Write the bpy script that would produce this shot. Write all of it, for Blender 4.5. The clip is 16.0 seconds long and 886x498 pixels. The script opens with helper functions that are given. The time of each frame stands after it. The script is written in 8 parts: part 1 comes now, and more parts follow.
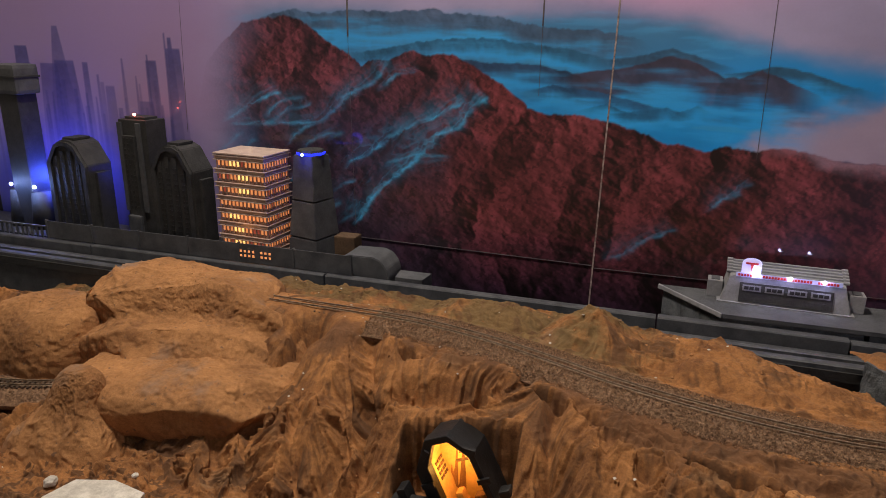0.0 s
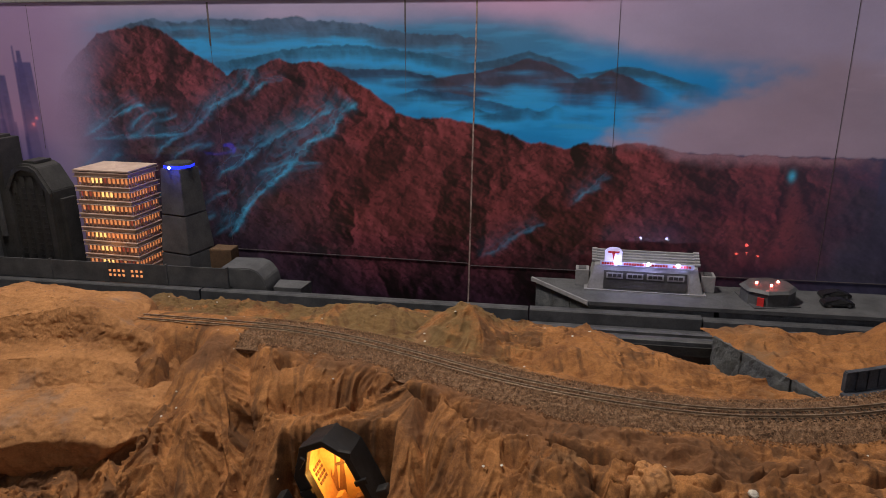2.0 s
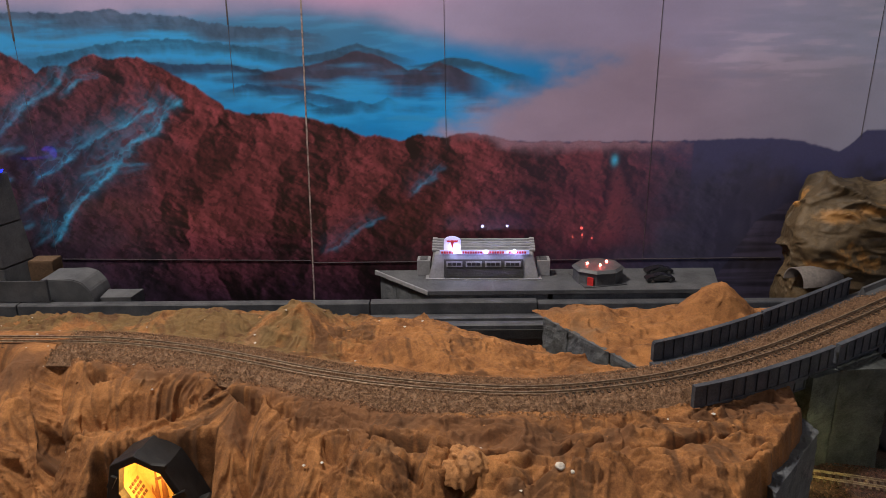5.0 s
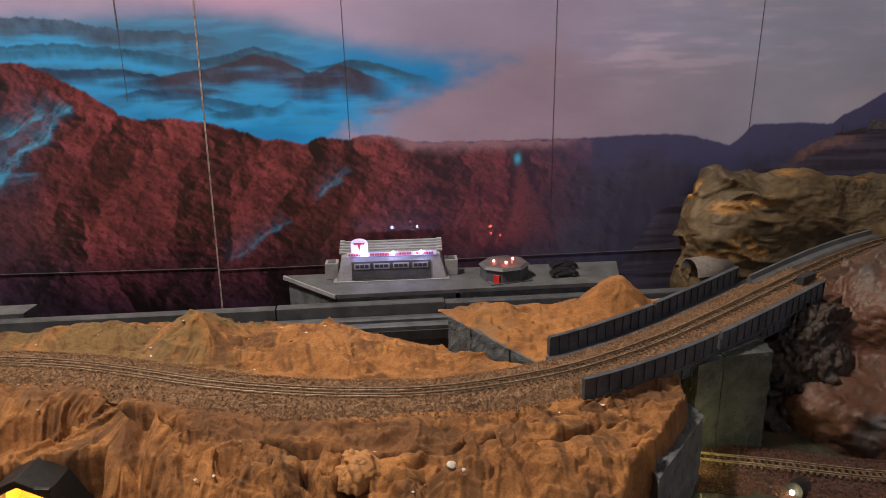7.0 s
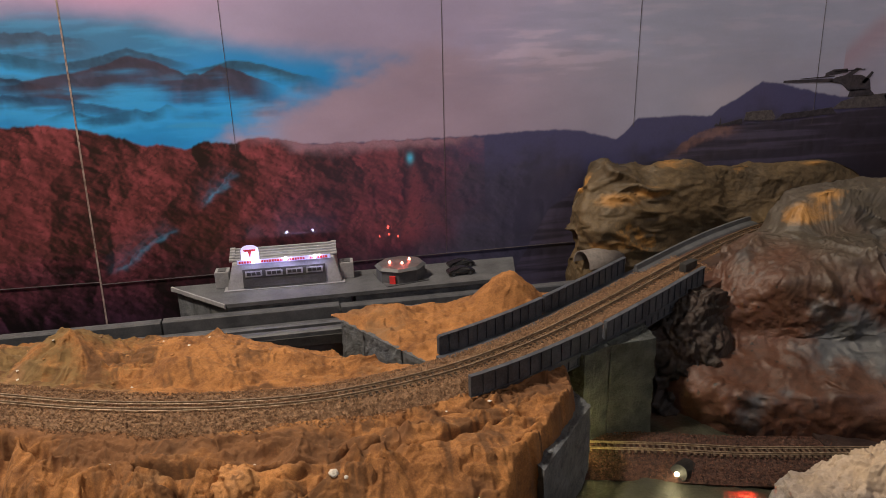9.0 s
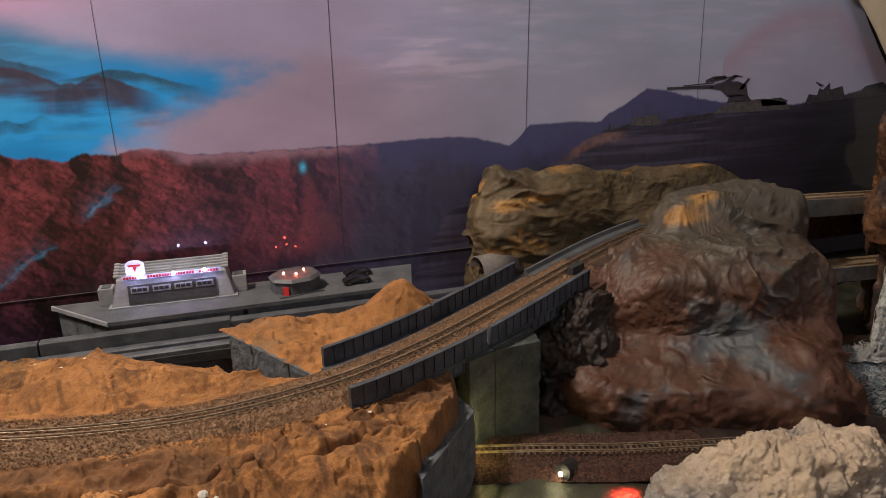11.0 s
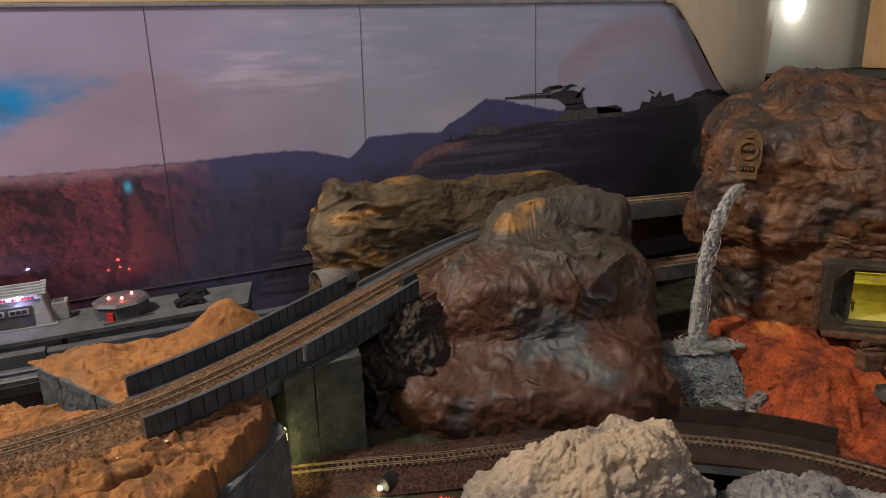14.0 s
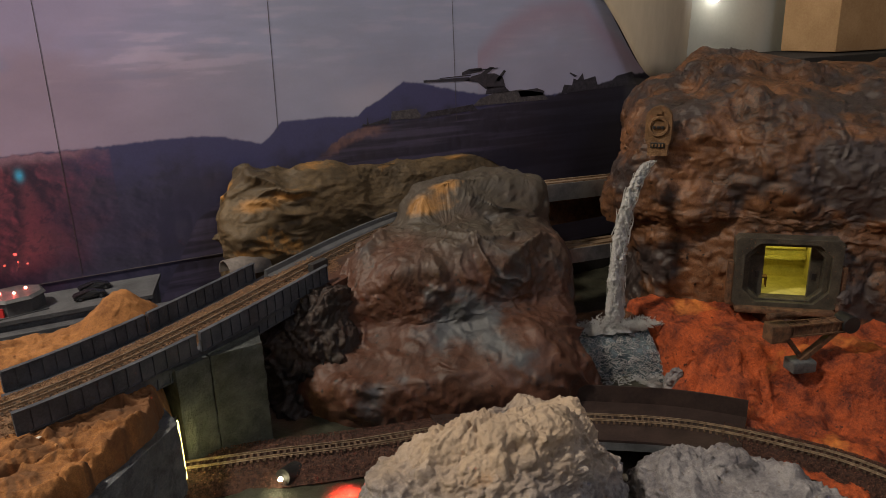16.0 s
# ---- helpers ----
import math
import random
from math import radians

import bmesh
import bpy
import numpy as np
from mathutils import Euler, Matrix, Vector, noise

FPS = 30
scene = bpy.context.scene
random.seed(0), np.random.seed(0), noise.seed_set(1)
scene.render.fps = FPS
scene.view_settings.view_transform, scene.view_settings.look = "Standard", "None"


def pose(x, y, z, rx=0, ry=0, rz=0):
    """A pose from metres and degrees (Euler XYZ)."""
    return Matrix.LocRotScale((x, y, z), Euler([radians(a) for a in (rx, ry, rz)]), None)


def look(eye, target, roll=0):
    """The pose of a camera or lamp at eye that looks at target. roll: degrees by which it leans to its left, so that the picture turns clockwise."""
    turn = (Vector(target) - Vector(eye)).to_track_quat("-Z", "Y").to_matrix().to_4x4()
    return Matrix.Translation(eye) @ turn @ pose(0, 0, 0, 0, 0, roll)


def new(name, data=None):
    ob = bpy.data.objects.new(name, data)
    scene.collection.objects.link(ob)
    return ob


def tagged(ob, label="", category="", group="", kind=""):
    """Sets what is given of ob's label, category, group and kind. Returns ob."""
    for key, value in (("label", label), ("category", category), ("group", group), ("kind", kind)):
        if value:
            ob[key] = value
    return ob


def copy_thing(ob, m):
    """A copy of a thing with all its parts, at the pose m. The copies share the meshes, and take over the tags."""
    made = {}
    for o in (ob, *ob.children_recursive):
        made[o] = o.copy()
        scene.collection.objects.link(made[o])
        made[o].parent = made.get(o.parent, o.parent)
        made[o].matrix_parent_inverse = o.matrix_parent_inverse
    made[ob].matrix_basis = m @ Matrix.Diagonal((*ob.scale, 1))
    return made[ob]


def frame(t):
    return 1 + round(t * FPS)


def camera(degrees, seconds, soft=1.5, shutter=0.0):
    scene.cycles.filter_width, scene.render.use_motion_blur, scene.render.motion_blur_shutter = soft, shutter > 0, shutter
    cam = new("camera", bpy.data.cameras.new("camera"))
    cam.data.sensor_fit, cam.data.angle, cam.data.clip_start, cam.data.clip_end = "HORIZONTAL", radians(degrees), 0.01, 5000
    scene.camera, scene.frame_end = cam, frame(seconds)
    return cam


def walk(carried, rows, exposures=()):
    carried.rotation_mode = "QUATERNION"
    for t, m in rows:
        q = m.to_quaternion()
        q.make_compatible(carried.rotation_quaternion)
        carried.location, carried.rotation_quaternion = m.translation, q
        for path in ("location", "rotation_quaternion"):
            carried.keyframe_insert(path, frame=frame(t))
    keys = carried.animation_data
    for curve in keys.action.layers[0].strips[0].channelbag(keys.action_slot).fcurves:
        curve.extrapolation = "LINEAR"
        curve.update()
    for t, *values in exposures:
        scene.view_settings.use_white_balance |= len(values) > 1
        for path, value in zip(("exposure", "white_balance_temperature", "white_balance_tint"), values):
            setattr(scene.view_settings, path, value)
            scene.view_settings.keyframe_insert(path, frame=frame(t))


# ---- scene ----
cam = camera(63.9, 16.0, 0.8)
METRES, EYE, TILT, LEAN, TURN = 0.36, 0.45, -17.5, -0.5, 18.5
ROWS = [
    (0.0, 0.0, 0.0, 0.0, 0.0, 0.0, -0.0),
    (0.5, 0.0104, -0.0122, 0.0003, -1.76, -0.0, 0.56),
    (1.0, 0.0364, -0.0281, -0.0001, -3.58, 0.01, 1.46),
    (1.5, 0.0591, -0.0354, -0.0001, -5.67, 0.0, 2.48),
    (2.0, 0.0876, -0.0377, -0.003, -7.75, 0.03, 3.41),
    (2.5, 0.118, -0.0403, -0.0086, -9.71, -0.01, 4.15),
    (3.0, 0.1432, -0.0417, -0.0189, -11.49, -0.1, 4.68),
    (3.5, 0.1709, -0.0404, -0.0273, -13.07, -0.28, 5.15),
    (4.0, 0.2028, -0.0439, -0.0272, -14.33, -0.49, 5.61),
    (6.5, 0.3211, -0.0769, -0.0313, -20.26, -1.55, 7.79),
    (7.0, 0.3487, -0.0925, -0.032, -21.66, -1.73, 8.31),
    (7.5, 0.3746, -0.1063, -0.0346, -23.05, -1.85, 8.84),
    (8.0, 0.3978, -0.1152, -0.0414, -24.59, -1.97, 9.42),
    (8.5, 0.4247, -0.1124, -0.0464, -26.26, -2.29, 10.04),
    (9.0, 0.4438, -0.1095, -0.0519, -27.93, -2.6, 10.51),
    (11.5, 0.5755, -0.1937, -0.0662, -34.99, -3.49, 12.05),
    (12.0, 0.6098, -0.223, -0.0703, -36.25, -3.62, 12.37),
    (12.5, 0.6502, -0.2572, -0.0762, -37.52, -3.71, 12.65),
    (13.0, 0.6819, -0.2876, -0.0794, -38.75, -3.78, 12.9),
    (13.5, 0.7088, -0.3057, -0.0851, -39.9, -4.01, 13.27),
    (14.0, 0.7428, -0.312, -0.1024, -41.05, -4.34, 13.7),
    (14.5, 0.7802, -0.3243, -0.1257, -41.99, -4.59, 14.14),
    (15.0, 0.8169, -0.3367, -0.1466, -42.96, -4.81, 14.5),
    (15.5, 0.8391, -0.349, -0.1648, -43.87, -5.1, 14.71),
    (16.0, 0.8627, -0.3557, -0.1838, -44.76, -5.38, 14.79),
]
walk(cam, [(t, pose(0, 0, EYE, TILT, LEAN, TURN) @ pose(METRES * x, METRES * y, METRES * z, 90 + pitch, roll, yaw)) for t, x, y, z, yaw, pitch, roll in ROWS],
     [(0.0, -0.56, 6150, 10), (3.5, -0.5, 5850, 10), (4.2, -0.38, 5900, 10), (6.3, -0.08, 6100, 10), (8.0, 0.0, 6600, 10), (11.5, 0.0, 6250, 9), (12.5, 0.03, 6250, 9), (14.5, -0.02, 6250, 8), (16.0, -0.18, 6350, 8)])

# ---- world and light ----
world = bpy.data.worlds.new("room_air")
world.use_nodes = True
scene.world = world
world.node_tree.nodes["Background"].inputs[0].default_value = (0.55, 0.5, 0.5, 1)
world.node_tree.nodes["Background"].inputs[1].default_value = 0.03


def area_lamp(name, place, target, w, h, watts, colour):
    data = bpy.data.lights.new(name, "AREA")
    data.shape, data.size, data.size_y, data.energy, data.color = "RECTANGLE", w, h, watts, colour
    ob = new(name, data)
    ob.matrix_world = look(place, target)
    return ob


def point_lamp(name, place, watts, colour, radius=0.002):
    data = bpy.data.lights.new(name, "POINT")
    data.energy, data.color, data.shadow_soft_size = watts, colour, radius
    ob = new(name, data)
    ob.location = place
    return ob


area_lamp("ceiling_lamp", (-0.42, 0.50, 1.46), (0.05, 0.60, 0.15), 0.14, 0.14, 25.5, (1.0, 0.86, 0.70))
area_lamp("room_lamp", (0.95, -0.9, 1.6), (0.5, 0.8, 0.25), 0.8, 0.5, 6.0, (0.93, 0.95, 1.12))

# ---- materials ----


def lin(c):
    return tuple(((v / 255) / 12.92 if v / 255 <= 0.04045 else ((v / 255 + 0.055) / 1.055) ** 2.4) for v in c)


def mat(name, dark, light, scale=60.0, rough=0.85, bump=0.3, fine=6.0, metal=0.0, detail=8.0, stretch=None, spots=None, coat=0.0, vary=0.0, patch=None, island=0.0, lo=0.56, hi=0.90, depth=0.004, speck=0.0, crease=None, tier=None):
    """A surface that varies between two colours at two scales, with relief; spots: a third colour in sparse flecks."""
    m = bpy.data.materials.new(name)
    m.use_nodes = True
    nt = m.node_tree
    n, l = nt.nodes, nt.links
    bsdf = n["Principled BSDF"]
    geo = n.new("ShaderNodeNewGeometry")
    vec = geo.outputs["Position"]
    if stretch:
        mp = n.new("ShaderNodeMapping")
        mp.inputs["Scale"].default_value = stretch
        l.new(vec, mp.inputs["Vector"])
        vec = mp.outputs["Vector"]

    def noise_node(s, d, r=0.6):
        t = n.new("ShaderNodeTexNoise")
        t.inputs["Scale"].default_value, t.inputs["Detail"].default_value, t.inputs["Roughness"].default_value = s, d, r
        l.new(vec, t.inputs["Vector"])
        return t.outputs["Fac"]

    a, b = noise_node(scale, detail), noise_node(scale * fine, 4.0, 0.7)
    mixf = n.new("ShaderNodeMath")
    mixf.operation = "MULTIPLY_ADD"
    mixf.inputs[1].default_value = 0.45
    l.new(b, mixf.inputs[0])
    l.new(a, mixf.inputs[2])
    ramp = n.new("ShaderNodeValToRGB")
    ramp.color_ramp.elements[0].position, ramp.color_ramp.elements[1].position = lo, hi
    ramp.color_ramp.elements[0].color, ramp.color_ramp.elements[1].color = (*dark, 1), (*light, 1)
    l.new(mixf.outputs[0], ramp.inputs[0])
    out = ramp.outputs[0]
    if spots:
        v = noise_node(scale * fine * 0.6, 2.0)
        r2 = n.new("ShaderNodeValToRGB")
        r2.color_ramp.elements[0].position, r2.color_ramp.elements[1].position = 0.66, 0.72
        l.new(v, r2.inputs[0])
        mx = n.new("ShaderNodeMix")
        mx.data_type = "RGBA"
        l.new(r2.outputs[0], mx.inputs["Factor"])
        l.new(out, mx.inputs["A"])
        mx.inputs["B"].default_value = (*spots, 1)
        out = mx.outputs["Result"]
    if speck:
        sp = noise_node(1100.0, 2.0, 0.8)
        mr0 = n.new("ShaderNodeMapRange")
        mr0.inputs["From Min"].default_value, mr0.inputs["From Max"].default_value = 0.3, 0.7
        mr0.inputs["To Min"].default_value, mr0.inputs["To Max"].default_value = 1 - speck, 1 + speck
        l.new(sp, mr0.inputs["Value"])
        vm = n.new("ShaderNodeVectorMath")
        vm.operation = "SCALE"
        l.new(out, vm.inputs[0])
        l.new(mr0.outputs["Result"], vm.inputs["Scale"])
        out = vm.outputs["Vector"]
    if patch:
        col, ps, p0, p1 = patch
        v = noise_node(ps, 6.0)
        r3 = n.new("ShaderNodeValToRGB")
        r3.color_ramp.elements[0].position, r3.color_ramp.elements[1].position = p0, p1
        l.new(v, r3.inputs[0])
        mul = n.new("ShaderNodeMix")
        mul.data_type, mul.blend_type = "RGBA", "MIX"
        l.new(r3.outputs[0], mul.inputs["Factor"])
        l.new(out, mul.inputs["A"])
        br = n.new("ShaderNodeMix")
        br.data_type, br.blend_type = "RGBA", "MULTIPLY"
        br.inputs["Factor"].default_value = 0.8
        br.inputs["A"].default_value = (*[c * 1.5 for c in col], 1)
        l.new(mixf.outputs[0], br.inputs["B"])
        l.new(br.outputs["Result"], mul.inputs["B"])
        out = mul.outputs["Result"]
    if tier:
        # a second colour above a wavering height, toned by the same noise
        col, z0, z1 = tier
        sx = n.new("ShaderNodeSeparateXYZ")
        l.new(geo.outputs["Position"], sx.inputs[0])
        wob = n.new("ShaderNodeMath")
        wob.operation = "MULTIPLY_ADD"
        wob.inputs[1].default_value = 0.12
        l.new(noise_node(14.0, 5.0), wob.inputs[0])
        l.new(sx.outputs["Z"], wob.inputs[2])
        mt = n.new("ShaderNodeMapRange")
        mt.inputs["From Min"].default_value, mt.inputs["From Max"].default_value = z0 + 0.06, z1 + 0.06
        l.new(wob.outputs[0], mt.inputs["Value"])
        tierc = n.new("ShaderNodeMix")
        tierc.data_type, tierc.blend_type = "RGBA", "MULTIPLY"
        tierc.inputs["Factor"].default_value = 0.7
        tierc.inputs["A"].default_value = (*[c * 1.35 for c in col], 1)
        l.new(mixf.outputs[0], tierc.inputs["B"])
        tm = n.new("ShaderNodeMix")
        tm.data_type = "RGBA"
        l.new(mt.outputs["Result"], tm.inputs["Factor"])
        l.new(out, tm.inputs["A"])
        l.new(tierc.outputs["Result"], tm.inputs["B"])
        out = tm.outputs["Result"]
    if island:
        hs = n.new("ShaderNodeHueSaturation")
        mr = n.new("ShaderNodeMapRange")
        mr.inputs["To Min"].default_value, mr.inputs["To Max"].default_value = 1 - island, 1 + island
        l.new(geo.outputs["Random Per Island"], mr.inputs["Value"])
        l.new(mr.outputs["Result"], hs.inputs["Value"])
        l.new(out, hs.inputs["Color"])
        out = hs.outputs["Color"]
    if vary:
        oi = n.new("ShaderNodeObjectInfo")
        hs = n.new("ShaderNodeHueSaturation")
        mr = n.new("ShaderNodeMapRange")
        mr.inputs["To Min"].default_value, mr.inputs["To Max"].default_value = 1 - vary, 1 + vary
        l.new(oi.outputs["Random"], mr.inputs["Value"])
        l.new(mr.outputs["Result"], hs.inputs["Value"])
        l.new(out, hs.inputs["Color"])
        out = hs.outputs["Color"]
    l.new(out, bsdf.inputs["Base Color"])
    bsdf.inputs["Roughness"].default_value, bsdf.inputs["Metallic"].default_value = rough, metal
    bsdf.inputs["Coat Weight"].default_value = coat
    if bump:
        bp = n.new("ShaderNodeBump")
        bp.inputs["Strength"].default_value, bp.inputs["Distance"].default_value = bump, depth
        l.new(mixf.outputs[0], bp.inputs["Height"])
        nrm = bp.outputs["Normal"]
        if crease:
            cs, cd, cstretch = crease
            mp2 = n.new("ShaderNodeMapping")
            mp2.inputs["Scale"].default_value = cstretch
            l.new(geo.outputs["Position"], mp2.inputs["Vector"])
            cr = n.new("ShaderNodeTexNoise")
            cr.noise_type = "RIDGED_MULTIFRACTAL"
            cr.inputs["Scale"].default_value, cr.inputs["Detail"].default_value, cr.inputs["Roughness"].default_value = cs, 7.0, 0.55
            cr.inputs["Distortion"].default_value = 0.6
            l.new(mp2.outputs["Vector"], cr.inputs["Vector"])
            b2 = n.new("ShaderNodeBump")
            b2.inputs["Strength"].default_value, b2.inputs["Distance"].default_value = 1.0, cd
            l.new(cr.outputs["Fac"], b2.inputs["Height"])
            l.new(nrm, b2.inputs["Normal"])
            nrm = b2.outputs["Normal"]
        l.new(nrm, bsdf.inputs["Normal"])
    return m


def coats(m, attribute, layers):
    """Further coats over a surface, each where one channel of an attribute is high, with a ragged edge."""
    nt = m.node_tree
    n, l = nt.nodes, nt.links
    bsdf = n["Principled BSDF"]
    at = n.new("ShaderNodeAttribute")
    at.attribute_name = attribute
    sep = n.new("ShaderNodeSeparateColor")
    l.new(at.outputs["Color"], sep.inputs[0])
    geo = n.new("ShaderNodeNewGeometry")
    for channel, colour, scale, p0, p1, power in layers:
        tex = n.new("ShaderNodeTexNoise")
        tex.inputs["Scale"].default_value, tex.inputs["Detail"].default_value, tex.inputs["Roughness"].default_value = scale, 8.0, 0.75
        l.new(geo.outputs["Position"], tex.inputs["Vector"])
        add = n.new("ShaderNodeMath")
        l.new(sep.outputs[channel], add.inputs[0])
        l.new(tex.outputs["Fac"], add.inputs[1])
        mr = n.new("ShaderNodeMapRange")
        mr.inputs["From Min"].default_value, mr.inputs["From Max"].default_value, mr.inputs["To Max"].default_value = p0, p1, power
        l.new(add.outputs[0], mr.inputs["Value"])
        tone = n.new("ShaderNodeMix")
        tone.data_type, tone.blend_type = "RGBA", "MULTIPLY"
        tone.inputs["Factor"].default_value = 0.8
        tone.inputs["A"].default_value = (*[c * 1.9 for c in colour], 1)
        l.new(tex.outputs["Fac"], tone.inputs["B"])
        mx = n.new("ShaderNodeMix")
        mx.data_type = "RGBA"
        l.new(mr.outputs["Result"], mx.inputs["Factor"])
        l.new(bsdf.inputs["Base Color"].links[0].from_socket, mx.inputs["A"])
        l.new(tone.outputs["Result"], mx.inputs["B"])
        l.new(mx.outputs["Result"], bsdf.inputs["Base Color"])


def glow(name, colour, strength):
    m = bpy.data.materials.new(name)
    m.use_nodes = True
    b = m.node_tree.nodes["Principled BSDF"]
    b.inputs["Base Color"].default_value = (*colour, 1)
    b.inputs["Emission Color"].default_value = (*colour, 1)
    b.inputs["Emission Strength"].default_value = strength
    return m


M_SAND = mat("ochre_sand", (0.125, 0.048, 0.016), (0.42, 0.185, 0.058), 34, 0.95, 0.7, 14, speck=0.22, lo=0.48, hi=0.94, depth=0.003, patch=((0.20, 0.105, 0.047), 13, 0.55, 0.64), crease=(80, 0.0042, (1, 0.45, 0.6)))
coats(M_SAND, "cover", ((0, (0.12, 0.078, 0.030), 130, 0.78, 1.10, 0.85), (1, (0.120, 0.054, 0.023), 110, 0.80, 1.16, 0.85), (2, (0.085, 0.038, 0.015), 90, 1.04, 1.38, 0.85)))
M_CLOTH = mat("sandy_plaster_cloth", (0.15, 0.062, 0.022), (0.47, 0.225, 0.083), 17, 0.93, 0.6, 18, speck=0.20, lo=0.46, hi=0.92, depth=0.003, spots=(0.19, 0.10, 0.055), patch=((0.22, 0.13, 0.08), 11, 0.55, 0.64), crease=(70, 0.0042, (1, 1, 0.45)))
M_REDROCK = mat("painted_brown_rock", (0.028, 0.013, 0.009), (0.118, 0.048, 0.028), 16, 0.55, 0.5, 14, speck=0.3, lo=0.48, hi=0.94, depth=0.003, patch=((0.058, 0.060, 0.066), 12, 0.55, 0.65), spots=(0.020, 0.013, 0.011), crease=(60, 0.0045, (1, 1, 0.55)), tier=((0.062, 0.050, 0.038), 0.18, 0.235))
M_OCHREROCK = mat("painted_ochre_rock", (0.030, 0.022, 0.014), (0.135, 0.088, 0.040), 16, 0.65, 0.5, 14, speck=0.3, lo=0.45, hi=0.96, depth=0.003, patch=((0.42, 0.20, 0.045), 9, 0.60, 0.66), crease=(55, 0.0045, (0.5, 1, 1.2)))
M_MOUNT = mat("painted_mountain_rock", (0.018, 0.010, 0.008), (0.215, 0.095, 0.042), 20, 0.5, 0.8, 12, speck=0.45, lo=0.53, hi=0.93, depth=0.003, patch=((0.042, 0.030, 0.028), 12, 0.50, 0.58), spots=(0.012, 0.008, 0.007), crease=(60, 0.0060, (1, 1, 0.8)))
M_DARKROCK = mat("near_black_rock", (0.010, 0.007, 0.006), (0.045, 0.026, 0.020), 40, 0.6, 0.6, 10, speck=0.3, crease=(40, 0.005, (1, 1, 1)))
M_LAVA = mat("red_soil", (0.10, 0.016, 0.006), (0.50, 0.092, 0.018), 34, 0.8, 0.9, 10, speck=0.5, spots=(0.05, 0.012, 0.006), patch=((0.50, 0.16, 0.03), 10, 0.60, 0.68), crease=(85, 0.0035, (1, 1, 1)))
M_WHITEROCK = mat("pale_plaster_rock", (0.11, 0.10, 0.11), (0.32, 0.30, 0.30), 30, 0.85, 0.9, 9, speck=0.22, spots=(0.16, 0.13, 0.11), depth=0.003, patch=((0.46, 0.20, 0.07), 14, 0.62, 0.68), crease=(85, 0.0040, (1, 1, 1)), tier=((0.38, 0.29, 0.21), 0.080, 0.125))
M_FOAM = mat("grey_foam", (0.055, 0.060, 0.072), (0.17, 0.18, 0.20), 60, 0.7, 1.0, 10, patch=((0.07, 0.072, 0.066), 12, 0.5, 0.7))
M_PIER = mat("dark_green_grey_foam", (0.028, 0.032, 0.032), (0.10, 0.11, 0.11), 60, 0.7, 1.0, 10)
M_BALLAST = mat("brown_ballast", (0.16, 0.085, 0.045), (0.47, 0.275, 0.155), 300, 0.95, 0.8, 4, island=0.45)
M_REDBALLAST = mat("red_ballast", (0.04, 0.02, 0.015), (0.17, 0.075, 0.05), 300, 0.95, 0.8, 4, island=0.5)
M_RAIL = mat("rusty_rail", (0.19, 0.13, 0.085), (0.44, 0.34, 0.24), 200, 0.45, 0.15, 4, metal=0.5)
M_TIE = mat("dark_sleeper", (0.045, 0.028, 0.017), (0.14, 0.085, 0.052), 300, 0.85, 0.4, 4, vary=0.3)
M_GIRDER = mat("blue_grey_girder_paint", (0.035, 0.04, 0.052), (0.085, 0.092, 0.112), 60, 0.5, 0.25, 8, spots=(0.06, 0.05, 0.045))
M_GREY = mat("grey_plastic", (0.045, 0.047, 0.054), (0.095, 0.097, 0.107), 50, 0.55, 0.2, 10)
M_DGREY = mat("dark_grey_plastic", (0.020, 0.020, 0.022), (0.045, 0.044, 0.044), 60, 0.6, 0.25, 8)
M_LGREY = mat("light_grey_card", (0.20, 0.20, 0.215), (0.30, 0.30, 0.32), 40, 0.6, 0.1, 8)
M_DARK = mat("dark_void_board", (0.006, 0.005, 0.006), (0.016, 0.013, 0.013), 30, 0.8, 0.2, 8)
M_BROWNPLATE = mat("dark_brown_plate", (0.02, 0.012, 0.011), (0.045, 0.028, 0.024), 40, 0.5, 0.2, 8)
M_GROUND = mat("dark_green_board", (0.020, 0.021, 0.014), (0.06, 0.058, 0.04), 30, 0.45, 0.5, 10, patch=((0.08, 0.035, 0.02), 8, 0.5, 0.65))
M_WALL = mat("cream_wall_paint", (0.52, 0.51, 0.44), (0.60, 0.585, 0.51), 8, 0.7, 0.05, 20)
M_WOOD = mat("pale_wood", (0.42, 0.25, 0.13), (0.68, 0.46, 0.27), 12, 0.6, 0.1, 8, stretch=(0.15, 1, 1))
M_CREAM = mat("cream_plastic_sheet", (0.50, 0.42, 0.31), (0.62, 0.53, 0.41), 10, 0.45, 0.1, 10, stretch=(1, 1, 0.2))
M_BUFF = mat("dull_tan_foam", (0.07, 0.04, 0.02), (0.13, 0.075, 0.04), 40, 0.9, 0.4, 10)
M_CARD = mat("brown_cardboard", (0.30, 0.17, 0.075), (0.42, 0.26, 0.13), 14, 0.8, 0.1, 20)
M_BLACK = mat("black_plastic", (0.008, 0.008, 0.009), (0.022, 0.021, 0.022), 80, 0.45, 0.2, 6)
M_BRASS = mat("aged_guideway_deck", (0.16, 0.10, 0.06), (0.34, 0.25, 0.17), 30, 0.45, 0.2, 6, stretch=(0.3, 1, 1))
M_STEEL = mat("grey_guideway_side", (0.16, 0.17, 0.18), (0.34, 0.35, 0.36), 30, 0.28, 0.2, 6, metal=0.6)
M_RUST = mat("rusty_metal", (0.05, 0.025, 0.014), (0.20, 0.10, 0.05), 120, 0.7, 0.5, 6)
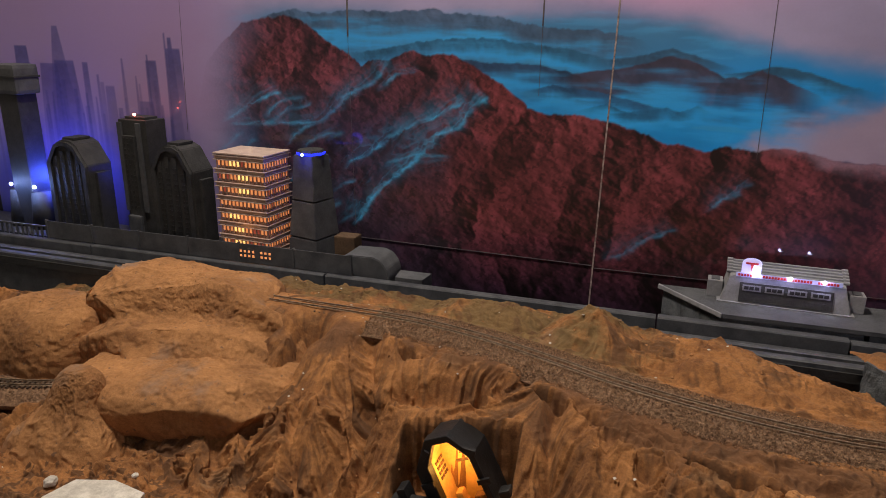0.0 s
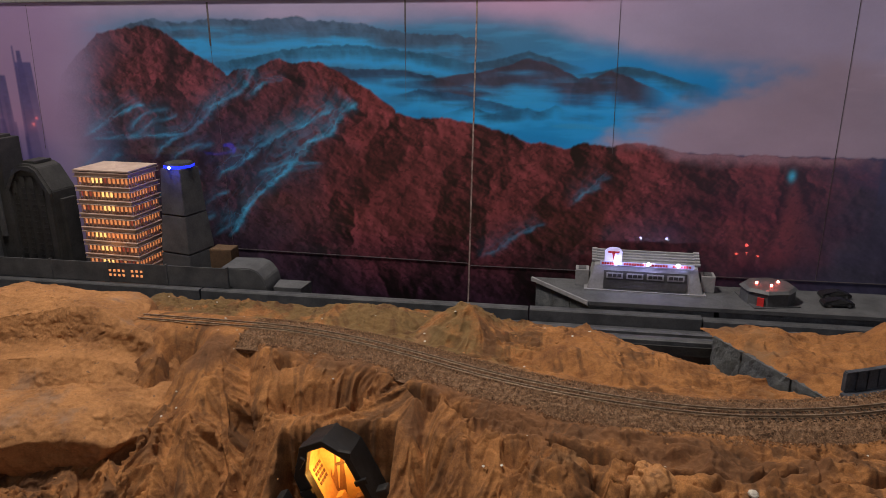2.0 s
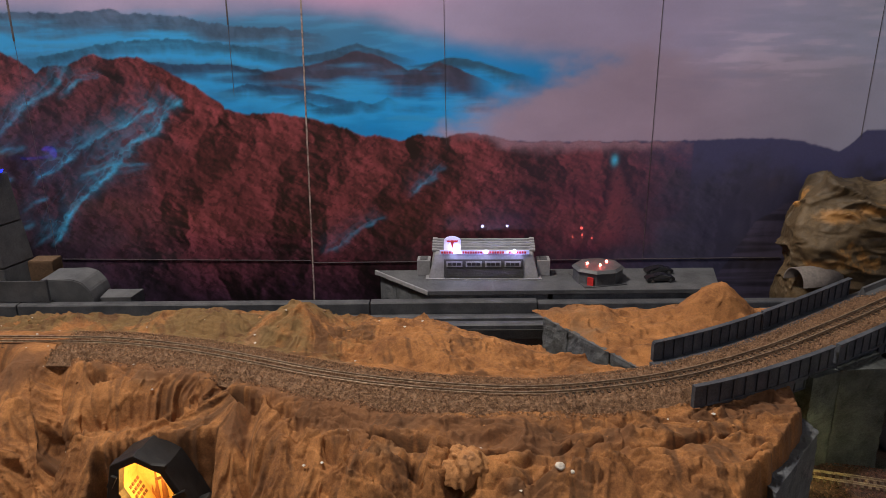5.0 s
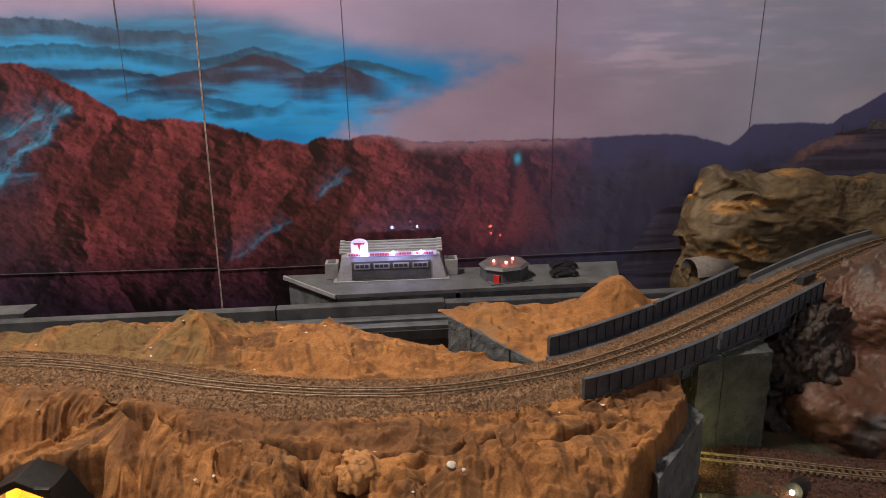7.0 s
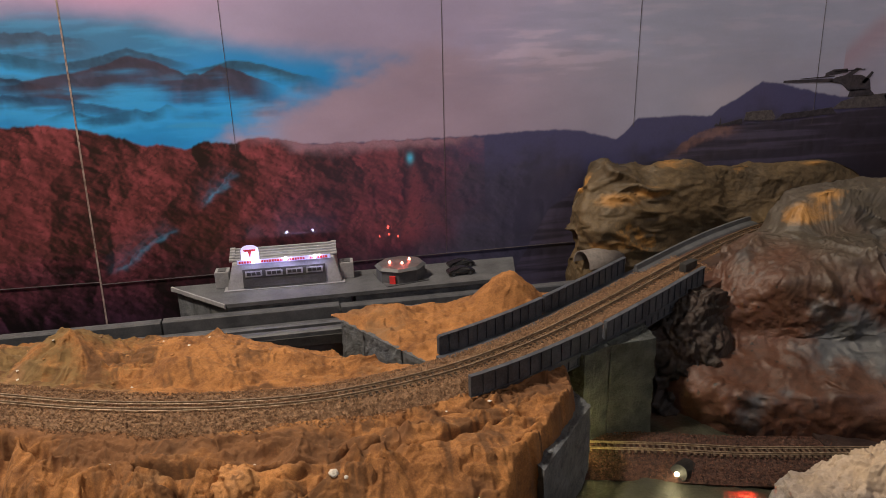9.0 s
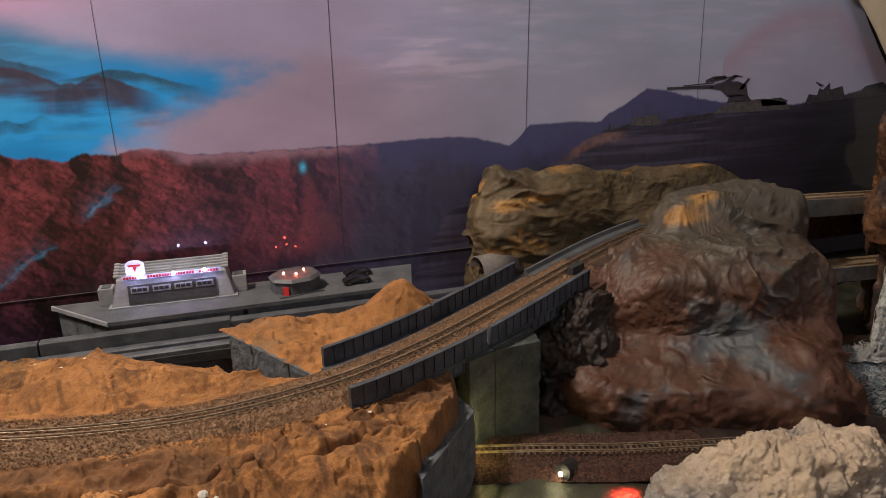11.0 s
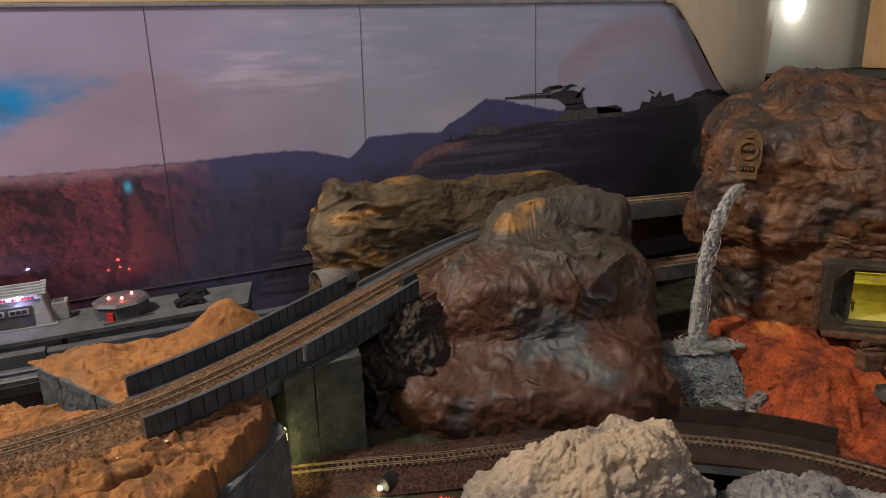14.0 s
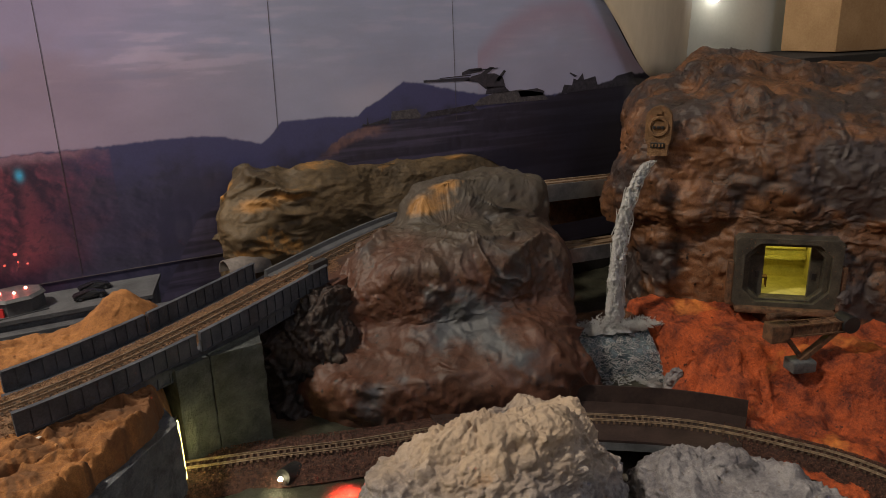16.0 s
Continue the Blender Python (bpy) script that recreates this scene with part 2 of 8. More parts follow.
M_PIPE = mat("pale_grey_pipe", (0.10, 0.085, 0.08), (0.19, 0.165, 0.15), 40, 0.7, 0.2, 8)
M_WHITE = mat("white_foam_chip", (0.45, 0.41, 0.36), (0.72, 0.67, 0.60), 80, 0.8, 0.3, 5)

# ---- mesh helpers ----


def mesh_ob(name, bm, material, parent=None, label="", smooth=False):
    me = bpy.data.meshes.new(name)
    bm.to_mesh(me)
    bm.free()
    if material:
        me.materials.append(material)
    if smooth:
        me.polygons.foreach_set("use_smooth", [True] * len(me.polygons))
    ob = new(name, me)
    if parent is not None:
        ob.parent = parent
    if label:
        ob["label"] = label
    return ob


def part(name, bm, material, parent, label="", smooth=False):
    return mesh_ob(name, bm, material, parent, label, smooth)


def empty(name, place=(0, 0, 0), rz=0.0):
    ob = new(name)
    ob.empty_display_size = 0.01
    ob.matrix_world = pose(*place, 0, 0, rz)
    return ob


def box_bm(x0, x1, y0, y1, z0, z1, bevel=0.0, bm=None):
    own = bmesh.new()
    bmesh.ops.create_cube(own, size=1.0)
    for v in own.verts:
        v.co = Vector(((x0 + x1) / 2 + v.co.x * (x1 - x0), (y0 + y1) / 2 + v.co.y * (y1 - y0), (z0 + z1) / 2 + v.co.z * (z1 - z0)))
    if bevel:
        bmesh.ops.bevel(own, geom=own.edges[:], offset=bevel, segments=2, affect="EDGES", profile=0.7)
    if bm is None:
        return own
    tmp = bpy.data.meshes.new("tmp")
    own.to_mesh(tmp)
    own.free()
    bm.from_mesh(tmp)
    bpy.data.meshes.remove(tmp)
    return bm


def prism_bm(outline, z0, z1, bm=None):
    """A straight prism over a plan outline."""
    bm = bm or bmesh.new()
    a = [bm.verts.new((x, y, z0)) for x, y in outline]
    b = [bm.verts.new((x, y, z1)) for x, y in outline]
    bm.faces.new(a[::-1])
    bm.faces.new(b)
    k = len(a)
    for i in range(k):
        bm.faces.new((a[i], a[(i + 1) % k], b[(i + 1) % k], b[i]))
    bmesh.ops.recalc_face_normals(bm, faces=bm.faces[:])
    return bm


def fbm(p, octaves=5, rough=0.55):
    s, amp, tot = 0.0, 1.0, 0.0
    q = Vector(p)
    for _ in range(octaves):
        s += amp * noise.noise(q)
        tot += amp
        amp *= rough
        q = q * 2.03
    return s / tot


def ridge(p, octaves=4):
    s, amp, tot = 0.0, 1.0, 0.0
    q = Vector(p)
    for _ in range(octaves):
        s += amp * (1 - abs(noise.noise(q)) * 2)
        tot += amp
        amp *= 0.5
        q = q * 2.1
    return s / tot


def spline(pts, step):
    """Points at even steps along a smooth curve through pts."""
    v = [Vector(p) for p in pts]
    v = [v[0] * 2 - v[1]] + v + [v[-1] * 2 - v[-2]]
    raw = []
    for i in range(1, len(v) - 2):
        for k in range(24):
            t = k / 24
            a, b, c, d = v[i - 1], v[i], v[i + 1], v[i + 2]
            raw.append(0.5 * ((2 * b) + (c - a) * t + (2 * a - 5 * b + 4 * c - d) * t * t + (3 * b - a - 3 * c + d) * t ** 3))
    raw.append(v[-2])
    out, left = [raw[0]], step
    for p, q in zip(raw, raw[1:]):
        d = (q - p).length
        while d >= left:
            p = p + (q - p) * (left / d)
            out.append(p.copy())
            d = (q - p).length
            left = step
        left -= d
    return out


def frames_along(path):
    """Point, forward and left for every point of a path."""
    res = []
    for i, p in enumerate(path):
        f = (path[min(i + 1, len(path) - 1)] - path[max(i - 1, 0)]).normalized()
        s = Vector((-f.y, f.x, 0)).normalized()
        res.append((p, f, s))
    return res


def sweep_bm(path, profile, bm=None, close=True):
    """Sweep a profile of (left, up) pairs along a path."""
    bm = bm or bmesh.new()
    rings = [[bm.verts.new(p + s * a + Vector((0, 0, b))) for a, b in profile] for p, f, s in frames_along(path)]
    k = len(profile)
    for r0, r1 in zip(rings, rings[1:]):
        for i in range(k if close else k - 1):
            j = (i + 1) % k
            bm.faces.new((r0[i], r1[i], r1[j], r0[j]))
    if close:
        bm.faces.new(rings[0])
        bm.faces.new(rings[-1])
    bmesh.ops.recalc_face_normals(bm, faces=bm.faces[:])
    return bm


LATTICE = np.random.RandomState(77).rand(32, 32, 32).astype(np.float32) - 0.5


def vn3(p, seed=0.0):
    """Smooth noise between -0.5 and 0.5 at an array of places."""
    p = p + np.array((seed * 3.7, seed * 1.3 + 11.1, 5.5 - seed * 2.1))
    i = np.floor(p).astype(int)
    f = p - i
    f = f * f * f * (f * (6 * f - 15) + 10)
    out = 0
    for a in (0, 1):
        for b in (0, 1):
            for c in (0, 1):
                w = (f[..., 0] if a else 1 - f[..., 0]) * (f[..., 1] if b else 1 - f[..., 1]) * (f[..., 2] if c else 1 - f[..., 2])
                out = out + w * LATTICE[(i[..., 0] + a) & 31, (i[..., 1] + b) & 31, (i[..., 2] + c) & 31]
    return out


def fb3(p, seed=0.0, octaves=3, rough=0.55):
    s, amp = 0, 1.0
    for o in range(octaves):
        s = s + amp * vn3(p, seed + o)
        amp *= rough
        p = p * 2.03
    return s


def skin(V, N, seed=0.0, lump=0.006, folds=0.004, freq=14.0, lie=(0.4, 0.0, -1.0), draw=0.3, crag=0.0, pits=0.0, grain=0.001):
    """Relief of a plaster rock: broad lumps, cloth folds drawn out along a direction, broken crags, pits and grain."""
    s = seed
    warp = np.stack([fb3(V * 13, s + 1), fb3(V * 13, s + 5), fb3(V * 13, s + 9)], -1)
    W = V + 0.030 * warp
    d = np.array(lie) / np.linalg.norm(lie)
    Q = W - (1 - draw) * (W @ d)[..., None] * d
    crest = lambda f, w, k: np.exp(-np.abs(vn3(Q * f, s + k)) / w)
    force = np.clip(0.40 + 3.4 * fb3(V * 11, s + 20, 2), 0.0, 1.6)
    D = lump * 2.2 * fb3(V * freq * 0.7, s + 30, 3)
    D = D + folds * force * (crest(freq * 1.4, 0.08, 40) + 0.42 * crest(freq * 3.6, 0.07, 43) + 0.18 * crest(freq * 8.0, 0.09, 46) - 0.4)
    if crag:
        # broken planes: steps between tilted facets
        c = fb3(W * freq * 1.6, s + 50, 4, 0.6)
        D = D + crag * (np.abs(c) * 3.0 - 0.6 + 0.35 * np.round(c * 7) / 3.5)
    if pits:
        D = D - pits * np.clip(fb3(V * 170, s + 60, 2) - 0.12, 0, 1) * 4
    D = D + grain * (2 * fb3(V * 210, s + 70, 3, 0.7) + vn3(V * 640, s + 80))
    return V + N * D[..., None]


def grid_mesh(name, V, material, open_ends=False):
    """A closed tube of rows of places, smooth shaded, its ends capped."""
    m, n = V.shape[:2]
    me = bpy.data.meshes.new(name)
    idx = np.arange(m * n).reshape(m, n)
    r = np.roll(idx, -1, 1)
    quads = np.stack([idx[:-1], r[:-1], r[1:], idx[1:]], -1).reshape(-1, 4).tolist()
    if not open_ends:
        quads += [idx[0][::-1].tolist(), idx[-1].tolist()]
    me.from_pydata(V.reshape(-1, 3).tolist(), [], quads)
    me.polygons.foreach_set("use_smooth", [True] * len(me.polygons))
    me.materials.append(material)
    return me


def grid_normals(V, mid):
    du, dv = np.roll(V, -1, 1) - np.roll(V, 1, 1), np.gradient(V, axis=0)
    N = np.cross(du, dv)
    N /= np.linalg.norm(N, axis=2, keepdims=True) + 1e-9
    if ((V - mid) * N).sum() < 0:
        N = -N
    return N


def loft(levels, n, m, power):
    """Rows of places through levels (z, centre x, centre y, radius x, radius y, turn)."""
    lv = np.array(sorted(levels))
    u = np.linspace(0, len(lv) - 1, m + 1)
    k = np.minimum(u.astype(int), len(lv) - 2)
    f = (u - k)[:, None]
    a, b, c, d = lv[np.maximum(k - 1, 0)], lv[k], lv[k + 1], lv[np.minimum(k + 2, len(lv) - 1)]
    q = 0.5 * (2 * b + (c - a) * f + (2 * a - 5 * b + 4 * c - d) * f * f + (3 * b - a - 3 * c + d) * f ** 3)
    z, cx, cy, rx, ry, rot = [v[:, None] for v in q.T]
    rx, ry, rot = np.maximum(rx, 0.002), np.maximum(ry, 0.002), np.radians(rot)
    t = np.linspace(0, 2 * math.pi, n, endpoint=False)[None]
    ca, sa = np.cos(t), np.sin(t)
    r = (np.abs(ca) ** power + np.abs(sa) ** power) ** (-1 / power)
    x, y = rx * r * ca, ry * r * sa
    return np.stack([cx + x * np.cos(rot) - y * np.sin(rot), cy + x * np.sin(rot) + y * np.cos(rot), z + 0 * x], -1)


def rock(name, levels, material, label, seed=0.0, n=240, m=120, power=2.6, **relief):
    V = loft(levels, n, m, power)
    return tagged(new(name, grid_mesh(name, skin(V, grid_normals(V, V.mean((0, 1))), seed, **relief), material)), label, "rock")


def lobed_rock(name, centre, lobes, material, label, seed=0.0, n=300, m=150, facets=0.10, soft=0.006, low=0.03, shape=(1.6, 1.0, 1.0), **relief):
    """A rock of rounded, faceted lobes grown together: (x, y, z, radius x, y, z, turn) each."""
    rg = np.random.RandomState(int(seed * 10) + 3)
    lat, lon = np.linspace(-0.96 * math.pi / 2, 0.985 * math.pi / 2, m), np.linspace(0, 2 * math.pi, n, endpoint=False)
    A, B = np.meshgrid(lon, lat)
    way = np.stack([np.cos(A) * np.cos(B), np.sin(A) * np.cos(B), np.sin(B)], -1) * np.array(shape)
    way /= np.linalg.norm(way, axis=-1, keepdims=True)
    planes = [(rg.randn(18, 3), 1 + facets * (rg.rand(18) * 1.6 - 0.8)) for _ in lobes]

    def field(P):
        best = 0
        for (cx, cy, cz, rx, ry, rz, turn), (nn, off) in zip(lobes, planes):
            q = P - np.array((cx, cy, cz))
            c, s = math.cos(radians(turn)), math.sin(radians(turn))
            u = np.stack([(q[..., 0] * c + q[..., 1] * s) / rx, (q[..., 1] * c - q[..., 0] * s) / ry, q[..., 2] / rz], -1)
            g = (np.abs(u) ** 3.2).sum(-1) ** (1 / 3.2)
            for v, o in zip(nn, off):
                v = v / np.linalg.norm(v)
                g = np.maximum(g, u @ v / (o * (np.abs(v) ** 1.45).sum() ** (1 / 1.45) * 0.93))
            best = best + np.exp(-(g - 1) * min(rx, ry, rz) / soft)
        return -soft * np.log(best + 1e-300)

    c0 = np.array(centre)
    hi = np.full(way.shape[:2], 0.02)
    for r in np.arange(0.02, 0.30, 0.006):
        hi = np.where(field(c0 + way * r) < 0, r, hi)
    lo, hi = hi, hi + 0.006
    for _ in range(6):
        mid = (lo + hi) / 2
        inside = field(c0 + way * mid[..., None]) < 0
        lo, hi = np.where(inside, mid, lo), np.where(inside, hi, mid)
    V = c0 + way * lo[..., None]
    for _ in range(2):
        V = 0.5 * V + 0.25 * (np.roll(V, 1, 1) + np.roll(V, -1, 1))
    V = skin(V, grid_normals(V, c0), seed, **relief)
    V[..., 2] = np.maximum(V[..., 2], low)
    return tagged(new(name, grid_mesh(name, V, material)), label, "rock")


# ---- room shell ----
for nm, bx in (("wall_north", (-1.6, 1.9, 0.90, 0.96, -0.9, 1.7)), ("wall_south", (-1.6, 1.9, -2.06, -2.0, -0.9, 1.7)),
               ("wall_west", (-1.66, -1.6, -2.06, 0.96, -0.9, 1.7)), ("wall_east", (1.84, 1.9, -2.06, 0.96, -0.9, 1.7))):
    tagged(mesh_ob(nm, box_bm(*bx), M_WALL), "cream painted room wall", "wall", kind="structure")
tagged(mesh_ob("ceiling", box_bm(-1.6, 1.9, -2.0, 0.90, 1.7, 1.76), M_WALL), "plain cream ceiling", "ceiling", kind="structure")
tagged(mesh_ob("floor", box_bm(-1.6, 1.9, -2.0, 0.90, -0.96, -0.9), M_WOOD), "wooden room floor", "floor", kind="structure")

# ---- mural ----
PAINT = 2.7


def fade_noise(shape, sx, sy, seed):
    """Smooth random field, built from a few octaves of interpolated lattices."""
    rng = np.random.RandomState(seed)
    h, w = shape
    out, amp, tot = np.zeros(shape), 1.0, 0.0
    for o in range(5):
        gx, gy = max(2, int(sx * 2 ** o)), max(2, int(sy * 2 ** o))
        g = rng.rand(gy + 2, gx + 2)
        yy, xx = np.linspace(0, gy, h), np.linspace(0, gx, w)
        yi, xi = yy.astype(int), xx.astype(int)
        fy, fx = (yy - yi)[:, None], (xx - xi)[None]
        fy, fx = fy * fy * (3 - 2 * fy), fx * fx * (3 - 2 * fx)
        a, b = g[yi][:, xi], g[yi][:, xi + 1]
        c, d = g[yi + 1][:, xi], g[yi + 1][:, xi + 1]
        out += amp * ((a * (1 - fx) + b * fx) * (1 - fy) + (c * (1 - fx) + d * fx) * fy)
        tot += amp
        amp *= 0.55
    return out / tot


MX0, MX1, MZ0, MZ1, STEP = -1.06, 1.265, 0.085, 0.492, 0.0014
nx, nz = int((MX1 - MX0) / STEP) + 1, int((MZ1 - MZ0) / STEP) + 1
gx = np.linspace(MX0, MX1, nx)[None].repeat(nz, 0)
gz = np.linspace(MZ0, MZ1, nz)[:, None].repeat(nx, 1)
n1 = fade_noise((nz, nx), 22, 7, 1)
n2 = fade_noise((nz, nx), 90, 20, 2)
n3 = fade_noise((nz, nx), 300, 70, 3)
n4 = fade_noise((nz, nx), 8, 6, 4)


def lattice(u, v, seed):
    """Smooth random values at any places."""
    g = np.random.RandomState(seed).rand(256, 256)
    ui, vi = np.floor(u).astype(int), np.floor(v).astype(int)
    fu, fv = u - ui, v - vi
    fu, fv = fu * fu * fu * (fu * (6 * fu - 15) + 10), fv * fv * fv * (fv * (6 * fv - 15) + 10)
    q = lambda a, b: g[(vi + b) & 255, (ui + a) & 255]
    return (q(0, 0) * (1 - fu) + q(1, 0) * fu) * (1 - fv) + (q(0, 1) * (1 - fu) + q(1, 1) * fu) * fv


def crags(u, v, seed, octaves=6):
    """Ridged relief, sharp along its crests."""
    h, amp, tot = 0, 1.0, 0.0
    for o in range(octaves):
        r = 1 - np.abs(2 * lattice(u, v, seed + o) - 1)
        h = h + amp * r * r
        tot += amp
        amp *= 0.56
        u, v = u * 2.0 + 3.1, v * 2.0 + 7.7
    return h / tot


# painted relief of the mountains: crests run down to the left, lit from the upper right
wx, wz = gx + 0.03 * (n1 - 0.5), gz + 0.03 * (n2 - 0.5)
along, across = (wx + wz * 1.1) * 0.67, (wx - wz * 0.9) * 0.74
RIDGE_LINES = (
    [(-0.509, 0.463), (-0.54, 0.40), (-0.56, 0.32)], [(-0.57, 0.452), (-0.60, 0.38)], [(-0.464, 0.445), (-0.455, 0.385), (-0.47, 0.33)],
    [(-0.329, 0.421), (-0.36, 0.36), (-0.41, 0.30), (-0.44, 0.24)], [(-0.276, 0.417), (-0.30, 0.37), (-0.36, 0.32)], [(-0.226, 0.371), (-0.25, 0.31), (-0.30, 0.26), (-0.36, 0.22), (-0.40, 0.15)],
    [(-0.13, 0.35), (-0.15, 0.30), (-0.21, 0.24), (-0.26, 0.16)], [(-0.04, 0.335), (-0.055, 0.26), (-0.075, 0.18), (-0.11, 0.12)],
    [(0.117, 0.325), (0.085, 0.25), (0.03, 0.17)], [(0.234, 0.312), (0.22, 0.25), (0.16, 0.17)], [(0.33, 0.31), (0.33, 0.24), (0.30, 0.17)])


def line_distance(pts, px, pz):
    best = np.full(px.shape, 9.0)
    for (ax, az), (bx, bz) in zip(pts, pts[1:]):
        vx, vz = bx - ax, bz - az
        t = np.clip(((px - ax) * vx + (pz - az) * vz) / (vx * vx + vz * vz), 0, 1)
        best = np.minimum(best, np.hypot(px - ax - t * vx, pz - az - t * vz))
    return best


jx, jz = gx + 0.045 * (n2 - 0.5) + 0.08 * (n1 - 0.5), gz + 0.022 * (n2[::-1] - 0.5)
tent = np.zeros(gx.shape)
for rl in RIDGE_LINES:
    tent = np.maximum(tent, np.clip(1 - line_distance(rl, jx, jz) / 0.10, 0, 1))
gz0, gx0 = np.gradient(tent, STEP)
grade = np.hypot(gx0, gz0) + 2.0
# fine gullies run down each flank
ux, uz = gx0 / grade, gz0 / grade
gully = lattice(gx * 150, gz * 150, 401)
gully2 = lattice(gx * 60, gz * 60, 402)
for way in (1, -1):
    px, pz = gx.copy(), gz.copy()
    for q in range(9):
        r = np.clip(((pz - MZ0) / STEP).astype(int), 0, nz - 1)
        c = np.clip(((px - MX0) / STEP).astype(int), 0, nx - 1)
        px, pz = px + way * 0.0024 * (ux[r, c] + 0.12), pz + way * 0.0024 * (uz[r, c] + 0.35)
        gully = gully + (1 - q / 9) * lattice(px * 150, pz * 150, 401)
        gully2 = gully2 + (1 - q / 9) * lattice(px * 60, pz * 60, 402)
gully, gully2 = (gully - gully.mean()) / gully.std(), (gully2 - gully2.mean()) / gully2.std()
bowl = np.clip((gx + 0.22) / 0.16, 0, 1) * np.clip((0.12 - gx) / 0.10, 0, 1)
rugged = 1 - 0.62 * bowl
relief = 0.85 * tent + rugged * (0.005 * gully - 0.026 * np.abs(gully2)) + 0.30 * crags(along * 2.6, across * 8, 100, 2) + rugged * 0.040 * crags(along * 11, across * 26, 120, 3)
gzz, gxx = np.gradient(relief, STEP)
lit = np.clip(0.42 - 0.026 * (gxx * 0.9 + gzz * 0.35), 0.02, 1.15)
nh = fade_noise((nz, nx), 34, 46, 9)


def rgb(*c):
    return np.array(lin(c))


def blend(img, col, a):
    return img * (1 - a[..., None]) + col * a[..., None]


def step_up(a, b, v):
    t = np.clip((v - a) / (b - a), 0, 1)
    return t * t * (3 - 2 * t)


def outline(pts, rough, seed):
    xs, zs = zip(*pts)
    rng = np.random.RandomState(seed)
    line = np.interp(gx[0], xs, zs, left=-1, right=-1)
    k = rng.rand(nx // 6 + 2)
    jag = np.interp(np.arange(nx) / 6, np.arange(len(k)), k) - 0.5
    k = rng.rand(nx // 2 + 2)
    jag += 0.5 * (np.interp(np.arange(nx) / 2, np.arange(len(k)), k) - 0.5)
    return (line + rough * jag)[None]


# sky: grey lavender above, cyan in the middle, rosy cloud on the right
img = np.zeros((nz, nx, 3)) + rgb(116, 108, 126)
img = blend(img, rgb(112, 96, 122), step_up(-0.45, -0.75, gx) * 0.9)
side = gx - (0.11 + (gz - 0.325) * 1.55) + 0.16 * (n1 - 0.5) + 0.06 * (n2 - 0.5)
cyan = step_up(-0.64, -0.50, gx) * (1 - step_up(-0.03, 0.05, side)) * (1 - step_up(0.448, 0.482, gz + 0.03 * (n1 - 0.5) + 0.06 * step_up(-0.1, 0.25, gx)))
img = blend(img, rgb(38, 88, 116), cyan * 0.95)
img = blend(img, rgb(14, 102, 150), cyan * (1 - step_up(0.33, 0.44, gz - 0.05 * step_up(-0.1, 0.15, gx))) * 0.95)
img = blend(img, rgb(52, 116, 146), cyan * step_up(0.52, 0.72, nh) * 0.4)
cloud = step_up(-0.04, 0.07, side) * (1 - step_up(0.39, 0.45, gz + 0.10 * (n1 - 0.5) + 0.03 * (n2 - 0.5)))
img = blend(img, rgb(118, 104, 115), cloud * 0.85)
img = blend(img, rgb(112, 112, 132), step_up(0.10, 0.4, side) * step_up(0.385, 0.44, gz + 0.09 * (n1 - 0.5)) * 0.9)
img = blend(img, rgb(160, 142, 150), step_up(0.05, 0.3, side) * step_up(0.55, 0.75, nh) * step_up(0.36, 0.40, gz) * 0.55)
img = blend(img, rgb(92, 92, 112), step_up(0.05, 0.3, side) * step_up(0.52, 0.30, nh) * step_up(0.35, 0.40, gz) * 0.55)
img = blend(img, rgb(150, 116, 138), np.exp(-(((gx + 0.02) / 0.10) ** 2 + ((gz - 0.482) / 0.018) ** 2)) * 0.7)
img = blend(img, rgb(176, 152, 146), step_up(0.62, 0.70, gx) * (1 - step_up(0.72, 0.80, gx)) * step_up(0.31, 0.33, gz) * (1 - step_up(0.345, 0.37, gz + 0.05 * (n1 - 0.5))) * 0.7)
img = blend(img, rgb(106, 110, 120), step_up(0.30, 0.65, gx) * 0.8)
img *= (0.84 + 0.32 * n1)[..., None] * (1 - 0.14 * step_up(0.15, -0.25, gx) - 0.12 * step_up(0.05, 0.2, gx) * step_up(0.48, 0.30, gx))[..., None]
dome = outline([(0.872, 0.395), (0.908, 0.425), (0.945, 0.447), (1.003, 0.466), (1.054, 0.469), (1.104, 0.43), (1.2, 0.36)], 0.002, 5)
img = blend(img, rgb(112, 88, 96), step_up(-0.012, 0.02, dome - gz + 0.03 * (n1 - 0.5)) * (1 - 0.85 * step_up(0.0, 0.07, dome - gz)) * 0.6)

FAR_RIDGES = (
    ([(-0.57, 0.451), (-0.492, 0.471), (-0.459, 0.462), (-0.411, 0.469), (-0.357, 0.467), (-0.305, 0.47), (-0.276, 0.465), (-0.213, 0.46), (-0.186, 0.453), (-0.139, 0.448), (-0.1, 0.447), (-0.068, 0.441), (-0.037, 0.431)], (58, 78, 98), 0.03, 0.006),
    ([(-0.44, 0.41), (-0.305, 0.433), (-0.24, 0.437), (-0.185, 0.432), (-0.138, 0.426), (-0.07, 0.412)], (38, 84, 110), 0.018, 0.005),
    ([(-0.12, 0.412), (-0.06, 0.418), (-0.018, 0.429), (0.02, 0.417), (0.06, 0.405)], (44, 74, 96), 0.02, 0.003),
    ([(0.02, 0.40), (0.06, 0.405), (0.085, 0.411), (0.11, 0.41), (0.15, 0.397), (0.2, 0.385)], (40, 78, 100), 0.02, 0.003),
)
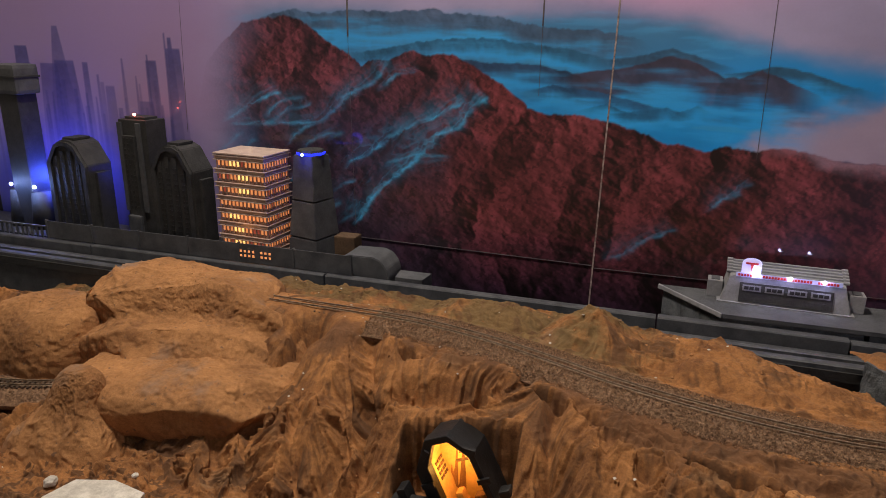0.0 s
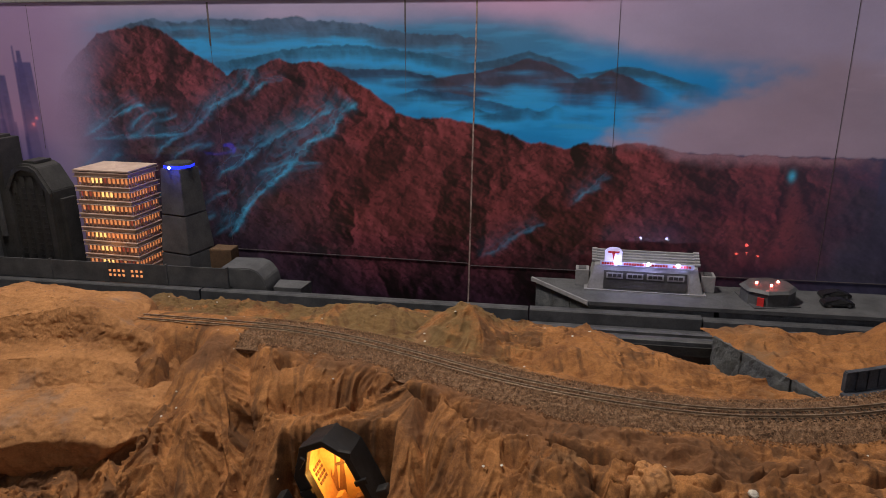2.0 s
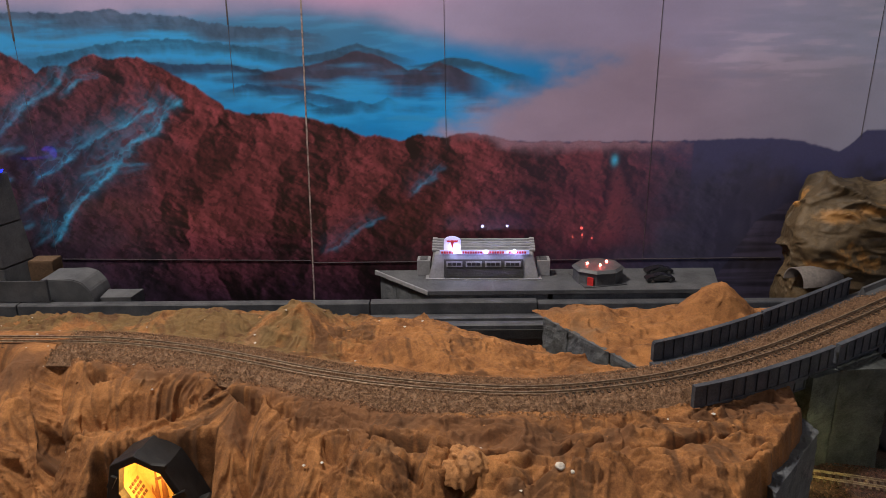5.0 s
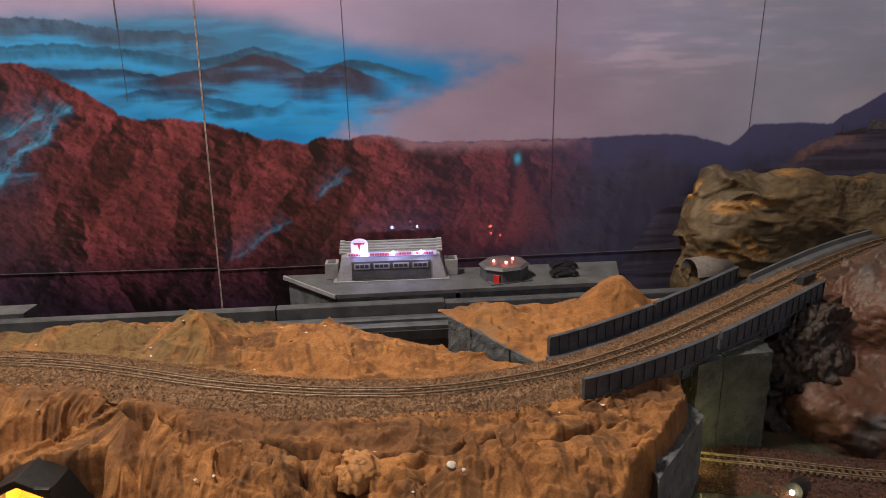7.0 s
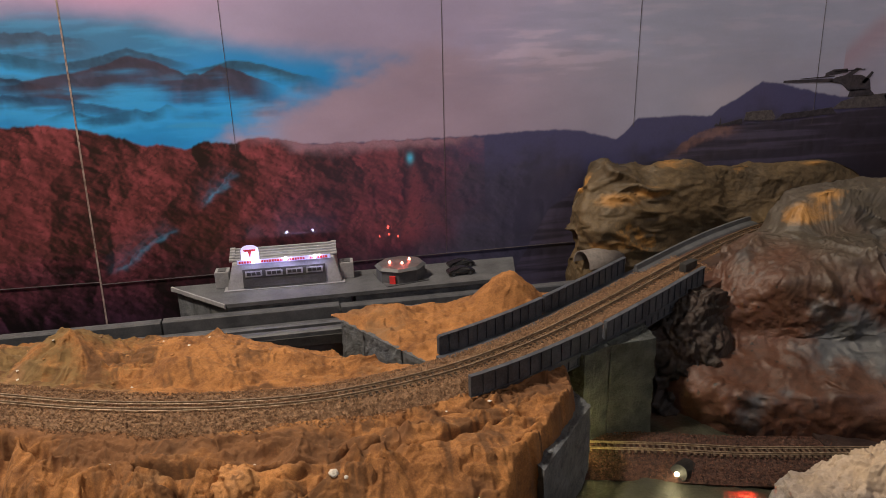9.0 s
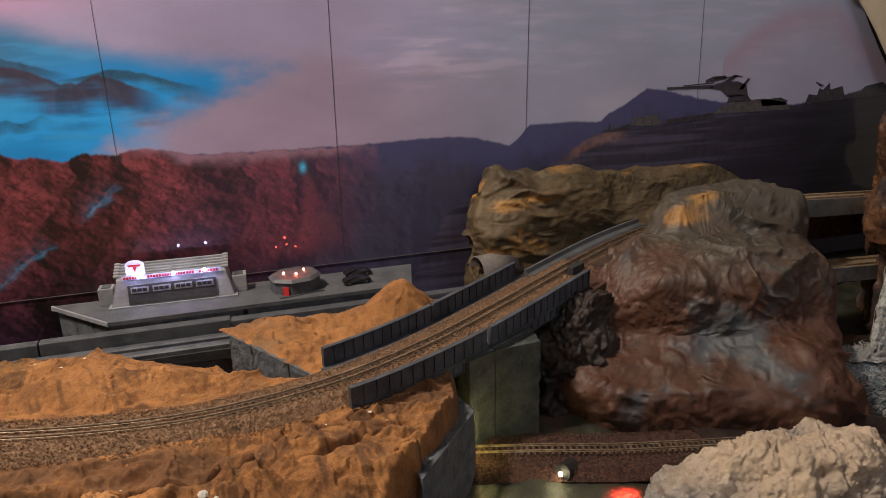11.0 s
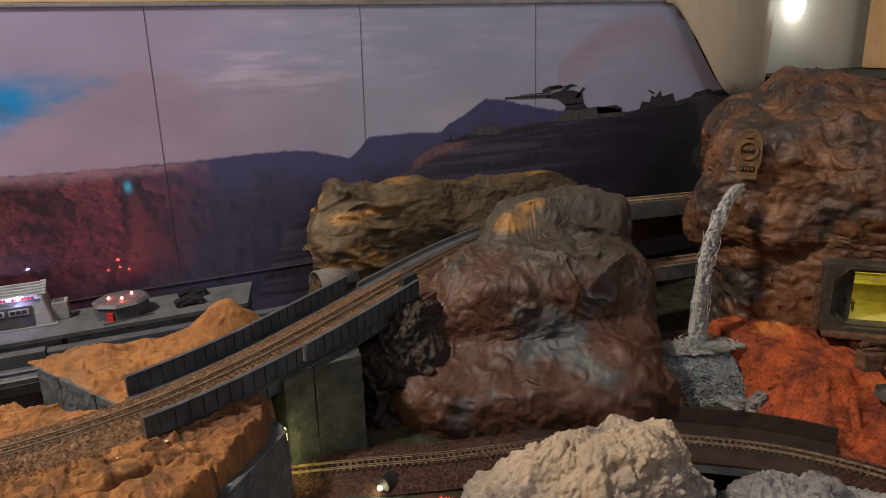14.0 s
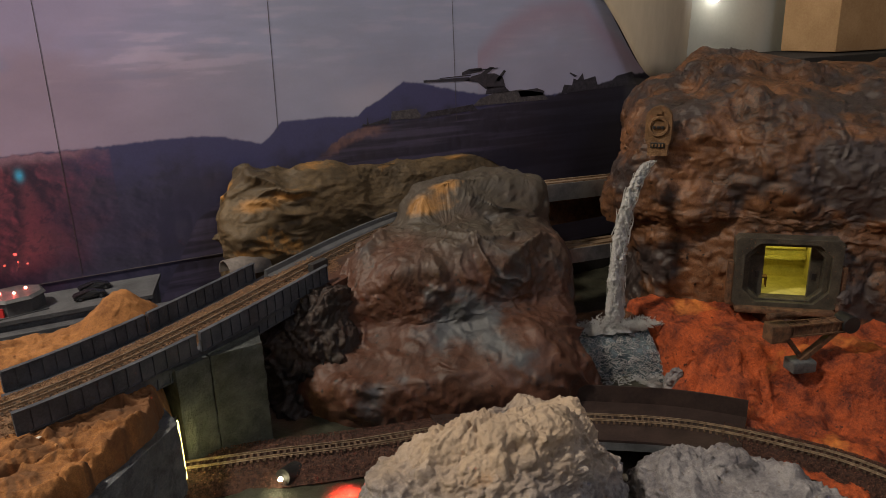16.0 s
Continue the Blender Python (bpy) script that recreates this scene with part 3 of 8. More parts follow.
NEAR_RIDGES = (
    ([(-0.30, 0.415), (-0.225, 0.408), (-0.163, 0.407), (-0.129, 0.399), (-0.083, 0.386), (-0.03, 0.372)], (36, 58, 82), 0.022, 0.004),
    ([(-0.16, 0.39), (-0.11, 0.401), (-0.072, 0.406), (-0.042, 0.413), (-0.018, 0.421), (0.013, 0.412), (0.038, 0.399), (0.055, 0.398), (0.077, 0.407), (0.1, 0.398), (0.13, 0.385), (0.153, 0.375)], (58, 50, 62), 0.05, 0.003),
    ([(-0.2, 0.372), (-0.15, 0.385), (-0.10, 0.378), (-0.05, 0.368), (0.0, 0.355)], (34, 74, 106), 0.02, 0.004),
    ([(-0.13, 0.352), (-0.084, 0.365), (-0.061, 0.356), (-0.018, 0.364), (-0.002, 0.359), (0.015, 0.367), (0.04, 0.355)], (30, 92, 128), 0.014, 0.003),
)
for i, (pts, col, fall, rough) in enumerate(FAR_RIDGES + NEAR_RIDGES):
    top = outline(pts, rough * 0.55, 20 + i)
    d = top - gz
    taper = step_up(pts[0][0], pts[0][0] + 0.05, gx) * (1 - step_up(pts[-1][0] - 0.05, pts[-1][0], gx))
    img = blend(img, rgb(*col) * (0.32 + 0.45 * lit + 0.03 * gully)[..., None], taper * step_up(0, 0.0022, d) * (1 - step_up(0.15, 1.15, d / fall + 1.0 * (nh - 0.5) + 0.3 * (n2 - 0.5))) * 0.95)
    img = blend(img, rgb(34, 116, 158), taper * np.exp(-((d / fall - 1.1 + 1.2 * (nh - 0.5)) / 0.32) ** 2) * 0.55)

# blue-violet hills and the dark cliff on the right
h1 = outline([(0.10, 0.315), (0.242, 0.312), (0.358, 0.312), (0.442, 0.315), (0.501, 0.312), (0.554, 0.298), (0.566, 0.306), (0.583, 0.322), (0.635, 0.323), (0.686, 0.32), (0.698, 0.331), (0.72, 0.341), (0.755, 0.36), (0.785, 0.356), (0.83, 0.345), (0.88, 0.335), (0.934, 0.328), (1.3, 0.32)], 0.002, 31)
d = h1 - gz
img = blend(img, rgb(46, 46, 70), step_up(0, 0.003, d))
img = blend(img, rgb(46, 44, 54) * (0.30 + 0.75 * lit)[..., None], step_up(0.012, 0.06, d + 0.06 * (n2 - 0.5)) * (0.72 + 0.26 * step_up(0.35, 0.65, n4)))

# red mountains with blue mist in their gullies
red = np.maximum.reduce([
    outline([(-0.664, 0.03), (-0.651, 0.344), (-0.633, 0.398), (-0.603, 0.429), (-0.57, 0.452), (-0.535, 0.457), (-0.509, 0.463), (-0.484, 0.457), (-0.464, 0.445), (-0.445, 0.43), (-0.421, 0.419), (-0.398, 0.4), (-0.3, 0.34)], 0.004, 41),
    outline([(-0.465, 0.359), (-0.422, 0.393), (-0.382, 0.408), (-0.358, 0.41), (-0.329, 0.421), (-0.316, 0.416), (-0.276, 0.417), (-0.247, 0.404), (-0.218, 0.388), (-0.18, 0.36)], 0.003, 42),
    outline([(-0.282, 0.309), (-0.253, 0.342), (-0.226, 0.371), (-0.203, 0.363), (-0.16, 0.35), (-0.12, 0.35), (-0.076, 0.344), (-0.04, 0.333), (-0.014, 0.323), (0.008, 0.321), (0.03, 0.317), (0.055, 0.324), (0.075, 0.319), (0.117, 0.325), (0.168, 0.314), (0.234, 0.312), (0.38, 0.31)], 0.003, 43)])
d = red - gz
edge = step_up(0.0, 0.003, d) * step_up(-0.665, -0.56, gx - 0.25 * (0.40 - gz) + 0.10 * (n4 - 0.5)) * (1 - step_up(0.27, 0.40, gx - 0.35 * (gz - 0.25) + 0.08 * (n2 - 0.5)))
shade = np.clip((0.10 + 1.30 * lit) * (0.5 + 0.75 * n4) + 0.025 * gully * (0.4 + lit), 0.05, 1.6)
flute = np.abs(2 * lattice(gx * 62 + 14 * (gz - 0.4) + 4 * n1, gz * 7 + 2 * n2, 410) - 1)
shade = shade * (1 - 0.55 * np.clip(1 - flute / 0.45, 0, 1) * step_up(-0.36, -0.44, gx))
shade = np.clip(1.12 * shade ** 1.3, 0.04, 1.7)
redcol = rgb(88, 38, 40)[None, None] * shade[..., None]
low = 1 - step_up(0.10, 0.27, gz + 0.05 * (n1 - 0.5))
redcol = redcol * (1 - low[..., None]) + (rgb(31, 16, 27) * shade[..., None]) * low[..., None]
left_dark = 1 - step_up(-0.40, -0.2, gx + 0.1 * (n2 - 0.5))
left_dark = left_dark * (0.35 + 0.45 * step_up(0.40, 0.30, gz))
redcol = redcol * (1 - left_dark[..., None]) + rgb(38, 31, 42) * (0.45 + 0.75 * lit)[..., None] * left_dark[..., None]
# a brighter bare cone below the cave mouth
cone = step_up(0.0, 0.012, (0.285 - gz) * 0.34 + 0.006 - np.abs(gx - 0.29 - 0.15 * (0.285 - gz)) + 0.012 * (n2 - 0.5)) * step_up(0.17, 0.20, gz)
redcol = redcol * (1 - 0.7 * cone[..., None]) + rgb(98, 46, 46) * (0.75 + 0.5 * n3)[..., None] * 0.7 * cone[..., None]
stones = step_up(0.60, 0.68, fade_noise((nz, nx), 420, 90, 12)) * 0.5
redcol = redcol * (1 - stones[..., None])
haze_r = 0.50 * step_up(0.06, 0.36, gx)
redcol = redcol * (1 - haze_r[..., None]) + rgb(50, 38, 56) * haze_r[..., None]
img = img * (1 - edge[..., None]) + redcol * edge[..., None]
img = blend(img, rgb(110, 84, 92), edge * (1 - step_up(0.0, 0.02, d + 0.02 * (n2 - 0.5))) * step_up(0.07, 0.16, gx) * 0.8)


def streak(img, pts, width, power):
    """Mist that clings to a ridge: a bright ragged edge that thins out to one side in fine threads."""
    best, run_, side_ = np.full(gx.shape, 9.0), np.zeros(gx.shape), np.zeros(gx.shape)
    done = 0.0
    for (ax, az), (bx, bz) in zip(pts, pts[1:]):
        vx, vz = bx - ax, bz - az
        ln = math.hypot(vx, vz)
        t = np.clip(((gx - ax) * vx + (gz - az) * vz) / (ln * ln), 0, 1)
        ox, oz = gx - ax - t * vx, gz - az - t * vz
        dd = np.hypot(ox, oz)
        hit = dd < best
        best = np.where(hit, dd, best)
        run_ = np.where(hit, done + t * ln, run_)
        side_ = np.where(hit, (ox * vz - oz * vx) / ln, side_)
        done += ln
    off_ = side_ + 0.030 * (n1 - 0.5) + 0.003 * (n3 - 0.5) + 0.0005 * gully
    ends = step_up(0, 0.012, run_) * (1 - step_up(done - 0.03, done, run_)) * step_up(9, width * 3.5, best)
    fall = np.where(off_ > 0, np.exp(-np.abs(off_) / (width * 1.5)), np.exp(-np.abs(off_) / (width * 0.30))) * power * ends
    thread = np.abs(2 * lattice(run_ * 26 + 9 * n1, off_ * 210 + 30 * run_, 300) - 1)
    line = np.exp(-(off_ / 0.0024) ** 2) * power * ends * np.clip(2.4 * n2 - 0.6, 0, 1.2)
    img = blend(img, rgb(32, 72, 94), np.clip(fall * (0.55 + 0.22 * gully), 0, 0.75))
    return blend(img, rgb(58, 136, 166), np.clip(0.62 * line + 0.42 * fall * np.clip(1 - thread / 0.4, 0, 1), 0, 0.78))


rng_m = np.random.RandomState(31)
wisps = []
for _ in range(22):
    x_, z_, l_ = rng_m.uniform(-0.58, -0.24), rng_m.uniform(0.21, 0.37), rng_m.uniform(0.03, 0.08)
    wisps.append(([(x_, z_), (x_ - 0.5 * l_, z_ - 0.22 * l_), (x_ - l_, z_ - 0.62 * l_)], 0.004, rng_m.uniform(0.2, 0.45)))
for pts, w, p in wisps:
    img = streak(img, pts, w, p)
for pts, w, p in (([(-0.358, 0.412), (-0.382, 0.383), (-0.415, 0.364), (-0.466, 0.325), (-0.61, 0.31)], 0.007, 0.5),
                  ([(-0.226, 0.368), (-0.274, 0.32), (-0.32, 0.292), (-0.361, 0.252), (-0.421, 0.183)], 0.010, 0.85),
                  ([(-0.253, 0.36), (-0.29, 0.341), (-0.32, 0.325), (-0.401, 0.287), (-0.435, 0.262)], 0.008, 0.75),
                  ([(-0.316, 0.399), (-0.351, 0.391), (-0.382, 0.369)], 0.005, 0.6),
                  ([(-0.515, 0.364), (-0.57, 0.339), (-0.619, 0.31)], 0.008, 0.6),
                  ([(-0.37, 0.27), (-0.33, 0.285), (-0.27, 0.29)], 0.006, 0.5),
                  ([(0.088, 0.282), (0.061, 0.26), (0.032, 0.241)], 0.005, 0.5),
                  ([(0.009, 0.225), (-0.041, 0.192), (-0.08, 0.169)], 0.006, 0.35)):
    img = streak(img, pts, w, p)

# mist that hides the mountain's left flank
mist = (1 - step_up(-0.70, -0.545, gx + 0.07 * (n1 - 0.5) - 0.10 * (gz - 0.33))) * step_up(0.26, 0.34, gz + 0.05 * (n1 - 0.5))
img = blend(img, rgb(104, 86, 110), mist * 0.95)
# near dark cliff
cl = outline([(0.40, 0.10), (0.465, 0.211), (0.505, 0.237), (0.561, 0.254), (0.626, 0.271), (0.66, 0.295), (0.694, 0.306), (0.765, 0.307), (0.82, 0.309), (0.897, 0.318), (0.957, 0.32), (1.04, 0.33), (1.104, 0.338), (1.159, 0.349), (1.27, 0.35)], 0.004, 51)
d = cl - gz
strata = fade_noise((nz, nx), 14, 60, 17)
img = blend(img, rgb(50, 46, 58) * (0.25 + 0.45 * lit + 0.55 * step_up(0.40, 0.62, strata))[..., None], step_up(0, 0.004, d) * 0.97)
img = blend(img, rgb(16, 14, 21) + 0 * img, step_up(0, 0.004, d) * step_up(0.84, 1.06, gx + 0.6 * (0.3 - gz)) * 0.85)
img = blend(img, rgb(96, 70, 62), step_up(0, 0.003, d) * (1 - step_up(0.012, 0.02, d)) * step_up(0.62, 0.66, gx) * (1 - step_up(0.70, 0.74, gx)) * n3)

# hazy city on the left
city = 1 - step_up(-0.70, -0.62, gx)
img = blend(img, rgb(44, 50, 110), city * (1 - step_up(0.20, 0.34, gz + 0.05 * (n2 - 0.5))) * 0.85)
TOWERS = ((-0.965, 0.415, 0.012, 0.02, 0.0), (-0.915, 0.39, 0.016, 0.03, 0.25), (-0.894, 0.444, 0.005, 0.03, 0.15), (-0.885, 0.395, 0.018, 0.034, 0.15), (-0.846, 0.393, 0.005, 0.007, 0.15),
          (-0.825, 0.376, 0.002, 0.004, 0.3), (-0.805, 0.36, 0.008, 0.012, 0.35), (-0.778, 0.40, 0.0015, 0.006, 0.25), (-0.756, 0.376, 0.001, 0.006, 0.25), (-0.742, 0.34, 0.012, 0.02, 0.3),
          (-0.727, 0.398, 0.009, 0.013, 0.0), (-0.733, 0.406, 0.0012, 0.002, 0.0), (-0.688, 0.415, 0.012, 0.018, 0.0), (-0.692, 0.43, 0.003, 0.012, 0.0), (-0.70, 0.436, 0.0012, 0.003, 0.05))
rng_c = np.random.RandomState(14)
far = [(rng_c.uniform(-1.05, -0.70), rng_c.uniform(0.30, 0.37), rng_c.uniform(0.0008, 0.004), rng_c.uniform(0.003, 0.008), rng_c.uniform(0.35, 0.6)) for _ in range(46)]
for cx, top, w0, w1, haze in far + list(TOWERS):
    half = w0 + (w1 - w0) * np.clip((top - gz) / 0.16, 0, 1)
    a = step_up(half + 0.0012, half - 0.0012, np.abs(gx - cx)) * step_up(top + 0.001, top - 0.001, gz)
    img = blend(img, rgb(50, 46, 80) * (0.7 + 0.6 * n3)[..., None], a * (0.92 - haze) * (0.35 + 0.65 * step_up(0.12, 0.0, top - gz)))
img = blend(img, rgb(30, 30, 44) + 0 * img, city * (1 - step_up(0.12, 0.2, gz)) * 0.8)
# small lit cave mouth
img = blend(img, rgb(60, 150, 176), np.exp(-(((gx - 0.287) / 0.0038) ** 2 + ((gz - 0.288) / 0.006) ** 2)) * 0.75)

grainy = np.clip(0.12 + edge + step_up(0, 0.004, h1 - gz) * 0.35, 0, 1)
img = np.clip(img * PAINT * np.array((0.97, 0.98, 1.13)), 0, 1)
verts = np.stack([gx.ravel(), np.full(nx * nz, 0.86), gz.ravel()], 1)
idx = np.arange(nx * nz).reshape(nz, nx)
quads = np.stack([idx[:-1, :-1], idx[:-1, 1:], idx[1:, 1:], idx[1:, :-1]], -1).reshape(-1, 4)
# the sheet's free lower corner on the right is cut in a curve
me = bpy.data.meshes.new("mural")
cut = np.interp(verts[:, 2], [0.30, 0.336, 0.345, 0.37, 0.396, 0.43, 0.46, 0.482], [1.40, 1.40, 1.19, 1.165, 1.145, 1.12, 1.10, 1.085])
keep = (verts[quads].mean(1)[:, 0] < cut[quads].mean(1)) & (verts[quads].mean(1)[:, 2] < 0.4835 + 0.0047 * (1.075 - verts[quads].mean(1)[:, 0]))
quads = quads[keep]
me.from_pydata(verts.tolist(), [], quads.tolist())
me.update()
ca = me.color_attributes.new("paint", "FLOAT_COLOR", "POINT")
ca.data.foreach_set("color", np.concatenate([np.clip(img.reshape(-1, 3), 0, 1), grainy.reshape(-1, 1)], 1).astype(np.float32).ravel())
M_MURAL = bpy.data.materials.new("glossy_printed_mural")
M_MURAL.use_nodes = True
nt = M_MURAL.node_tree
bs = nt.nodes["Principled BSDF"]
at = nt.nodes.new("ShaderNodeAttribute")
at.attribute_name = "paint"
nz1 = nt.nodes.new("ShaderNodeTexNoise")
nz1.inputs["Scale"].default_value, nz1.inputs["Detail"].default_value, nz1.inputs["Roughness"].default_value = 330, 10, 0.8
mr = nt.nodes.new("ShaderNodeMapRange")
mr.inputs["From Min"].default_value, mr.inputs["From Max"].default_value = 0.3, 0.7
mr.inputs["To Min"].default_value, mr.inputs["To Max"].default_value = -0.22, 0.22
geo = nt.nodes.new("ShaderNodeNewGeometry")
mm = nt.nodes.new("ShaderNodeVectorMath")
mm.operation = "SCALE"
nt.links.new(geo.outputs["Position"], nz1.inputs["Vector"])
nt.links.new(nz1.outputs["Fac"], mr.inputs["Value"])
nt.links.new(at.outputs["Color"], mm.inputs[0])
ma = nt.nodes.new("ShaderNodeMath")
ma.operation = "MULTIPLY_ADD"
ma.inputs[2].default_value = 1.0
nt.links.new(mr.outputs["Result"], ma.inputs[0])
nt.links.new(at.outputs["Alpha"], ma.inputs[1])
nt.links.new(ma.outputs[0], mm.inputs["Scale"])
nt.links.new(mm.outputs["Vector"], bs.inputs["Base Color"])
bs.inputs["Roughness"].default_value, bs.inputs["Coat Weight"].default_value, bs.inputs["Coat Roughness"].default_value = 0.5, 0.6, 0.04
me.materials.append(M_MURAL)
mural = tagged(new("mural", me), "glossy printed mural of red mountains, blue mist and a hazy city", "mural", kind="structure")


def flat_bm(points, y, thick=0.0006, bm=None):
    """A thin flat shape standing parallel to the mural."""
    bm = bm or bmesh.new()
    a = [bm.verts.new((x, y, z)) for x, z in points]
    b = [bm.verts.new((x, y + thick, z)) for x, z in points]
    bm.faces.new(a)
    bm.faces.new(b[::-1])
    k = len(a)
    for i in range(k):
        bm.faces.new((a[i], b[i], b[(i + 1) % k], a[(i + 1) % k]))
    bmesh.ops.recalc_face_normals(bm, faces=bm.faces[:])
    return bm


M_SEAM = mat("dull_seam", (0.06, 0.052, 0.06), (0.13, 0.115, 0.125), 60, 0.5, 0.1, 5)
M_STRIP = mat("bright_seam_strip", (0.16, 0.12, 0.11), (0.55, 0.45, 0.42), 160, 0.35, 0.2, 5)
for x0, z0, x1, z1, w, mm_ in ((-0.675, 0.30, -0.668, 0.487, 0.00020, M_SEAM), (-0.412, 0.17, -0.416, 0.44, 0.00018, M_SEAM), (-0.166, 0.37, -0.165, 0.45, 0.00022, M_SEAM), (0.084, 0.31, 0.083, 0.487, 0.00022, M_SEAM),
                               (0.329, 0.16, 0.331, 0.487, 0.00028, M_SEAM), (0.577, 0.31, 0.58, 0.482, 0.00026, M_SEAM), (0.835, 0.30, 0.833, 0.482, 0.00024, M_SEAM), (-0.089, 0.09, -0.079, 0.487, 0.00095, M_STRIP),
                               (-0.416, 0.435, -0.4155, 0.487, 0.0012, M_SEAM), (-0.165, 0.45, -0.1645, 0.487, 0.0008, M_SEAM)):
    part("seam", flat_bm([(x0 - w, z0), (x0 + w, z0), (x1 + w, z1), (x1 - w, z1)], 0.8596, 0.0003), mm_, mural)
for x0, z0, x1, z1 in ((-0.415, 0.169, -0.089, 0.164), (-0.087, 0.161, 0.50, 0.163)):
    part("seam", flat_bm([(x0, z0 - 0.0004), (x1, z1 - 0.0004), (x1, z1 + 0.0004), (x0, z0 + 0.0004)], 0.8588, 0.0008), M_SEAM, mural)

# painted gun and fort on the cliff: dark flat shapes
M_GUN = mat("dark_painted_fort", (0.022, 0.020, 0.030), (0.060, 0.054, 0.074), 150, 0.5, 0.0, 4, coat=0.5)
M_PALEFORT = mat("pale_painted_fort", (0.05, 0.045, 0.055), (0.13, 0.115, 0.125), 150, 0.5, 0.0, 4, coat=0.5)
GUN = (([(0.785, 0.3562), (0.858, 0.354), (0.858, 0.359), (0.785, 0.359)], M_GUN), ([(0.81, 0.3595), (0.86, 0.361), (0.86, 0.3625), (0.81, 0.3605)], M_GUN), ([(0.846, 0.362), (0.88, 0.366), (0.878, 0.371), (0.858, 0.3705), (0.846, 0.366)], M_GUN), ([(0.852, 0.3545), (0.872, 0.351), (0.884, 0.341), (0.918, 0.342), (0.914, 0.356), (0.9, 0.362), (0.876, 0.3625), (0.862, 0.36)], M_GUN), ([(0.876, 0.3625), (0.892, 0.3715), (0.9, 0.3705), (0.886, 0.3615)], M_GUN), ([(0.884, 0.333), (0.887, 0.343), (0.916, 0.343), (0.926, 0.334)], M_GUN), ([(0.858, 0.3665), (0.905, 0.3685), (0.905, 0.3698), (0.858, 0.368)], M_GUN))
FORT = (([(0.902, 0.352), (0.916, 0.366), (0.919, 0.364), (0.908, 0.35)], M_GUN), ([(0.862, 0.318), (0.875, 0.328), (0.9, 0.334), (0.945, 0.336), (0.985, 0.329), (0.995, 0.318)], M_PALEFORT), ([(0.94, 0.334), (0.975, 0.336), (0.988, 0.331), (0.985, 0.325), (0.945, 0.325)], M_GUN), ([(0.733, 0.31), (0.735, 0.321), (0.772, 0.322), (0.779, 0.312), (0.776, 0.308)], M_PALEFORT), ([(0.69, 0.305), (0.693, 0.3085), (0.697, 0.306), (0.699, 0.316), (0.7005, 0.307), (0.73, 0.313), (0.73, 0.306)], M_GUN), ([(0.78, 0.308), (0.79, 0.316), (0.83, 0.318), (0.862, 0.321), (0.87, 0.312)], M_GUN), ([(1.02, 0.325), (1.025, 0.338), (1.04, 0.336), (1.043, 0.346), (1.05, 0.343), (1.06, 0.353), (1.063, 0.343), (1.085, 0.347), (1.09, 0.333), (1.12, 0.338), (1.128, 0.345), (1.16, 0.35), (1.17, 0.33)], M_GUN), ([(1.045, 0.348), (1.035, 0.354), (1.036, 0.3555), (1.05, 0.3495)], M_GUN))
for pts, mm_ in FORT + GUN:
    part("painted_fort", flat_bm(pts, 0.8594, 0.0005), mm_, mural)

bm = bmesh.new()
prof = [(1.055, 0.56, 0.481), (1.062, 0.56, 0.4805), (1.0725, 0.56, 0.474), (1.086, 0.56, 0.456), (1.108, 0.56, 0.424), (1.13, 0.56, 0.390), (1.148, 0.56, 0.364), (1.162, 0.56, 0.349), (1.176, 0.56, 0.340), (1.192, 0.56, 0.336), (1.215, 0.56, 0.333), (1.24, 0.56, 0.332), (1.264, 0.56, 0.332)]
rows = []
for x, zt, zb in prof:
    f = max(0, (x - 1.05) / 0.215)
    yy = 0.8540 - 0.020 * math.sin(math.pi * f) - 0.006 * f
    rows.append([bm.verts.new((x, yy - 0.012 * k / 8 * f, zb + (zt - zb) * k / 8)) for k in range(9)])
for a, b in zip(rows, rows[1:]):
    for k in range(8):
        bm.faces.new((a[k], b[k], b[k + 1], a[k + 1]))
sheet = mesh_ob("cream_sheet", bm, M_CREAM, smooth=True)
sheet.modifiers.new("thick", "SOLIDIFY").thickness = 0.0015
tagged(sheet, "bowed cream plastic sheet hanging at the mural's end", "sheet")
for nm, bx, mm_, lab, cat in (("pelmet", (-1.6, 1.075, 0.8632, 0.90, 0.4865, 0.56), M_WOOD, "pale wooden pelmet board above the mural", "board"),
                              ("trim", (-1.2, 1.075, 0.8582, 0.8625, 0.4815, 0.486), M_LGREY, "thin white edging along the mural's top", "trim")):
    top_bm = box_bm(*bx, 0.0008)
    for v in top_bm.verts:
        v.co.z += 0.0047 * (1.075 - v.co.x)
    tagged(mesh_ob(nm, top_bm, mm_), lab, cat, kind="structure")
tagged(mesh_ob("backing_wall", box_bm(-1.6, 1.262, 0.8625, 0.90, 0.0, 0.484), M_DARK), "dark backing board behind the mural", "wall", kind="structure")
crate = empty("cardboard_box", (1.58, 0.80, 0.366), -8)
part("body", box_bm(-0.065, 0.065, -0.06, 0.06, 0.0, 0.26, 0.002), M_CARD, crate)
part("flap", box_bm(-0.064, 0.064, -0.064, -0.061, 0.13, 0.255, 0.0005), M_CARD, crate, "folded cardboard flap")
tagged(crate, "brown cardboard box standing on the mountain's rear shelf", "box")
shelf = tagged(mesh_ob("rear_shelf", box_bm(1.27, 1.84, 0.70, 0.90, 0.34, 0.364, 0.002), M_DARK), "dark shelf behind the mountain", "shelf", kind="structure")
wl = empty("wall_lamp", (1.375, 0.898, 0.475))
bm = bmesh.new()
bmesh.ops.create_uvsphere(bm, u_segments=32, v_segments=16, radius=0.022)
for v in bm.verts:
    v.co.y *= 0.45
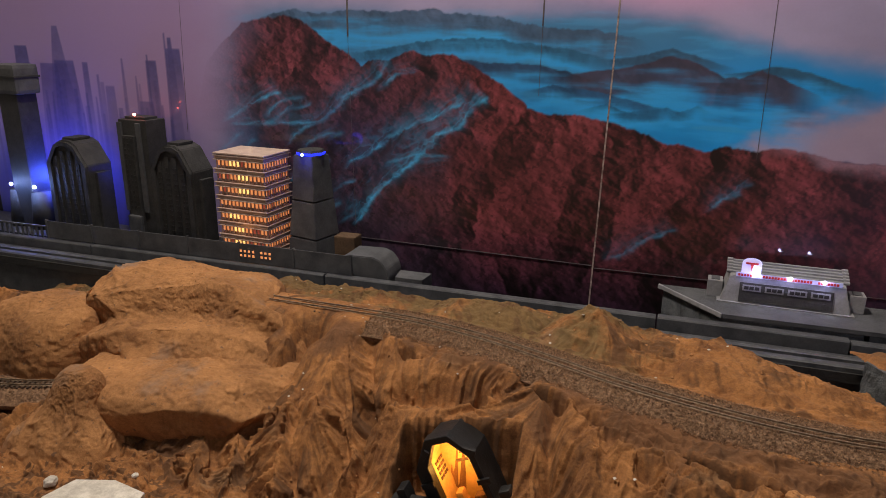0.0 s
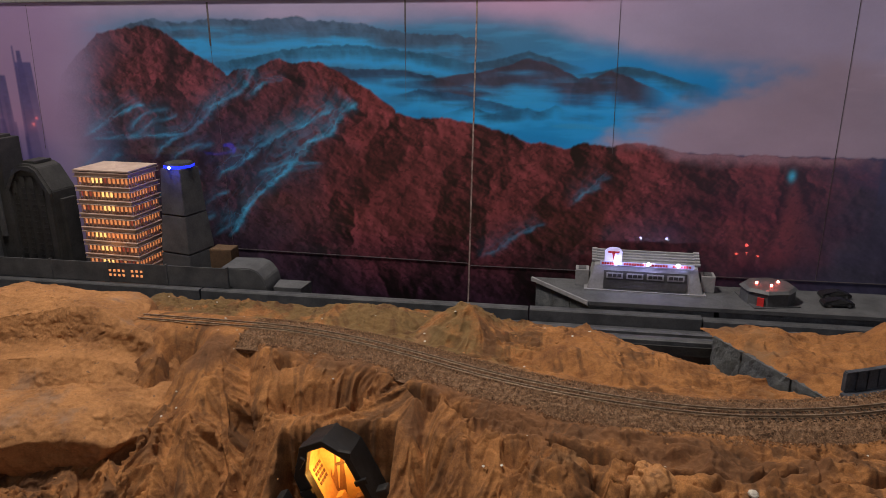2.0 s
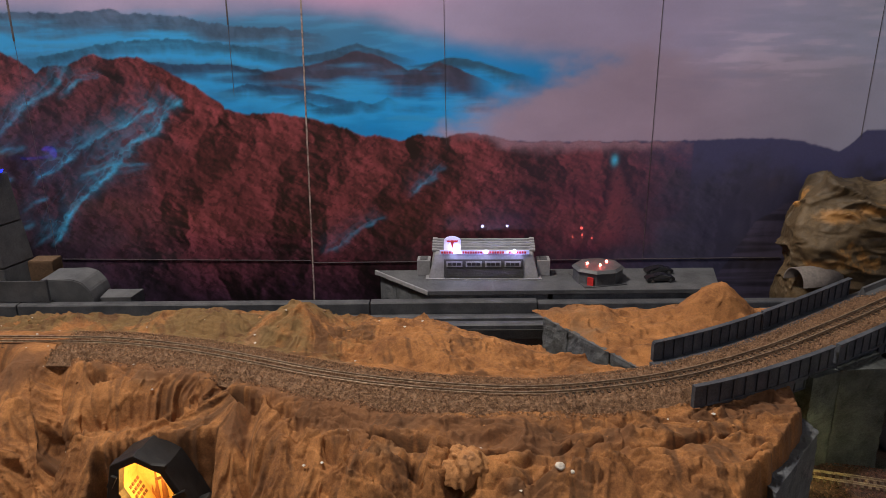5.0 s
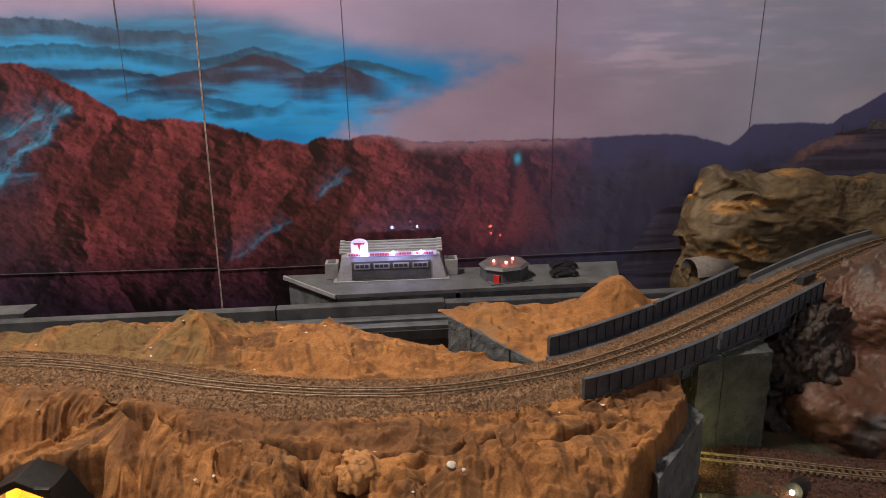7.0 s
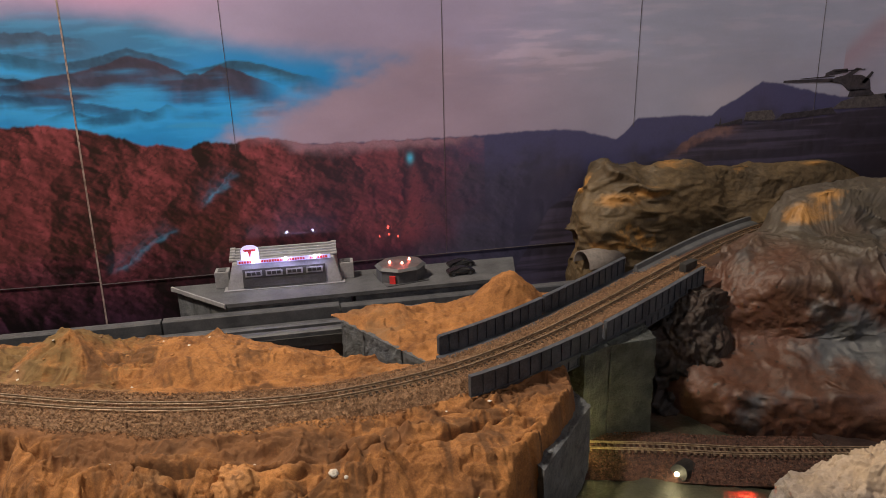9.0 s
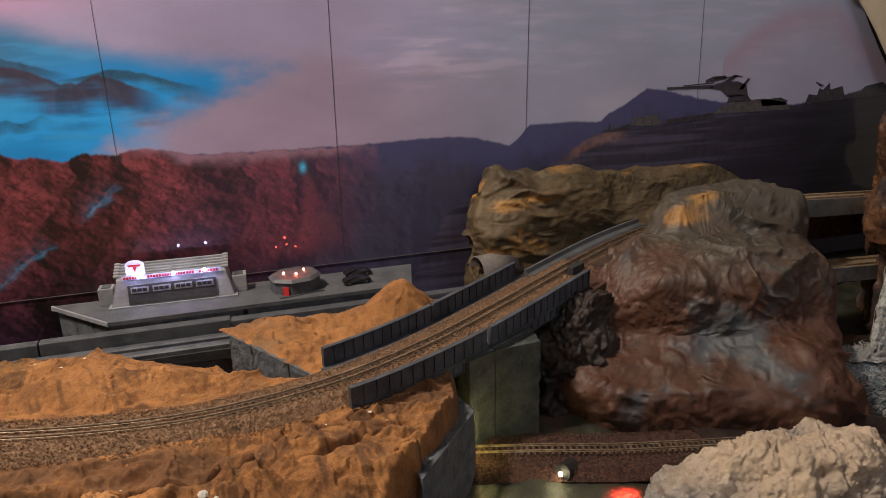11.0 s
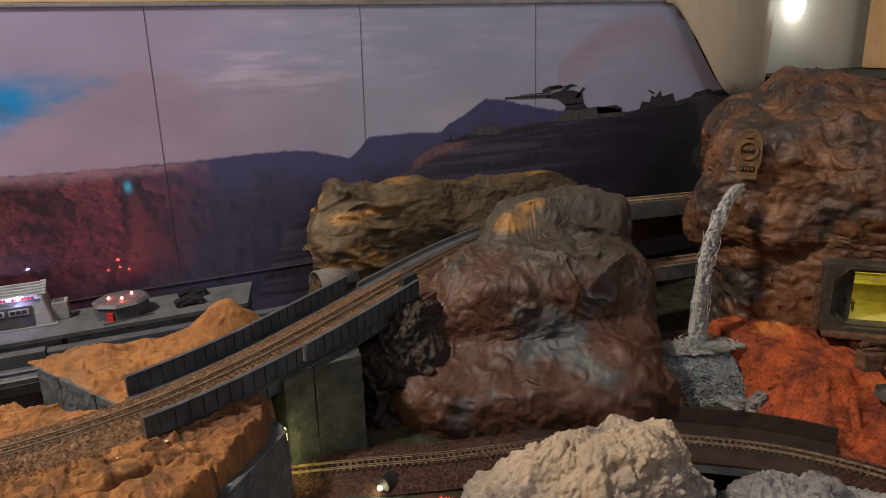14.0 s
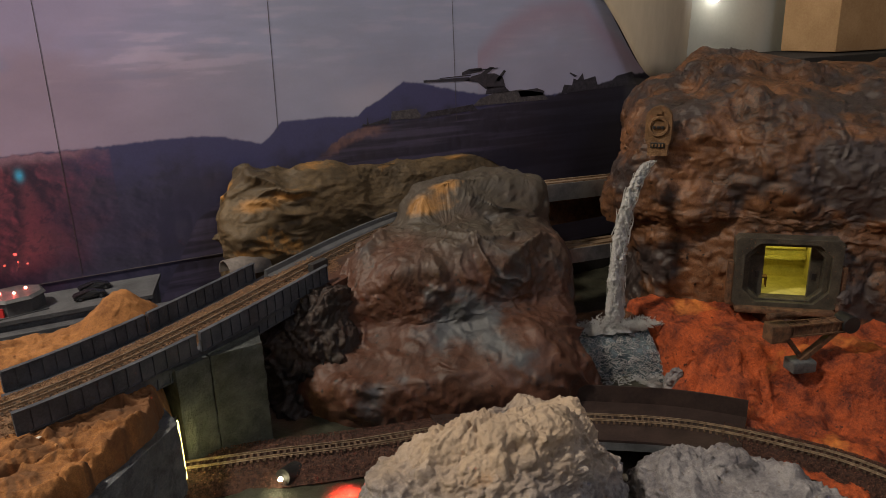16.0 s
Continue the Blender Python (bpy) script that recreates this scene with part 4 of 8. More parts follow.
part("globe", bm, glow("lamp_globe_glow", (1.0, 0.97, 0.9), 9.0), wl, "glowing round globe", True)
bm = bmesh.new()
bmesh.ops.create_cone(bm, cap_ends=True, segments=32, radius1=0.015, radius2=0.015, depth=0.006, matrix=pose(0, -0.001, 0, 90))
part("base", bm, M_LGREY, wl)
tagged(wl, "small glowing round lamp on the cream wall", "lamp")
point_lamp("wall_lamp_light", (1.375, 0.86, 0.475), 0.12, (1.0, 0.95, 0.85), 0.02)

# ---- sand plateau ----
MAIN = [(-0.46, 0.622, 0.168), (-0.40, 0.619, 0.168), (-0.34, 0.618, 0.168), (-0.30, 0.617, 0.168), (-0.23, 0.613, 0.168), (-0.16, 0.598, 0.168), (-0.10, 0.577, 0.168), (-0.03, 0.549, 0.168), (0.03, 0.531, 0.168), (0.09, 0.519, 0.168), (0.15, 0.514, 0.168), (0.21, 0.519, 0.169), (0.28, 0.535, 0.171), (0.36, 0.568, 0.175), (0.44, 0.612, 0.180), (0.52, 0.659, 0.186), (0.60, 0.704, 0.192), (0.66, 0.733, 0.196), (0.72, 0.755, 0.199), (0.79, 0.768, 0.2), (0.86, 0.77, 0.2)]
main_path = spline(MAIN, 0.004)

def vn(u, v, seed):
    g = np.random.RandomState(seed).rand(256, 256)
    ui, vi = np.floor(u).astype(int), np.floor(v).astype(int)
    fu, fv = u - ui, v - vi
    fu, fv = fu * fu * (3 - 2 * fu), fv * fv * (3 - 2 * fv)
    q = lambda a, b: g[(vi + b) & 255, (ui + a) & 255]
    return (q(0, 0) * (1 - fu) + q(1, 0) * fu) * (1 - fv) + (q(0, 1) * (1 - fu) + q(1, 1) * fu) * fv - 0.5


def fb(u, v, seed, octaves=4, rough=0.55):
    s, amp = 0, 1.0
    for o in range(octaves):
        s = s + amp * vn(u, v, seed + o)
        amp *= rough
        u, v = u * 2.03 + 5.3, v * 2.03 + 1.7
    return s


def rdg(u, v, seed, octaves=4):
    s, amp, tot = 0, 1.0, 0.0
    for o in range(octaves):
        s = s + amp * (1 - np.abs(vn(u, v, seed + o)) * 4)
        tot += amp
        amp *= 0.5
        u, v = u * 2.1 + 2.2, v * 2.1 + 9.1
    return s / tot


def ss(a, b, x):
    t = np.clip((x - a) / (b - a), 0.0, 1.0)
    return t * t * (3 - 2 * t)


# the plaster cloth hangs over crests: x, y, z of both ends, fall, rounding
BROW = [(-1.1, 0.62, 0.13), (-0.42, 0.60, 0.13), (-0.37, 0.572, 0.150), (-0.34, 0.558, 0.145), (-0.30, 0.545, 0.140), (-0.24, 0.525, 0.132), (-0.20, 0.505, 0.124), (-0.15, 0.503, 0.133), (-0.10, 0.505, 0.141), (-0.07, 0.49, 0.136), (-0.04, 0.472, 0.154), (0.03, 0.455, 0.158), (0.10, 0.436, 0.158), (0.20, 0.425, 0.159), (0.36, 0.43, 0.160)]
CANYON_CRESTS = [(-0.312, 0.566, 0.147, -0.294, 0.548, 0.146, 1.17, 0.012), (-0.296, 0.548, 0.14, -0.288, 0.505, 0.118, 1.22, 0.01), (-0.33, 0.538, 0.122, -0.322, 0.505, 0.113, 1.45, 0.012), (-0.322, 0.505, 0.108, -0.3, 0.45, 0.082, 1.12, 0.008), (-0.44, 0.49, 0.088, -0.37, 0.5, 0.092, 1.12, 0.006), (-0.4, 0.48, 0.086, -0.385, 0.44, 0.072, 1.0, 0.006), (-0.36, 0.49, 0.092, -0.345, 0.445, 0.074, 1.12, 0.005), (-0.505, 0.472, 0.1, -0.5, 0.435, 0.072, 1.34, 0.005), (-0.56, 0.462, 0.095, -0.6, 0.425, 0.07, 1.12, 0.008)]
HUT_CRESTS = [(-0.1, 0.535, 0.164, -0.045, 0.508, 0.164, 1.45, 0.01), (-0.14, 0.556, 0.164, -0.1, 0.535, 0.163, 1.34, 0.012), (-0.212, 0.562, 0.158, -0.14, 0.558, 0.163, 1.12, 0.016), (-0.226, 0.5, 0.106, -0.19, 0.508, 0.122, 1.28, 0.004), (-0.19, 0.508, 0.122, -0.154, 0.507, 0.137, 1.28, 0.004), (-0.154, 0.507, 0.137, -0.1, 0.522, 0.151, 1.28, 0.006), (-0.11, 0.512, 0.146, -0.09, 0.47, 0.098, 1.67, 0.004), (-0.132, 0.508, 0.141, -0.106, 0.476, 0.098, 1.56, 0.003), (-0.24, 0.515, 0.116, -0.246, 0.47, 0.085, 1.45, 0.004)]
BROW_CRESTS = [(-0.04, 0.495, 0.158, -0.048, 0.45, 0.112, 1.56, 0.005), (-0.01, 0.48, 0.157, -0.018, 0.43, 0.118, 1.45, 0.006), (0.03, 0.476, 0.16, 0.1, 0.456, 0.159, 1.22, 0.008), (0.012, 0.452, 0.157, 0.06, 0.438, 0.155, 1.34, 0.005), (0.07, 0.438, 0.16, 0.082, 0.434, 0.158, 1.67, 0.006), (0.1, 0.442, 0.157, 0.165, 0.43, 0.16, 1.22, 0.008), (0.165, 0.432, 0.158, 0.23, 0.424, 0.157, 1.22, 0.008)]
BROW_CRESTS += [(0.23, 0.43, 0.158, 0.31, 0.436, 0.158, 1.22, 0.01), (0.1, 0.47, 0.162, 0.2, 0.462, 0.1625, 1.12, 0.01), (0.2, 0.466, 0.1635, 0.3, 0.476, 0.165, 1.12, 0.012), (0.115, 0.445, 0.152, 0.1, 0.4, 0.118, 1.67, 0.005), (0.2, 0.43, 0.15, 0.195, 0.385, 0.112, 1.67, 0.006), (0.045, 0.44, 0.15, 0.03, 0.4, 0.11, 1.56, 0.006), (-0.046, 0.5, 0.16, 0.03, 0.476, 0.16, 1.28, 0.01)]
REAR_CRESTS = [(-0.066, 0.654, 0.19, -0.056, 0.65, 0.19, 0.8, 0.008), (-0.05, 0.65, 0.18, 0.0, 0.64, 0.166, 0.7, 0.006), (-0.2, 0.672, 0.172, -0.15, 0.674, 0.174, 0.5, 0.012), (0.02, 0.645, 0.172, 0.06, 0.636, 0.175, 0.5, 0.012), (0.06, 0.634, 0.175, 0.135, 0.6, 0.168, 0.5, 0.012), (0.03, 0.603, 0.176, 0.058, 0.597, 0.175, 0.9, 0.004), (0.058, 0.597, 0.174, 0.1, 0.576, 0.167, 0.9, 0.003), (-0.025, 0.622, 0.169, 0.015, 0.612, 0.168, 0.8, 0.004)]
CRESTS = CANYON_CRESTS + HUT_CRESTS + BROW_CRESTS + REAR_CRESTS


def sag(z, count):
    for _ in range(count):
        q = np.pad(z, 1, mode="edge")
        z = 0.4 * z + 0.15 * (q[:-2, 1:-1] + q[2:, 1:-1] + q[1:-1, :-2] + q[1:-1, 2:])
    return z


def streaks(x, y, gx, gy, scale, step, count, seed):
    """Noise drawn out along the fall of the slope."""
    acc, wsum = vn(x * scale, y * scale, seed), 1.0
    for way in (1, -1):
        px, py = x.copy(), y.copy()
        for k in range(count):
            r = np.clip(((py - y[0, 0]) / (y[1, 0] - y[0, 0])).astype(int), 0, y.shape[0] - 1)
            c = np.clip(((px - x[0, 0]) / (x[0, 1] - x[0, 0])).astype(int), 0, x.shape[1] - 1)
            px, py = px + way * step * gx[r, c], py + way * step * gy[r, c]
            w = 1 - k / count
            acc, wsum = acc + w * vn(px * scale, py * scale, seed), wsum + w
    acc = acc - acc.mean()
    return acc / acc.std()


SAND = {}


def sand_height(x, y):
    ty = np.interp(x, [p.x for p in main_path], [p.y for p in main_path])
    wx, wy = x + 0.010 * fb(x * 22, y * 22, 11, 3), y + 0.010 * fb(x * 22, y * 22, 15, 3)
    near = np.full(x.shape, 9.0)
    for p in main_path[::5]:
        near = np.minimum(near, (p.x - x) ** 2 + (p.y - y) ** 2)
    near = np.sqrt(near)
    off = ss(0.030, 0.046, near)
    shelf = 0.1625 - 0.030 * ss(-0.43, -0.48, x) + 0.003 * fb(x * 30, y * 30, 19, 3) + 0.0045 * ss(-0.25, -0.29, x) * (1 - ss(0.02, 0.035, near))
    rear = np.where(y > ty, 0.1 * np.maximum(0, near - 0.03), 0)
    # the ground dips gently from the track to a brow, then falls away to the front
    bx_, by_, bz_ = zip(*BROW)
    fy, fz = np.interp(x, bx_, by_), np.interp(x, bx_, bz_)
    edge_y = ty - 0.038
    k = np.clip((edge_y - wy) / np.maximum(edge_y - fy, 0.004), 0, 1)
    z = shelf + (fz - shelf) * k - 1.1 * np.maximum(0, fy - wy)
    z = np.maximum(np.where(y > ty, shelf - rear, z), 0.066)
    for ax, ay, az, bx, by, bz, fall, rnd in CRESTS:
        vx, vy = bx - ax, by - ay
        t = np.clip(((wx - ax) * vx + (wy - ay) * vy) / (vx * vx + vy * vy), 0, 1)
        d = np.hypot(wx - ax - t * vx, wy - ay - t * vy)
        crest = az + (bz - az) * t - fall * (np.sqrt(d * d + rnd * rnd) - rnd)
        h = np.clip(0.5 + (crest - z) / 0.006, 0, 1)
        z = z + (crest - z) * h + 0.0015 * h * (1 - h)
    # clefts between the draped lumps
    for ax, ay, bx, by, w, h in ((-0.338, 0.58, -0.356, 0.5, 0.014, 0.044), (-0.268, 0.578, -0.24, 0.52, 0.018, 0.019), (-0.24, 0.52, -0.232, 0.45, 0.016, 0.017), (-0.215, 0.528, -0.15, 0.53, 0.014, 0.017), (-0.15, 0.53, -0.105, 0.54, 0.01, 0.01), (-0.078, 0.512, -0.066, 0.47, 0.012, 0.019), (-0.066, 0.47, -0.062, 0.41, 0.018, 0.022), (0.004, 0.458, -0.002, 0.4, 0.01, 0.01), (0.058, 0.446, 0.052, 0.395, 0.01, 0.011), (0.098, 0.448, 0.094, 0.395, 0.01, 0.011), (0.142, 0.437, 0.15, 0.385, 0.01, 0.01), (0.215, 0.43, 0.222, 0.375, 0.01, 0.01), (-0.302, 0.5, -0.285, 0.44, 0.01, 0.009), (-0.028, 0.487, -0.03, 0.44, 0.007, 0.007)):
        vx, vy = bx - ax, by - ay
        t = np.clip(((wx - ax) * vx + (wy - ay) * vy) / (vx * vx + vy * vy), 0, 1)
        d = np.hypot(wx - ax - t * vx, wy - ay - t * vy)
        z = z - h * np.maximum(0, 1 - d / w) ** 1.3
    z = np.maximum(z, 0.060)
    z = z - 0.045 * np.exp(-((x + 0.335) / 0.016) ** 2 - ((y - 0.588) / 0.014) ** 2)
    # the wet cloth sags smoothly over what carries it
    z = sag(z, 10)
    dx = x[0, 1] - x[0, 0]
    gy, gx = np.gradient(sag(z, 9), y[1, 0] - y[0, 0], dx)
    steep = np.hypot(gx, gy)
    up = 1 / np.sqrt(1 + steep * steep)
    out_x, out_y = -gx * up, -gy * up
    gx, gy = gx / (steep + 0.05), gy / (steep + 0.05)
    # folds lean over as they run down
    tw = 0.55 * np.sin(x * 21 + 0.6) + 1.2 * fb(x * 9, y * 9, 117, 2)
    gx, gy = gx * np.cos(tw) - gy * np.sin(tw), gx * np.sin(tw) + gy * np.cos(tw)
    def coarse(scale, step, count, seed):
        q = streaks(x[::2, ::2], y[::2, ::2], gx[::2, ::2], gy[::2, ::2], scale, step, count, seed)
        return sag(q.repeat(2, 0).repeat(2, 1)[:x.shape[0], :x.shape[1]], 1)

    s0, s1, s2 = coarse(42, 0.0035, 20, 133), coarse(95, 0.0030, 22, 121), coarse(210, 0.0022, 20, 125)
    s3 = streaks(x, y, gx, gy, 430, 0.0016, 10, 129)
    SAND["stain"] = 0.5 + 0.16 * s1 + 0.17 * s2 + 0.16 * s3
    lean = ss(0.10, 0.55, steep)
    front = ss(0.005, -0.02, y - ty)
    fold = lambda s: 0.35 * s + 1.25 * (np.exp(-np.abs(s) / 0.45) - 0.5)
    cloth = off * lean * (0.30 + 0.70 * front) * (1 - 0.45 * ss(0.0, 0.06, x))
    some = np.clip(0.75 + 1.6 * fb(x * 16, y * 16, 171, 2), 0.2, 1.4)
    push = cloth * some * (0.0062 * fold(s0) + 0.0054 * fold(s1) + 0.0034 * fold(s2) + 0.0011 * s3)
    z = z + push * up
    SAND["out_x"], SAND["out_y"] = push * out_x, push * out_y
    # lumps, plates and torn edges of the plaster on the flats
    flat = (1 - lean) * off
    cross = np.clip(rdg(wx * 18, wy * 40, 31, 4), -0.2, 1) ** 2
    plate = np.abs(fb(wx * 16 + 3, wy * 44 + wx * 9, 65, 3))
    flat = np.maximum(flat, 0.7 * off * ss(-0.02, 0.05, x) * front)
    # creases drawn out along the track where the cloth lies flat
    lx, ly = wx * 0.94 - wy * 0.34, wx * 0.34 + wy * 0.94
    pull = np.exp(-np.abs(fb(lx * 14, ly * 60, 181, 3)) / 0.07) + 0.6 * np.exp(-np.abs(fb(lx * 34, ly * 130, 185, 3)) / 0.08)
    z = z + flat * ((0.004 + 0.006 * front) * (cross - 0.3) + 0.0035 * fb(lx * 26, ly * 60, 41, 4, 0.55) + 0.0036 * some * (pull - 0.4)) - 0.0065 * flat * (0.3 + 0.7 * front) * np.exp(-(plate / 0.030) ** 2)
    # sharp-crested lumps, and torn plates that overlap downhill in front of the track
    wide = off * (1 - 0.8 * cloth / (np.max(cloth) + 1e-6))
    z = z + wide * (0.0085 * (0.14 - np.abs(fb(lx * 15, ly * 40, 191, 4, 0.55))) + 0.0034 * (0.14 - np.abs(fb(lx * 46, ly * 105, 195, 3, 0.6))))
    u = ly * 34 + 2.6 * fb(lx * 9, ly * 14, 201, 4)
    torn = np.clip(0.30 + 2.2 * fb(x * 13, y * 13, 205, 2), 0, 1) * front * ss(-0.08, 0.0, x) * (1 - 0.6 * ss(0.18, 0.28, x))
    z = z + off * torn * 0.0055 * ((u - np.floor(u)) ** 1.5 - 0.35)
    u = ly * 75 + 2.2 * fb(lx * 22, ly * 30, 209, 3)
    z = z + off * torn * 0.0020 * ((u - np.floor(u)) - 0.4)
    z = z + off * (0.0016 * fb(x * 130, y * 130, 51, 3)) + 0.0006 * fb(x * 330, y * 330, 61, 3, 0.7)
    # open cracks along the track's shoulder
    for ax, ay, bx, by, w, h in ((0.028, 0.470, 0.078, 0.452, 0.0042, 0.030), (0.078, 0.452, 0.15, 0.447, 0.0022, 0.014), (-0.062, 0.515, -0.03, 0.497, 0.003, 0.014), (0.16, 0.447, 0.235, 0.452, 0.002, 0.010), (0.235, 0.452, 0.30, 0.468, 0.003, 0.012), (-0.235, 0.568, -0.21, 0.560, 0.004, 0.014), (-0.10, 0.53, -0.07, 0.514, 0.003, 0.016), (0.055, 0.445, 0.066, 0.425, 0.003, 0.014), (0.094, 0.44, 0.09, 0.42, 0.003, 0.014)):
        vx, vy = bx - ax, by - ay
        t = np.clip(((wx - ax) * vx + (wy - ay) * vy) / (vx * vx + vy * vy), 0, 1)
        d = np.hypot(wx - ax - t * vx, wy - ay - t * vy)
        z = z - h * np.exp(-(d / (w * (0.25 + np.sin(math.pi * np.clip(t, 0.02, 0.98))))) ** 4)
    hutbay = ss(-0.200, -0.194, x) * (1 - ss(-0.102, -0.096, x)) * (1 - ss(0.500, 0.504, y))
    z = z * (1 - hutbay) + 0.056 * hutbay
    canal = (x - 0.075) * 0.62 + (y - 0.695) * 0.78 + 0.012 * fb(x * 25, y * 25, 71, 3)
    z = z - 0.09 * ss(0.0, 0.016, canal) * ss(0.035, 0.05, near) * (y > 0.53)
    z = z - 0.13 * ss(0.0, 0.022, x - 0.360 + 0.014 * fb(x * 18, y * 18, 81, 3) + 0.80 * np.maximum(0, 0.502 - y))
    return z


def sheet_mesh(x0, x1, y0, y1, step, height, material, push=None):
    xs, ys = np.arange(x0, x1, step), np.arange(y0, y1, step)
    X, Y = np.meshgrid(xs, ys)
    Z = height(X, Y)
    if push:
        X, Y = X + push["out_x"], Y + push["out_y"]
    idx = np.arange(X.size).reshape(X.shape)
    f = np.stack([idx[:-1, :-1], idx[:-1, 1:], idx[1:, 1:], idx[1:, :-1]], -1).reshape(-1, 4)
    me = bpy.data.meshes.new("sheet")
    me.from_pydata(np.stack([X.ravel(), Y.ravel(), Z.ravel()], 1).tolist(), [], f.tolist())
    me.polygons.foreach_set("use_smooth", [True] * len(me.polygons))
    me.materials.append(material)
    return me


def sand_sheet(x, y):
    SAND["x"], SAND["y"], SAND["z"] = x[0], y[:, 0], sand_height(x, y)
    return SAND["z"]


def sand_at(x, y):
    c = np.clip(np.searchsorted(SAND["x"], x), 0, len(SAND["x"]) - 1)
    r = np.clip(np.searchsorted(SAND["y"], y), 0, len(SAND["y"]) - 1)
    return SAND["z"][r, c]


sand = sheet_mesh(-0.80, 0.40, 0.355, 0.716, 0.00095, sand_sheet, M_SAND, SAND)
# olive scatter behind the track, thinning out to the east; dark earth along the front shoulder, darker brown over the
# brow
sx, sy = np.meshgrid(SAND["x"], SAND["y"])
ty = np.interp(sx, [p.x for p in main_path], [p.y for p in main_path])
lay = ty - sy
olive = ss(0.010, 0.040, -lay) * (1 - 0.85 * ss(-0.14, 0.06, sx)) * (0.75 + 1.1 * fb(sx * 30, sy * 30, 151, 3))
front_brown = ss(0.012, 0.032, lay) * (1 - ss(0.05, 0.09, lay)) * (0.30 + 0.22 * ss(-0.12, -0.02, sx)) + 0.22 * ss(-0.06, 0.02, sx) * ss(0.03, 0.06, lay) + 0.8 * fb(sx * 20, sy * 30, 161, 4) * ss(0.0, 0.02, lay)
cover = np.stack([np.clip(olive, 0, 1), np.clip(front_brown, 0, 1), np.clip(SAND["stain"], 0, 1), np.clip(1 - SAND["stain"], 0, 1)], -1)
sand.color_attributes.new("cover", "FLOAT_COLOR", "POINT").data.foreach_set("color", cover.astype(np.float32).ravel())
tagged(new("ground", sand), "ochre sandy plateau of the layout with folds and hollows", "ground", kind="structure")


def low_height(x, y):
    z = 0.046 + 0.006 * fb(x * 14, y * 14, 91, 4) + 0.002 * fb(x * 120, y * 120, 95, 3)
    pit = np.exp(-(((x - 0.745) / 0.03) ** 2 + ((y - 0.385) / 0.04) ** 2))
    return z + 0.022 * (1 - ss(0.45, 0.68, x)) - 0.04 * pit - 0.018 * ss(0.845, 0.875, x)


tagged(new("lower_ground", sheet_mesh(0.30, 1.30, 0.20, 0.86, 0.004, low_height, M_GROUND)), "dark painted lower ground of the layout", "ground", kind="structure")
tagged(mesh_ob("table", box_bm(-1.2, 1.84, 0.20, 0.862, -0.05, 0.0), M_DARK), "dark base board of the layout", "table", kind="structure")


def lava_height(x, y):
    n = -(x - 1.009) * 0.676 - (y - 0.442) * 0.737
    wob = 0.03 * fb(x * 18, y * 18, 101, 4)
    z = 0.048 + 0.054 * (1 - ss(0.075, 0.135, n + wob)) + 0.01 * (1 - ss(-0.02, 0.05, n))
    z = z - 0.07 * ss(-0.004, 0.012, (0.893 + 0.012 * fb(x * 40, y * 40, 105, 3)) - x + 0.5 * (0.47 - y) * (y < 0.47)) * ss(0.435, 0.46, y)
    return z + 0.010 * fb(x * 40, y * 40, 111, 4) * (0.4 + 0.6 * ss(0.04, 0.09, n)) + 0.004 * rdg(x * 60, y * 60, 115, 3) + 0.0015 * fb(x * 280, y * 280, 119, 2)


tagged(new("lava_ground", sheet_mesh(0.845, 1.30, 0.15, 0.56, 0.0025, lava_height, M_LAVA)), "bank of bright red soil below the mountain", "ground", kind="structure")


lobed_rock("sandstone_rock", (-0.49, 0.61, 0.12), [(-0.499, 0.598, 0.100, 0.142, 0.066, 0.046, 6), (-0.514, 0.615, 0.158, 0.118, 0.044, 0.029, 11), (-0.477, 0.619, 0.102, 0.135, 0.028, 0.078, -13), (-0.465, 0.572, 0.095, 0.12, 0.052, 0.054, 8)],
           M_CLOTH, "large flat-topped sandy plaster rock", seed=1.0, n=420, m=220, facets=0.24, soft=0.004, low=0.05, lump=0.0055, folds=0.0045, crag=0.0016, freq=12, lie=(0.5, 0, -1), draw=0.25, pits=0.0006, grain=0.0005)
lobed_rock("sandstone_slab", (-0.45, 0.54, 0.09), [(-0.462, 0.532, 0.094, 0.115, 0.068, 0.029, 5), (-0.405, 0.550, 0.096, 0.080, 0.055, 0.029, 38), (-0.45, 0.55, 0.07, 0.09, 0.055, 0.03, 5)],
           M_CLOTH, "low sandy plaster slab with a rounded lip", seed=2.0, n=420, m=200, facets=0.14, soft=0.004, low=0.05, lump=0.004, folds=0.0042, crag=0.0012, freq=12, lie=(1, 0.1, -0.3), draw=0.25, pits=0.0006, grain=0.0005)
rock("sandstone_boulder", [(0.05, -0.665, 0.56, 0.08, 0.05, 0), (0.10, -0.665, 0.56, 0.082, 0.05, 0), (0.14, -0.65, 0.565, 0.065, 0.04, 0), (0.157, -0.64, 0.57, 0.035, 0.022, 0), (0.161, -0.64, 0.57, 0.015, 0.01, 0)], M_CLOTH, "rounded sandy plaster boulder", seed=3.0, lump=0.007, folds=0.003, freq=11, pits=0.0006, grain=0.0005)
rock("sandstone_pillar", [(0.05, -0.535, 0.455, 0.07, 0.04, 0), (0.075, -0.53, 0.458, 0.058, 0.034, 0), (0.10, -0.525, 0.465, 0.036, 0.028, 0), (0.125, -0.521, 0.468, 0.024, 0.02, 0), (0.137, -0.52, 0.468, 0.014, 0.012, 0)], M_CLOTH, "small sandy plaster pillar rock", seed=4.0, lump=0.005, folds=0.004, lie=(0.2, 0, -1), draw=0.2, grain=0.0005)
